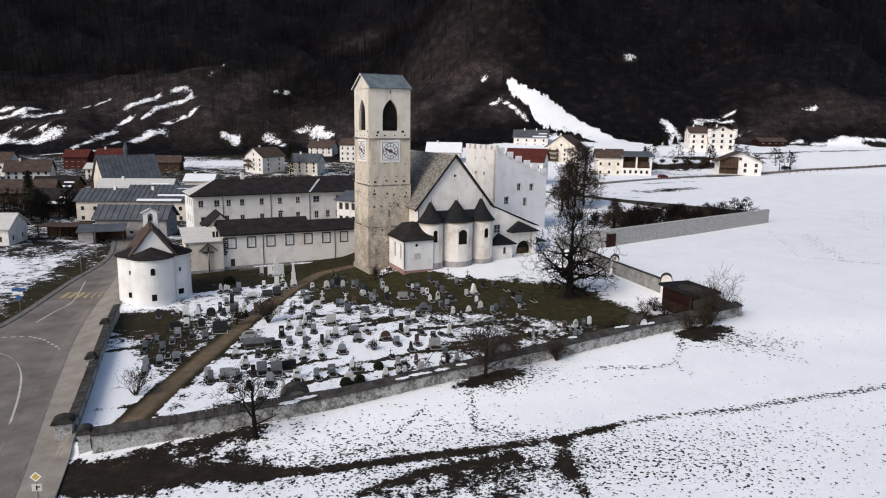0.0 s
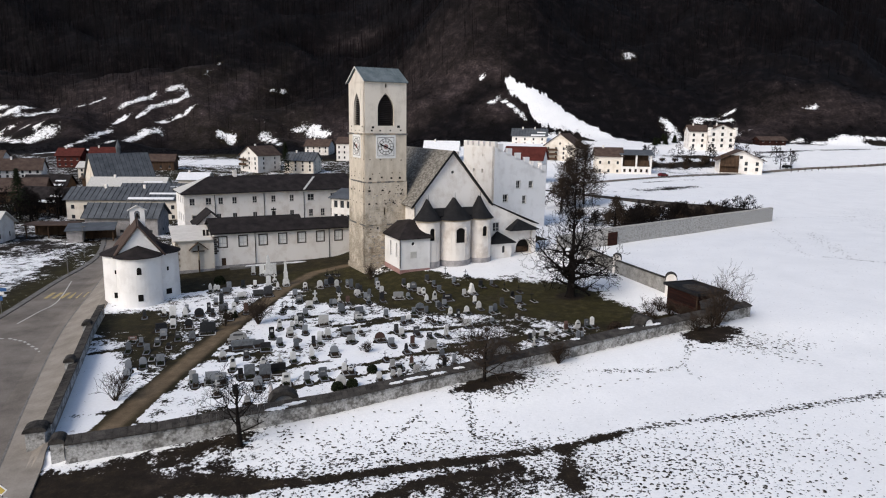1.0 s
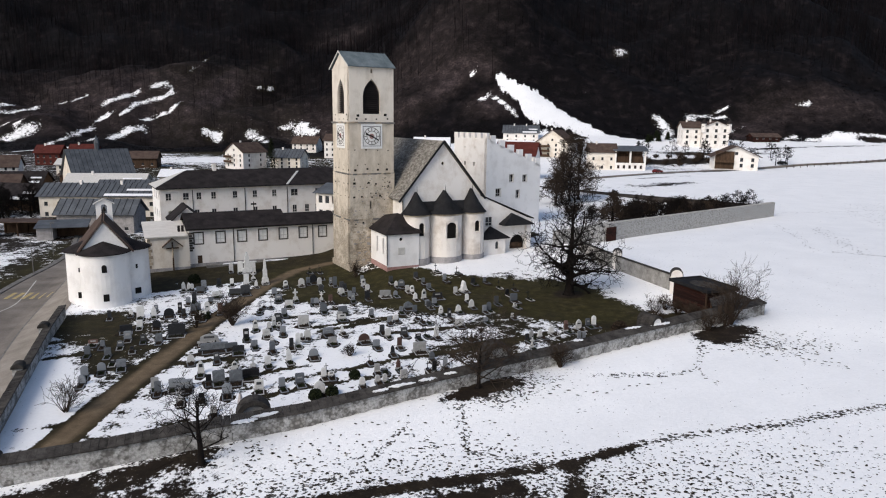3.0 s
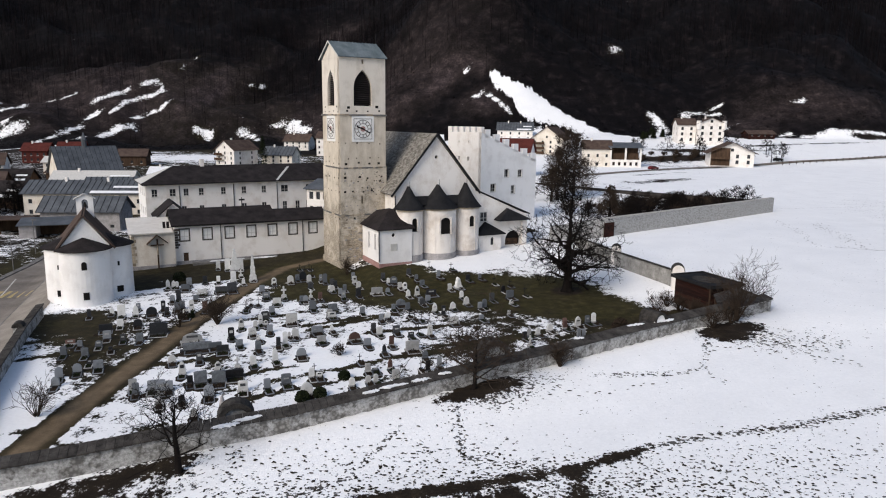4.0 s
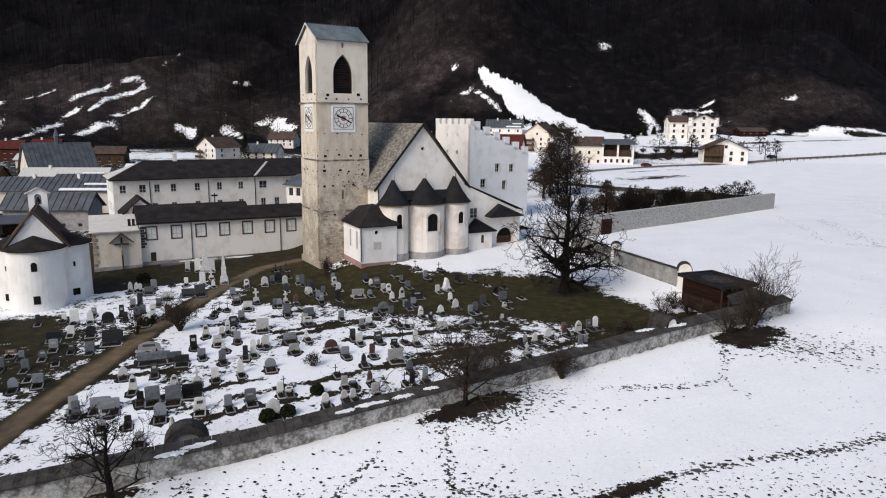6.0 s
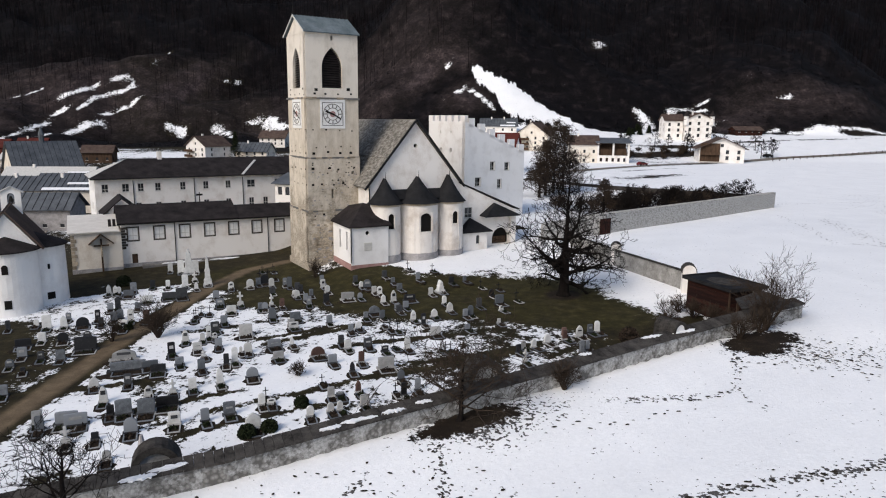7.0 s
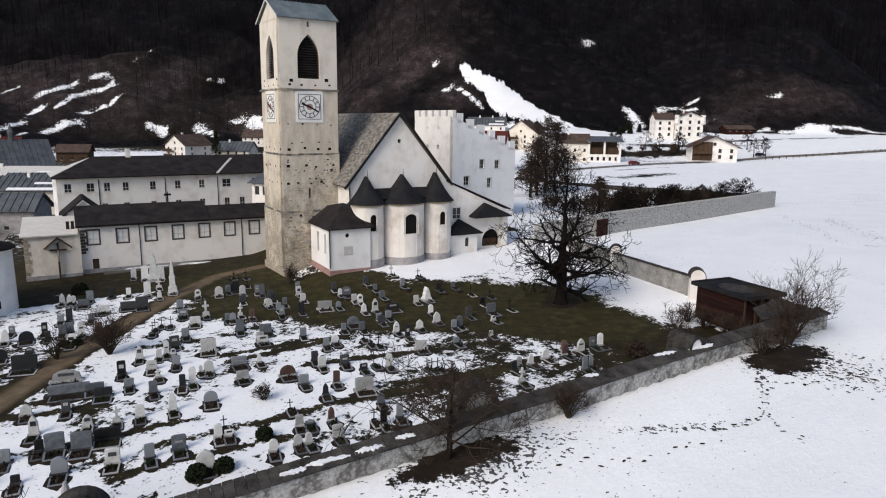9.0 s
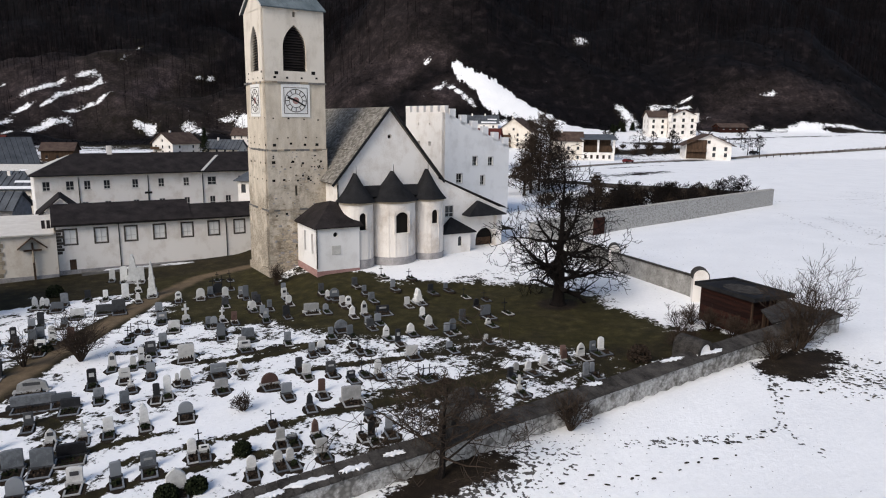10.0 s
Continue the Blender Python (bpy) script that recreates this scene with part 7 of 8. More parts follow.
GRAVES = [
    [("qW", -38.9, 94.1, 0.89, 1.57), ("pW", -37.3, 94.5, 0.7, 1.34), ("qG", -38.1, 97.1, 0.53, 0.88), ("rD", -35.3, 94.5, 1.28, 1.09), ("qD", -34.7, 96.7, 0.53, 1.25), ("qD", -33.6, 95.1, 0.51, 0.86), ("qW", -37.1, 89.8, 0.72, 1.02), ("rD", -34.9, 89.6, 1.01, 1.02), ("qD", -31.3, 86.8, 1.94, 1.41), ("rD", -33.1, 90.9, 0.73, 0.69), ("qD", -38.1, 88.3, 1.4, 0.89), ("qG", -36.5, 85.3, 0.84, 1.06), ("qD", -34.4, 84.6, 0.55, 0.84), ("qG", -32.4, 84.3, 0.77, 1.05), ("qG", -35.0, 100.5, 0.62, 0.92), ("qD", -34.3, 100.9, 0.62, 1.45), ("qG", -32.7, 96.2, 0.72, 1.12), ("qG", -32.3, 96.9, 0.66, 1.13), ("rW", -30.8, 96.0, 0.65, 1.49), ("qB", -29.0, 95.8, 0.65, 1.36), ("qW", -30.3, 92.9, 0.87, 1.19), ("qG", -32.0, 100.9, 0.62, 0.79), ("pW", -38.5, 108.0, 0.6, 1.29), ("pW", -37.7, 108.0, 0.6, 1.15), ("rW", -37.2, 107.9, 0.53, 1.0), ("qG", -35.7, 108.8, 0.76, 1.31), ("qG", -35.5, 106.7, 1.19, 0.85), ("qW", -32.1, 103.9, 1.29, 0.82), ("qD", -29.9, 105.2, 1.61, 0.83), ("qD", -28.3, 105.0, 1.31, 1.39), ("qW", -32.0, 110.6, 0.54, 1.04), ("qD", -34.1, 110.9, 0.62, 1.04), ("rW", -34.9, 119.6, 0.68, 1.47), ("mW", -31.9, 118.6, 1.52, 3.44), ("qW", -33.1, 118.7, 0.85, 1.94), ("qW", -30.9, 118.5, 0.84, 1.93), ("qW", -29.7, 110.4, 0.77, 1.77), ("mW", -27.0, 111.3, 1.02, 4.03), ("cW", -29.6, 113.9, 0.64, 1.23)],
    [("pL", -26.4, 83.9, 2.18, 1.04), ("qG", -24.9, 81.2, 2.92, 0.9), ("qG", -23.2, 81.7, 1.37, 0.7), ("qK", -22.4, 84.9, 0.66, 1.27), ("pW", -22.3, 88.5, 0.64, 1.34), ("rW", -20.7, 88.7, 0.47, 0.84), ("rW", -20.3, 89.5, 0.47, 1.36), ("rW", -19.6, 89.2, 0.47, 0.68), ("qD", -20.3, 91.7, 0.86, 1.05), ("qG", -20.1, 94.2, 0.7, 0.97), ("qG", -18.5, 86.6, 0.68, 0.97), ("qW", -20.3, 85.9, 0.84, 0.86), ("qG", -20.7, 82.1, 0.74, 0.81), ("cW", -19.1, 84.0, 0.44, 0.73), ("qG", -18.3, 80.7, 0.62, 1.08), ("qD", -16.4, 81.8, 0.47, 1.1), ("pW", -15.7, 77.4, 0.59, 1.49), ("iK", -23.8, 95.7, 0.52, 1.23), ("iK", -23.8, 98.2, 0.54, 0.89), ("iK", -22.8, 98.1, 0.53, 1.02), ("qG", -23.9, 104.3, 0.72, 1.1), ("qG", -22.5, 101.1, 0.97, 0.93), ("rW", -23.3, 108.9, 0.69, 1.02), ("cW", -20.1, 101.1, 0.69, 1.72), ("qW", -20.4, 98.3, 1.07, 0.89), ("rW", -21.0, 109.5, 0.92, 1.17), ("qG", -20.2, 110.6, 0.62, 1.03), ("rD", -19.5, 111.1, 1.09, 1.34), ("rW", -18.3, 109.8, 0.69, 1.17), ("qG", -15.8, 109.0, 0.61, 1.45), ("qD", -14.0, 106.6, 0.67, 0.99), ("rW", -14.0, 104.1, 0.72, 0.96)],
    [("qG", -12.3, 104.4, 0.51, 0.96), ("qG", -11.9, 100.3, 0.55, 1.18), ("qW", -11.4, 108.5, 0.61, 1.15), ("rW", -10.5, 106.0, 0.66, 0.98), ("qD", -10.0, 101.3, 0.7, 1.19), ("qL", -7.6, 102.5, 1.55, 0.94), ("rW", -6.3, 106.4, 0.44, 0.84), ("rG", -5.5, 106.0, 1.03, 1.12), ("rW", -3.8, 103.6, 0.64, 1.09), ("pW", -3.2, 100.6, 0.62, 1.05), ("pW", -2.0, 101.0, 0.69, 1.45), ("qD", -0.1, 101.3, 1.39, 0.79), ("qG", -17.3, 99.1, 0.54, 0.9), ("rG", -16.8, 99.2, 0.68, 0.9), ("cW", -16.4, 100.8, 0.48, 1.32), ("qG", -15.1, 95.3, 0.77, 1.1), ("qG", -12.5, 94.7, 1.15, 0.97), ("qW", -12.2, 92.0, 0.98, 0.7), ("qL", -16.7, 90.0, 1.32, 1.25), ("qG", -8.6, 93.2, 0.63, 0.95), ("qG", -6.0, 90.1, 0.54, 0.91), ("rW", -5.3, 91.1, 0.73, 0.81), ("pW", 0.4, 93.5, 0.63, 1.19), ("qD", 1.5, 91.9, 0.49, 1.28), ("qG", -0.5, 98.1, 0.67, 0.89), ("qG", -1.5, 97.8, 0.53, 0.76), ("pG", -4.0, 96.3, 1.3, 0.99), ("iK", -2.0, 90.4, 0.54, 1.26), ("iK", -1.2, 90.0, 0.54, 1.14), ("iK", -2.7, 91.9, 0.49, 0.94), ("iK", -1.4, 85.1, 0.5, 1.16)],
    [("qG", -13.0, 86.1, 1.24, 0.86), ("pW", -11.4, 86.6, 0.4, 0.87), ("rW", -15.2, 84.8, 0.77, 1.05), ("rW", -15.9, 84.9, 0.28, 0.63), ("rW", -15.8, 82.4, 0.53, 1.52), ("qL", -12.0, 83.1, 0.97, 0.72), ("qD", -6.6, 86.5, 0.57, 0.97), ("qW", -5.8, 85.1, 0.67, 0.95), ("qD", -3.9, 85.4, 0.78, 0.96), ("qD", -2.2, 84.0, 0.65, 0.62), ("rW", -0.1, 84.6, 0.55, 1.26), ("qB", -4.2, 81.4, 0.52, 1.1), ("qL", -1.9, 79.9, 1.43, 1.07), ("rB", -8.4, 83.4, 1.3, 0.93), ("qG", -6.8, 81.4, 0.78, 0.9), ("rG", -13.3, 78.6, 1.0, 0.95), ("pD", -4.8, 79.2, 0.45, 0.96), ("iK", -7.1, 76.8, 0.43, 0.83), ("iK", -11.2, 74.3, 0.42, 0.88), ("rW", -11.2, 72.9, 0.54, 1.03), ("qW", -10.5, 73.0, 0.63, 0.51), ("qG", -13.3, 71.4, 0.87, 1.08), ("pW", -10.9, 68.9, 1.16, 1.26), ("qL", -6.0, 74.1, 0.55, 0.88), ("qG", -5.3, 74.2, 0.64, 0.35), ("pB", -3.9, 74.8, 0.47, 1.06), ("rW", -7.1, 70.6, 0.56, 0.9), ("rW", -5.7, 71.4, 0.52, 0.75), ("rW", -5.0, 71.5, 0.44, 0.83), ("qL", -3.2, 72.3, 0.71, 0.93)],
    [("rG", -0.5, 77.1, 0.58, 0.92), ("qK", -0.2, 73.9, 0.46, 1.13), ("qG", 0.9, 74.8, 0.47, 1.06), ("iK", -0.9, 74.5, 0.37, 0.88), ("pW", -26.2, 77.5, 0.78, 0.93), ("pW", -24.0, 74.4, 0.65, 1.41), ("qK", -22.4, 72.0, 0.53, 0.84), ("qG", -21.4, 72.0, 1.15, 1.26), ("qG", -19.7, 72.0, 1.24, 1.26), ("qK", -18.6, 73.3, 1.63, 0.86), ("qW", -16.9, 70.0, 0.85, 1.05), ("pW", -20.8, 75.2, 0.66, 0.98), ("cW", -19.1, 75.9, 0.48, 1.18), ("qW", -17.7, 76.5, 0.63, 1.01), ("qG", -14.8, 70.4, 0.6, 1.06), ("qG", -26.5, 69.8, 0.59, 1.13), ("qG", -24.2, 70.4, 1.54, 0.98), ("cL", -23.5, 67.6, 0.65, 1.31), ("rG", -19.6, 68.9, 0.91, 1.19), ("rL", -19.6, 65.1, 0.54, 0.73), ("qD", -21.7, 68.0, 0.49, 0.62), ("qD", -22.0, 80.5, 1.24, 0.79), ("qD", -23.6, 78.0, 0.59, 0.94)],
    [("qW", 2.5, 103.6, 0.57, 0.95), ("mW", 3.7, 104.5, 1.01, 1.58), ("rW", 4.0, 99.5, 0.54, 1.03), ("pW", 4.5, 96.4, 0.78, 1.12), ("pW", 2.7, 94.5, 0.76, 0.97), ("qL", 2.7, 88.5, 1.05, 0.89), ("qG", 6.1, 94.2, 0.57, 0.96), ("rG", 6.7, 94.7, 0.64, 1.21), ("qD", 7.9, 97.8, 0.66, 1.14), ("qG", 10.4, 98.9, 1.08, 1.15), ("rK", 9.8, 102.2, 0.63, 0.94), ("rW", 10.3, 96.2, 0.52, 0.62), ("iK", 12.5, 100.0, 0.61, 1.43), ("iK", 11.0, 105.2, 0.58, 0.97), ("qL", 9.5, 91.6, 0.37, 0.58), ("qG", 6.0, 89.7, 0.59, 0.68), ("iK", 3.1, 83.9, 0.49, 0.93), ("iK", 3.5, 83.5, 0.49, 1.03), ("iK", 4.0, 83.8, 0.49, 0.93), ("rW", 11.9, 84.0, 0.54, 0.83), ("rW", 13.4, 85.1, 0.72, 0.95), ("qB", 15.3, 85.9, 0.5, 0.96), ("pW", 16.9, 86.7, 0.79, 1.19), ("qG", 18.2, 87.6, 0.58, 0.99), ("rW", 19.0, 87.9, 0.58, 1.21), ("qG", 16.1, 82.2, 0.48, 1.21), ("qG", 16.8, 82.9, 0.37, 0.92), ("cW", 10.5, 80.2, 0.46, 1.27)],
]
GRAVES.append([("iK", -20.6, 113.0, 0.7, 1.6), ("iK", -19.6, 113.3, 0.7, 1.7), ("iK", -18.6, 113.6, 0.7, 1.6)])
GRAVES.append([("qG", -4.8, 94.6, 0.49, 0.81), ("qG", -3.0, 94.4, 0.6, 1.02), ("iK", 2.8, 112.4, 0.59, 1.02), ("iK", -0.5, 112.8, 0.46, 1.26), ("qD", -3.5, 109.4, 0.65, 0.95), ("qG", -2.3, 107.4, 0.49, 0.81), ("qD", -7.2, 108.2, 0.6, 1.02), ("qG", -1.4, 105.2, 0.71, 0.88), ("qG", 0.9, 108.8, 0.55, 1.09), ("qD", 5.2, 107.9, 0.65, 0.95), ("qG", 7.0, 108.8, 0.49, 0.81), ("iK", 8.9, 106.5, 0.5, 1.18), ("qD", -1.2, 96.6, 0.71, 0.88), ("qG", -11.9, 111.0, 0.55, 1.09), ("qD", -14.6, 107.9, 0.65, 0.95), ("iK", -21.4, 118.1, 0.41, 0.94), ("iK", -19.8, 117.9, 0.5, 1.18), ("qD", -17.4, 106.1, 0.71, 0.88), ("qB", -15.0, 100.0, 0.55, 1.09), ("qG", -15.5, 96.7, 0.65, 0.95), ("qD", 10.3, 82.8, 0.49, 0.81)])
GRAVES.append([("qD", -42.9, 94.0, 0.45, 1.1), ("rG", -36.2, 82.8, 0.7, 0.8), ("qG", -38.3, 82.9, 0.5, 0.8), ("qG", -36.2, 79.9, 0.7, 1.0), ("qG", -38.6, 80.2, 0.6, 1.1), ("rG", -35.7, 74.0, 0.7, 1.2), ("rG", -34.9, 72.0, 0.7, 1.0), ("rG", -34.6, 75.3, 0.8, 1.0), ("qG", -33.0, 76.2, 0.9, 1.0), ("qB", -39.8, 83.8, 1.0, 0.6), ("qL", -27.2, 70.8, 0.7, 1.1), ("qG", -25.0, 70.7, 1.5, 1.0), ("qD", -34.3, 81.5, 0.4, 0.5)])
GRAVES.append([("qD", -34.6, 77.7, 0.5, 0.4), ("rW", -40.6, 95.2, 0.5, 0.8), ("iK", -24.0, 97.0, 0.6, 1.1), ("pW", -27.9, 109.3, 0.5, 1.0), ("qG", -16.6, 110.0, 0.5, 1.1), ("qG", -12.6, 102.2, 0.55, 1.0), ("rW", -14.5, 105.1, 0.5, 0.7), ("rG", -6.1, 102.5, 0.6, 0.8), ("qL", -4.5, 104.2, 0.6, 0.9), ("rL", 10.9, 83.8, 0.45, 0.8), ("qB", 15.4, 86.8, 0.5, 1.0), ("qL", -12.6, 92.8, 0.7, 0.8)])
rng = random.Random(11)
for row in GRAVES:
    for kind, x, y, w, h in row:
        grave(kind[0], kind[1], x, y, w, h, rng)


# ---- trees and shrubs ----
M["bark"] = mottled("dark_bark", (0.0035, 0.0028, 0.0026), (0.013, 0.010, 0.0085), 1.5, 10, 0.95, stretch=(1, 1, 0.3), relief=0.8)


def limb(bm, start, d, length, r, depth, rng, spread, droop=0.0, sides=5, kids=(3, 4), shrink=0.62, thin=0.014):
    """A crooked limb with side limbs, down to twigs."""
    pts, rad = [Vector(start)], [r]
    n = 4 if depth > 1 else 3
    cur, dd = Vector(start), Vector(d).normalized()
    for k in range(n):
        dd = (dd + Vector((rng.gauss(0, 0.16), rng.gauss(0, 0.16), rng.gauss(0, 0.12) + 0.05 - droop))).normalized()
        cur = cur + dd * (length / n)
        pts.append(cur.copy())
        rad.append(max(r * (1 - 0.7 * (k + 1) / n), thin))
    tube(pts, rad, sides if depth > 1 else 3, bm)
    if depth <= 0:
        return
    for k in range(rng.randint(*kids)):
        s = rng.uniform(0.35, 1.0)
        i = min(int(s * n), n - 1)
        p = pts[i].lerp(pts[i + 1], s * n - i)
        a = dd.orthogonal().normalized()
        a.rotate(Matrix.Rotation(rng.uniform(0, 6.283), 3, dd))
        limb(bm, p, (dd * (1 - spread) + a * spread).normalized(), length * shrink * rng.uniform(0.75, 1.15), max(rad[i] * 0.58, thin), depth - 1, rng, spread, droop, sides, kids, shrink, thin)


def bare_tree(x, y, h, trunk_r, label, seed, first=0.2, count=26, reach=0.42, depth=3, name="tree", cat="tree", lean=(0, 0), group="", kids=(3, 4), droop=0.02, up=0.55, thin=0.018, taper=0.75, broad=False, mat="bark"):
    """A leafless tree: tapered trunk with limbs that divide into twigs."""
    rng = random.Random(seed)
    root = thing(name, turned(0, x, y, gz(x, y) - 0.1), label, cat, group)
    pts = [(lean[0] * s + rng.gauss(0, 0.05), lean[1] * s + rng.gauss(0, 0.05), h * s) for s in (0, 0.03, 0.12, 0.3, 0.5, 0.7, 0.86, 1)]
    part("trunk", tube(pts, [trunk_r * k for k in (1.7, 1.2, 1.0, 0.85, 0.65, 0.42, 0.22, 0.05)], 9), M["bark"], root)
    bm = bmesh.new()
    for k in range(count):
        s = first + (0.97 - first) * (k + rng.random()) / count
        a = k * 2.4 + rng.uniform(-0.5, 0.5)
        rise = 0.15 + up * s
        length = h * reach * (1.05 - taper * s) * rng.uniform(0.75, 1.2)
        if broad:
            length = h * reach * (0.92 if s < 0.42 else 0.62 * (1.25 - s)) * rng.uniform(0.55, 1.2)
            rise = rng.uniform(-0.05, 0.5) + 0.4 * s
        limb(bm, (lean[0] * s, lean[1] * s, h * s), (math.cos(a), math.sin(a), rise), length, trunk_r * (0.48 - 0.36 * s), depth, rng, 0.62, droop, 5, kids, 0.62, thin)
    part("crown", bm, M[mat], root)
    return root


def old_tree(x, y, h, label, seed):
    """An old lime tree: heavy crooked limbs spreading low on the trunk, a slim brushy top."""
    rng = random.Random(seed)
    root = thing("tree", turned(0, x, y, gz(x, y) - 0.1), label, "tree")
    heights = (0, 0.03, 0.1, 0.22, 0.36, 0.5, 0.66, 0.82, 1)
    sway = (0, 0, 0.02, 0.05, -0.04, 0.08, 0.02, 0.14, 0.0)
    pts = [(o, -0.6 * o, h * s) for s, o in zip(heights, sway)]
    part("trunk", tube(pts, (1.05, 0.72, 0.58, 0.52, 0.40, 0.27, 0.17, 0.09, 0.02), 10), M["bark"], root)
    bm = bmesh.new()

    def bough(p, d, length, r, steps, rise, depth):
        """One crooked bough: it dips, bends upward and sheds side boughs and twigs."""
        line, rad, cur, d = [Vector(p)], [r * 1.25], Vector(p), Vector(d).normalized()
        for i in range(steps):
            d = (d + Vector((rng.gauss(0, 0.24), rng.gauss(0, 0.24), rise + rng.gauss(0, 0.2)))).normalized()
            cur = cur + d * length / steps
            line.append(cur.copy())
            rad.append(max(r * (1 - 0.8 * (i + 1) / steps), 0.035))
            if i == 0:
                continue
            side = d.orthogonal().normalized()
            side.rotate(Matrix.Rotation(rng.uniform(0, 6.283), 3, d))
            if depth and i < steps - 1:
                bough(cur, d * 0.55 + side * 0.75, length * rng.uniform(0.3, 0.5), rad[-1] * 0.62, 4, 0.06, depth - 1)
            else:
                limb(bm, cur, d * 0.5 + side * 0.7 + Vector((0, 0, 0.15)), rng.uniform(0.9, 1.7), max(rad[-1] * 0.55, 0.034), 2, rng, 0.55, 0.0, 4, (2, 3), 0.62, 0.023)
        tube(line, rad, 5, bm)

    for k in range(25):
        s = 0.10 + 0.36 * (k + rng.random()) / 25
        a = k * 2.4 + rng.uniform(-0.4, 0.4)
        bough((0, 0, h * s), (math.cos(a), math.sin(a), rng.uniform(-0.3, 0.3)), rng.uniform(4.8, 7.2) * (1.12 - 0.5 * s), rng.uniform(0.2, 0.31) * (1.2 - s), 7, 0.05, 1)
    for k in range(13):
        s = 0.44 + 0.5 * (k + rng.random()) / 13
        a = k * 2.4 + rng.uniform(-0.5, 0.5)
        bough((0.05, 0, h * s), (math.cos(a), math.sin(a), rng.uniform(0.5, 1.4)), rng.uniform(2.8, 4.6) * (1.3 - s), 0.17 * (1.25 - s), 5, 0.1, 1)
    part("crown", bm, M["bark"], root)


def shrub(x, y, h, spread, label, seed, stems=14, depth=2, name="shrub", thin=0.014, lean=(0, 0)):
    rng = random.Random(seed)
    root = thing(name, turned(0, x, y, gz(x, y) - 0.05), label, "shrub", "bare shrubs")
    bm = bmesh.new()
    for k in range(stems):
        a = rng.uniform(0, 6.283)
        out = rng.uniform(0.1, spread)
        limb(bm, (0.1 * math.cos(a), 0.1 * math.sin(a), 0), (out * math.cos(a) + lean[0], out * math.sin(a) + lean[1], 1), h * rng.uniform(0.55, 0.9), 0.03 + 0.006 * h, depth, rng, 0.45, 0.0, 4, (3, 5), 0.55, thin)
    part("crown", bm, M["twig"], root)


def evergreen_bush(x, y, r, label, seed, mat="evergreen"):
    rng = random.Random(seed)
    root = thing("bush", turned(0, x, y, gz(x, y)), label, "bush", "clipped bushes")
    bm = bmesh.new()
    for _ in range(900):
        p = Vector((rng.gauss(0, 1), rng.gauss(0, 1), rng.gauss(0, 1))).normalized() * r * rng.uniform(0.8, 1.04)
        p.z = abs(p.z) * 0.95 if p.z < -0.4 * r else p.z + 0.4 * r
        s = rng.uniform(0.05, 0.12)
        ax = Vector((rng.gauss(0, 1), rng.gauss(0, 1), rng.gauss(0, 1))).normalized()
        b = ax.orthogonal().normalized() * s
        c = ax.cross(b) 
        bm.faces.new([bm.verts.new(p + q) for q in (b, c, -b, -c)])
    part("foliage", bm, M[mat], root)


old_tree(18.6, 102.0, 16.2, "tall dark bare tree on the churchyard lawn", 5)
bare_tree(-17.6, 56.2, 5.6, 0.24, "small bare tree before the churchyard wall", 8, 0.24, 13, 0.68, 3, kids=(3, 4), up=1.1, droop=-0.03, thin=0.013)
bare_tree(3.8, 66.5, 5.0, 0.18, "bare brown tree with a wide low crown at the wall foot", 12, 0.16, 28, 1.0, 3, lean=(0.3, 0.4), kids=(3, 4), mat="twig", broad=True, thin=0.016, up=0.9)
shrub(32.7, 81.2, 5.9, 0.30, "large leafless bush rising at the wall corner", 21, 15, 3, thin=0.011, lean=(0.08, 0.0))
shrub(31.9, 80.7, 2.6, 0.9, "tangled brown shrub at the wall foot", 22, 26, 2)
shrub(29.4, 79.4, 2.2, 0.9, "tangled brown shrub at the wall foot", 23, 22, 2)
shrub(11.9, 70.7, 2.2, 0.6, "brown shrub leaning on the wall", 24, 24, 2)
shrub(27.4, 91.0, 2.6, 0.6, "bare brown bush before the shed", 25, 10, 2)
shrub(25.6, 87.4, 1.7, 0.8, "low brown bush beside the wall", 26, 18, 2)
shrub(31.4, 89.2, 2.0, 0.9, "brown bush before the shed", 27, 24, 2)
shrub(30.4, 91.6, 1.9, 0.9, "brown bush against the shed", 51, 26, 2)
shrub(29.6, 93.6, 1.7, 0.9, "brown bush against the shed", 52, 24, 2)
shrub(32.2, 87.2, 1.9, 0.9, "brown bush against the shed", 53, 26, 2)
shrub(27.0, 88.6, 1.6, 0.9, "low brown bush before the shed", 54, 20, 2)
shrub(-33.0, 65.7, 2.9, 0.75, "leafless shrub in the snow", 28, 16, 2)
shrub(-29.9, 89.3, 2.5, 0.5, "bare twiggy shrub beside the path", 29, 16, 2)
shrub(-25.6, 90.1, 3.4, 0.4, "upright brown shrub beside the path", 30, 40, 2)
shrub(-13.2, 113.9, 2.3, 0.35, "brown shrub at the tower foot", 31, 20, 2)
shrub(-9.4, 78.8, 1.2, 0.9, "low reddish shrub on a grave", 32, 20, 2)
shrub(8.4, 70.9, 1.9, 0.9, "brown shrub along the wall", 33, 20, 2)
shrub(1.2, 69.2, 1.8, 0.9, "brown shrub along the wall", 34, 18, 2)
shrub(-2.0, 67.6, 1.3, 0.9, "brown shrub along the wall", 35, 14, 2)
evergreen_bush(-11.1, 67.8, 0.62, "round black-green clipped bush", 41)
evergreen_bush(-9.7, 68.6, 0.58, "round black-green clipped bush", 42)
evergreen_bush(-38.5, 112.4, 0.95, "round dark evergreen bush", 43)
evergreen_bush(-30.8, 92.8, 0.5, "small dark clipped bush", 44)
evergreen_bush(-29.9, 93.1, 0.5, "small dark clipped bush", 45)
evergreen_bush(-8.1, 72.6, 0.55, "loose green evergreen shrub", 46)
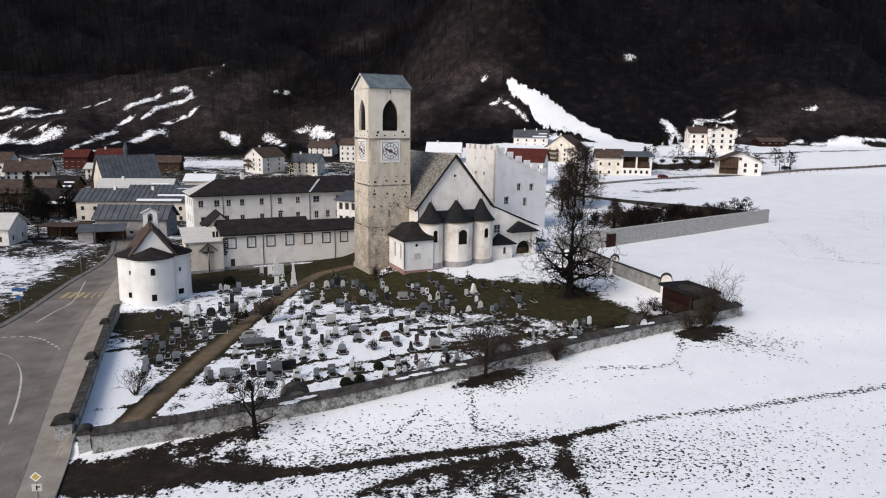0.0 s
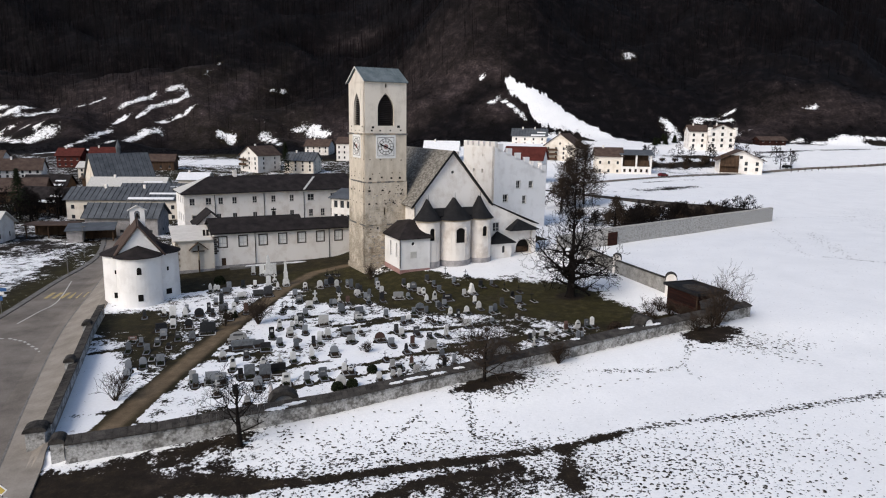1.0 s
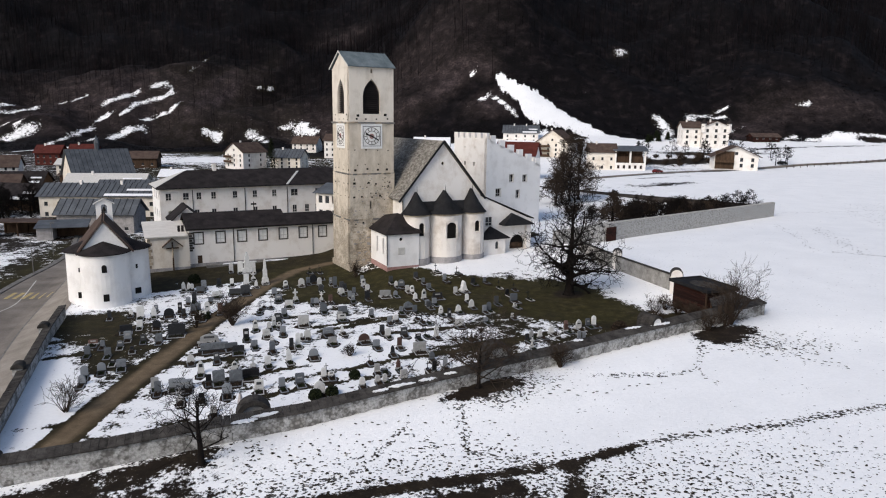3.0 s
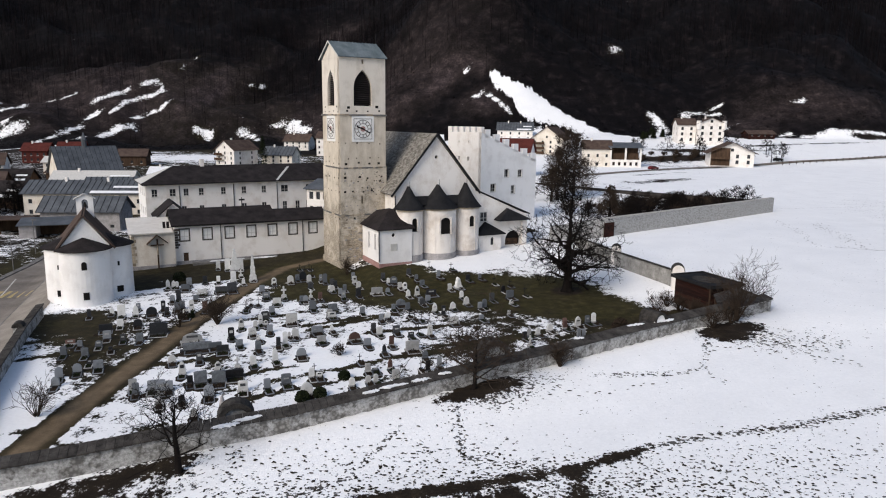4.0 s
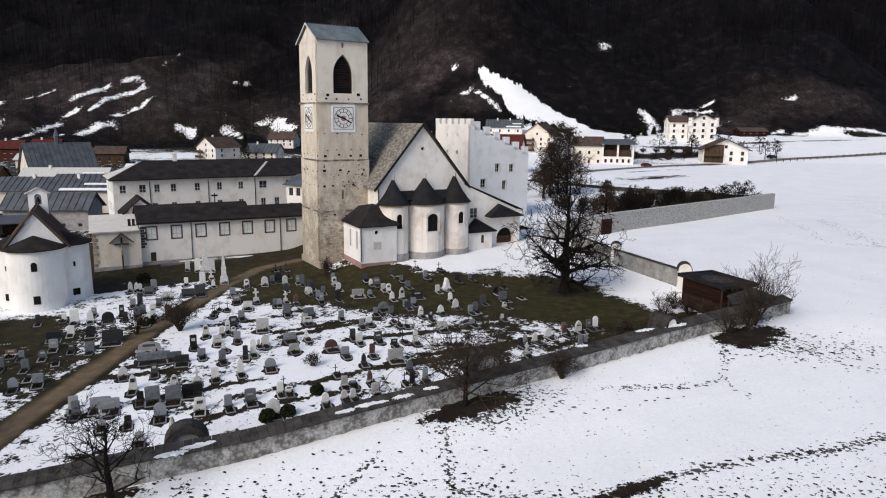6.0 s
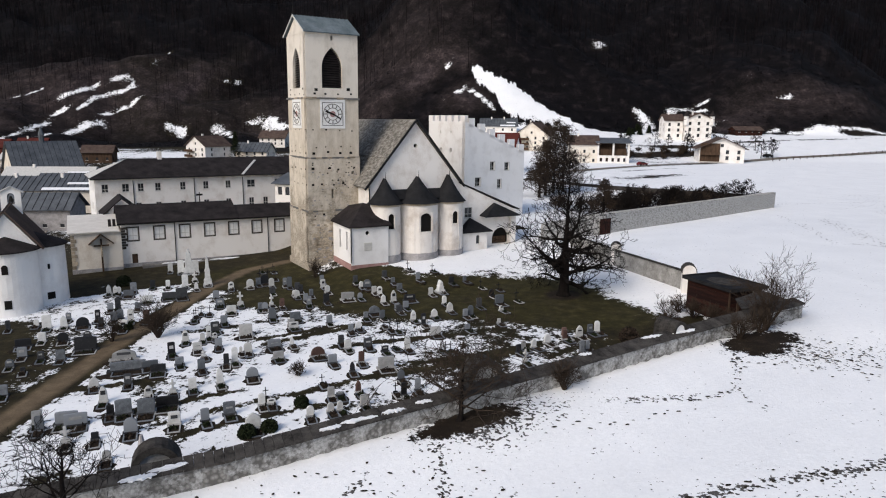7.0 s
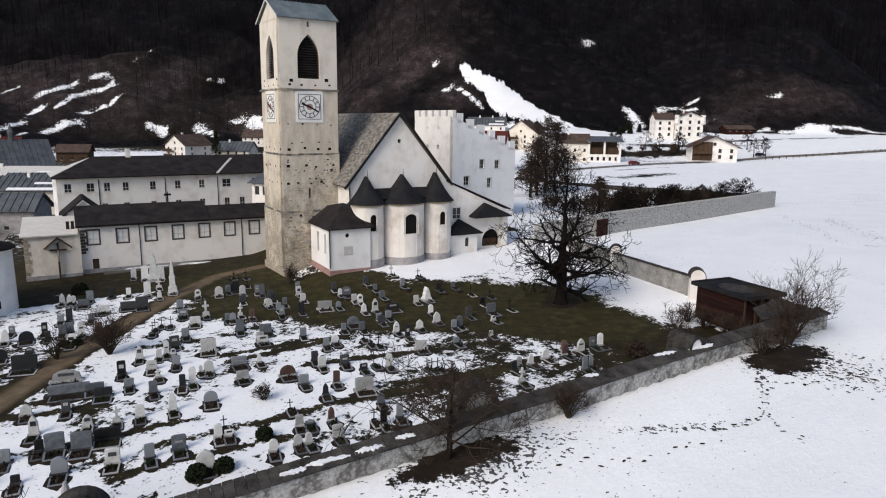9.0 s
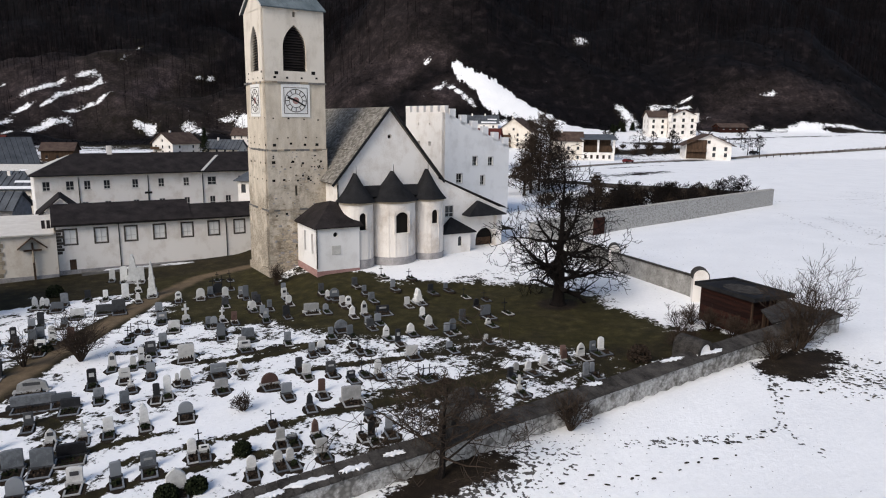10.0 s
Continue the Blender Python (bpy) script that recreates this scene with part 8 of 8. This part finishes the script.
evergreen_bush(21.4, 85.2, 0.95, "dark round bush beside the wall", 47, "twig")
# orchard behind the garden wall
rng = random.Random(77)
for k in range(34):
    f = rng.random()
    x, y = 36 + 40 * f + rng.uniform(-3, 3), 139 + 29 * f + rng.uniform(3, 20) * (1 - 0.5 * f)
    bare_tree(x, y, rng.uniform(3.2, 5.2), 0.13, "small bare orchard tree behind the garden wall", 100 + k, 0.2, 14, 0.6, 2, group="orchard trees", kids=(4, 5), thin=0.035)
for k, (x, y, h) in enumerate(((35.6, 194, 17), (38.6, 197, 16), (32.8, 190, 12.5), (30.5, 186, 9), (37, 152, 7))):
    bare_tree(x, y, h, 0.3, "tall bare tree with a brown crown behind the tower house", 200 + k, 0.12, 34, 0.36, 3, group="garden trees", kids=(4, 5), up=1.1, thin=0.032, mat="twig")
for k in range(44):
    f = rng.random()
    x, y = 31 + 40 * f + rng.uniform(-3, 3), 146 + 23 * f + rng.uniform(0, 24) * (1 - 0.55 * f)
    shrub(x, y, rng.uniform(1.8, 3.4), 0.9, "brown hedge shrub in the garden", 300 + k, 26, 2, thin=0.03)
for k in range(18):
    x, y = rng.uniform(84, 160), rng.uniform(312, 350)
    bare_tree(x, y, rng.uniform(5, 10), 0.18, "bare tree near the chalets", 400 + k, 0.25, 10, 0.4, 2, group="valley trees", kids=(4, 5), thin=0.05)
for k in range(22):
    x, y = rng.uniform(-132, -110), rng.uniform(181, 200)
    bare_tree(x, y, rng.uniform(5, 9), 0.2, "bare dark tree among the village gardens", 500 + k, 0.2, 13, 0.45, 2, group="village trees", kids=(4, 5), thin=0.04)


for k in range(22):
    x, y = rng.uniform(88, 132), rng.uniform(308, 330)
    shrub(x, y, rng.uniform(1.5, 3.2), 0.9, "brown scrub between the chalets", 600 + k, 16, 2, thin=0.05)
tarp = thing("covered_stack", turned(30, 39.5, 148.0, gz(39.5, 148.0)), "low stack under a green tarpaulin in the garden", "stack")
M["tarp"] = mottled("green_tarpaulin", (0.02, 0.05, 0.032), (0.05, 0.10, 0.07), 1.5, 8, 0.6)
part("tarpaulin", bevelled(box(-2.2, 2.2, -1.0, 1.0, 0.4, 1.3), 0.15, 2), M["tarp"], tarp)
part("stack", box(-2.1, 2.1, -0.9, 0.9, -0.2, 0.42), M["wood"], tarp)


def conifer(x, y, h, r, seed, label):
    rng = random.Random(seed)
    root = thing("conifer", turned(0, x, y, gz(x, y)), label, "tree", "conifers")
    part("trunk", tube([(0, 0, -0.2), (0, 0, h)], [0.25, 0.03]), M["bark"], root)
    bm = bmesh.new()
    for k in range(1500):
        s = rng.random() ** 0.75
        a, d = rng.uniform(0, 6.283), r * (1 - s) * rng.uniform(0.25, 1.0) + 0.1
        p = Vector((d * math.cos(a), d * math.sin(a), h * (0.08 + 0.92 * s) - 0.25 * d))
        o = Vector((math.cos(a), math.sin(a), -0.35)) * rng.uniform(0.4, 0.9)
        w = Vector((-math.sin(a), math.cos(a), rng.uniform(-0.3, 0.3))) * 0.22
        bm.faces.new([bm.verts.new(q) for q in (p - w, p + o, p + w, p - o * 0.4)])
    part("foliage", bm, M["evergreen"], root)


conifer(-120.5, 188, 14.5, 4.8, 1, "tall dark spruce among the houses")
conifer(-76, 312, 15, 4.2, 2, "dark spruce beside a white house")
for k in range(5):
    conifer(112 + 3.5 * k, 384 + rng.uniform(-6, 16), rng.uniform(3, 5), 1.6, 5 + k, "small dark conifer on the slope")

# ---- mountain forest: thousands of leafless trees, as one body ----
rng = random.Random(9)
verts, faces = [], []


def sprig(x, y, z, h, w, tall):
    """A leafless tree or bush far off: a thin stem and a fan of narrow branches."""
    def blade(p, q, t):
        b = len(verts)
        dx, dy = q[0] - p[0], q[1] - p[1]
        n = math.hypot(dx, dy) + 1e-6
        ox, oy = (-dy / n * t, dx / n * t) if n > t else (t, 0)
        verts.extend([(p[0] - ox, p[1] - oy, p[2]), (p[0] + ox, p[1] + oy, p[2]), (q[0] + ox * 0.6, q[1] + oy * 0.6, q[2]), (q[0] - ox * 0.6, q[1] - oy * 0.6, q[2])])
        faces.append((b, b + 1, b + 2, b + 3))
    if tall:
        blade((x, y, z), (x + rng.uniform(-0.3, 0.3), y, z + h), 0.13)
    for k in range(12 if tall else 11):
        a, s = rng.uniform(0, 6.283), rng.random()
        if tall:
            r, low = w * rng.uniform(0.1, 0.9) * (1.15 - 0.8 * s), h * (0.2 + 0.72 * s)
        else:
            r, low = w * math.sqrt(rng.random()) * 0.9, h * rng.uniform(0.0, 0.75) * (1 - 0.5 * s)
        p = (x + r * math.cos(a), y + r * math.sin(a), z + low)
        b, t = rng.uniform(0, 6.283), rng.uniform(0.35, 1.0) * (1.3 if tall else 1.0)
        blade(p, (p[0] + t * math.cos(b), p[1] + t * math.sin(b), p[2] + rng.uniform(-0.15, 0.9) * t), rng.uniform(0.05, 0.17))


placed = 0
while placed < 34000:
    x, y = rng.uniform(-460, 520), 386 + 330 * rng.random() ** 1.3
    i, j = int(np.searchsorted(gy, y)) - 1, int(np.searchsorted(gx, x)) - 1
    fo, sn = forest[i, j], snow[i, j]
    clump = 0.5 + 0.5 * math.sin(x * 0.045 + 2 * math.sin(y * 0.03)) * math.sin(y * 0.06 + 1.5 * math.sin(x * 0.025))
    if rng.random() > fo * (1.0 - 0.85 * min(1, sn * 1.6)) * (0.25 + 0.75 * clump):
        placed += 0.2
        continue
    ty, tx = (y - gy[i]) / (gy[i + 1] - gy[i]), (x - gx[j]) / (gx[j + 1] - gx[j])
    z = (Zj[i, j] * (1 - tx) + Zj[i, j + 1] * tx) * (1 - ty) + (Zj[i + 1, j] * (1 - tx) + Zj[i + 1, j + 1] * tx) * ty
    big = rng.random() < smooth(430, 520, y)
    h = rng.uniform(8, 17) if big else rng.uniform(1.2, 3.8)
    sprig(x, y, z - 0.3, h, h * (0.22 if big else 0.75), big)
    placed += 1
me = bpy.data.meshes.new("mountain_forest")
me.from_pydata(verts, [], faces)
m = M["woods"] = material("shade_dark_mountain_woods", 1.0)
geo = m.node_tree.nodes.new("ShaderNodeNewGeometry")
# The slope's shade is put into the trees' near-black brown.
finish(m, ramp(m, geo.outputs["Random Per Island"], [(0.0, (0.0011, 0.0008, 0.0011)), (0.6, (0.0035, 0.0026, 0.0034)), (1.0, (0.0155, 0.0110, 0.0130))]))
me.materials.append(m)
tagged(new("mountain_forest", me), "dense leafless brown forest on the mountain side, shade put into its colour", "forest", kind="stuff")
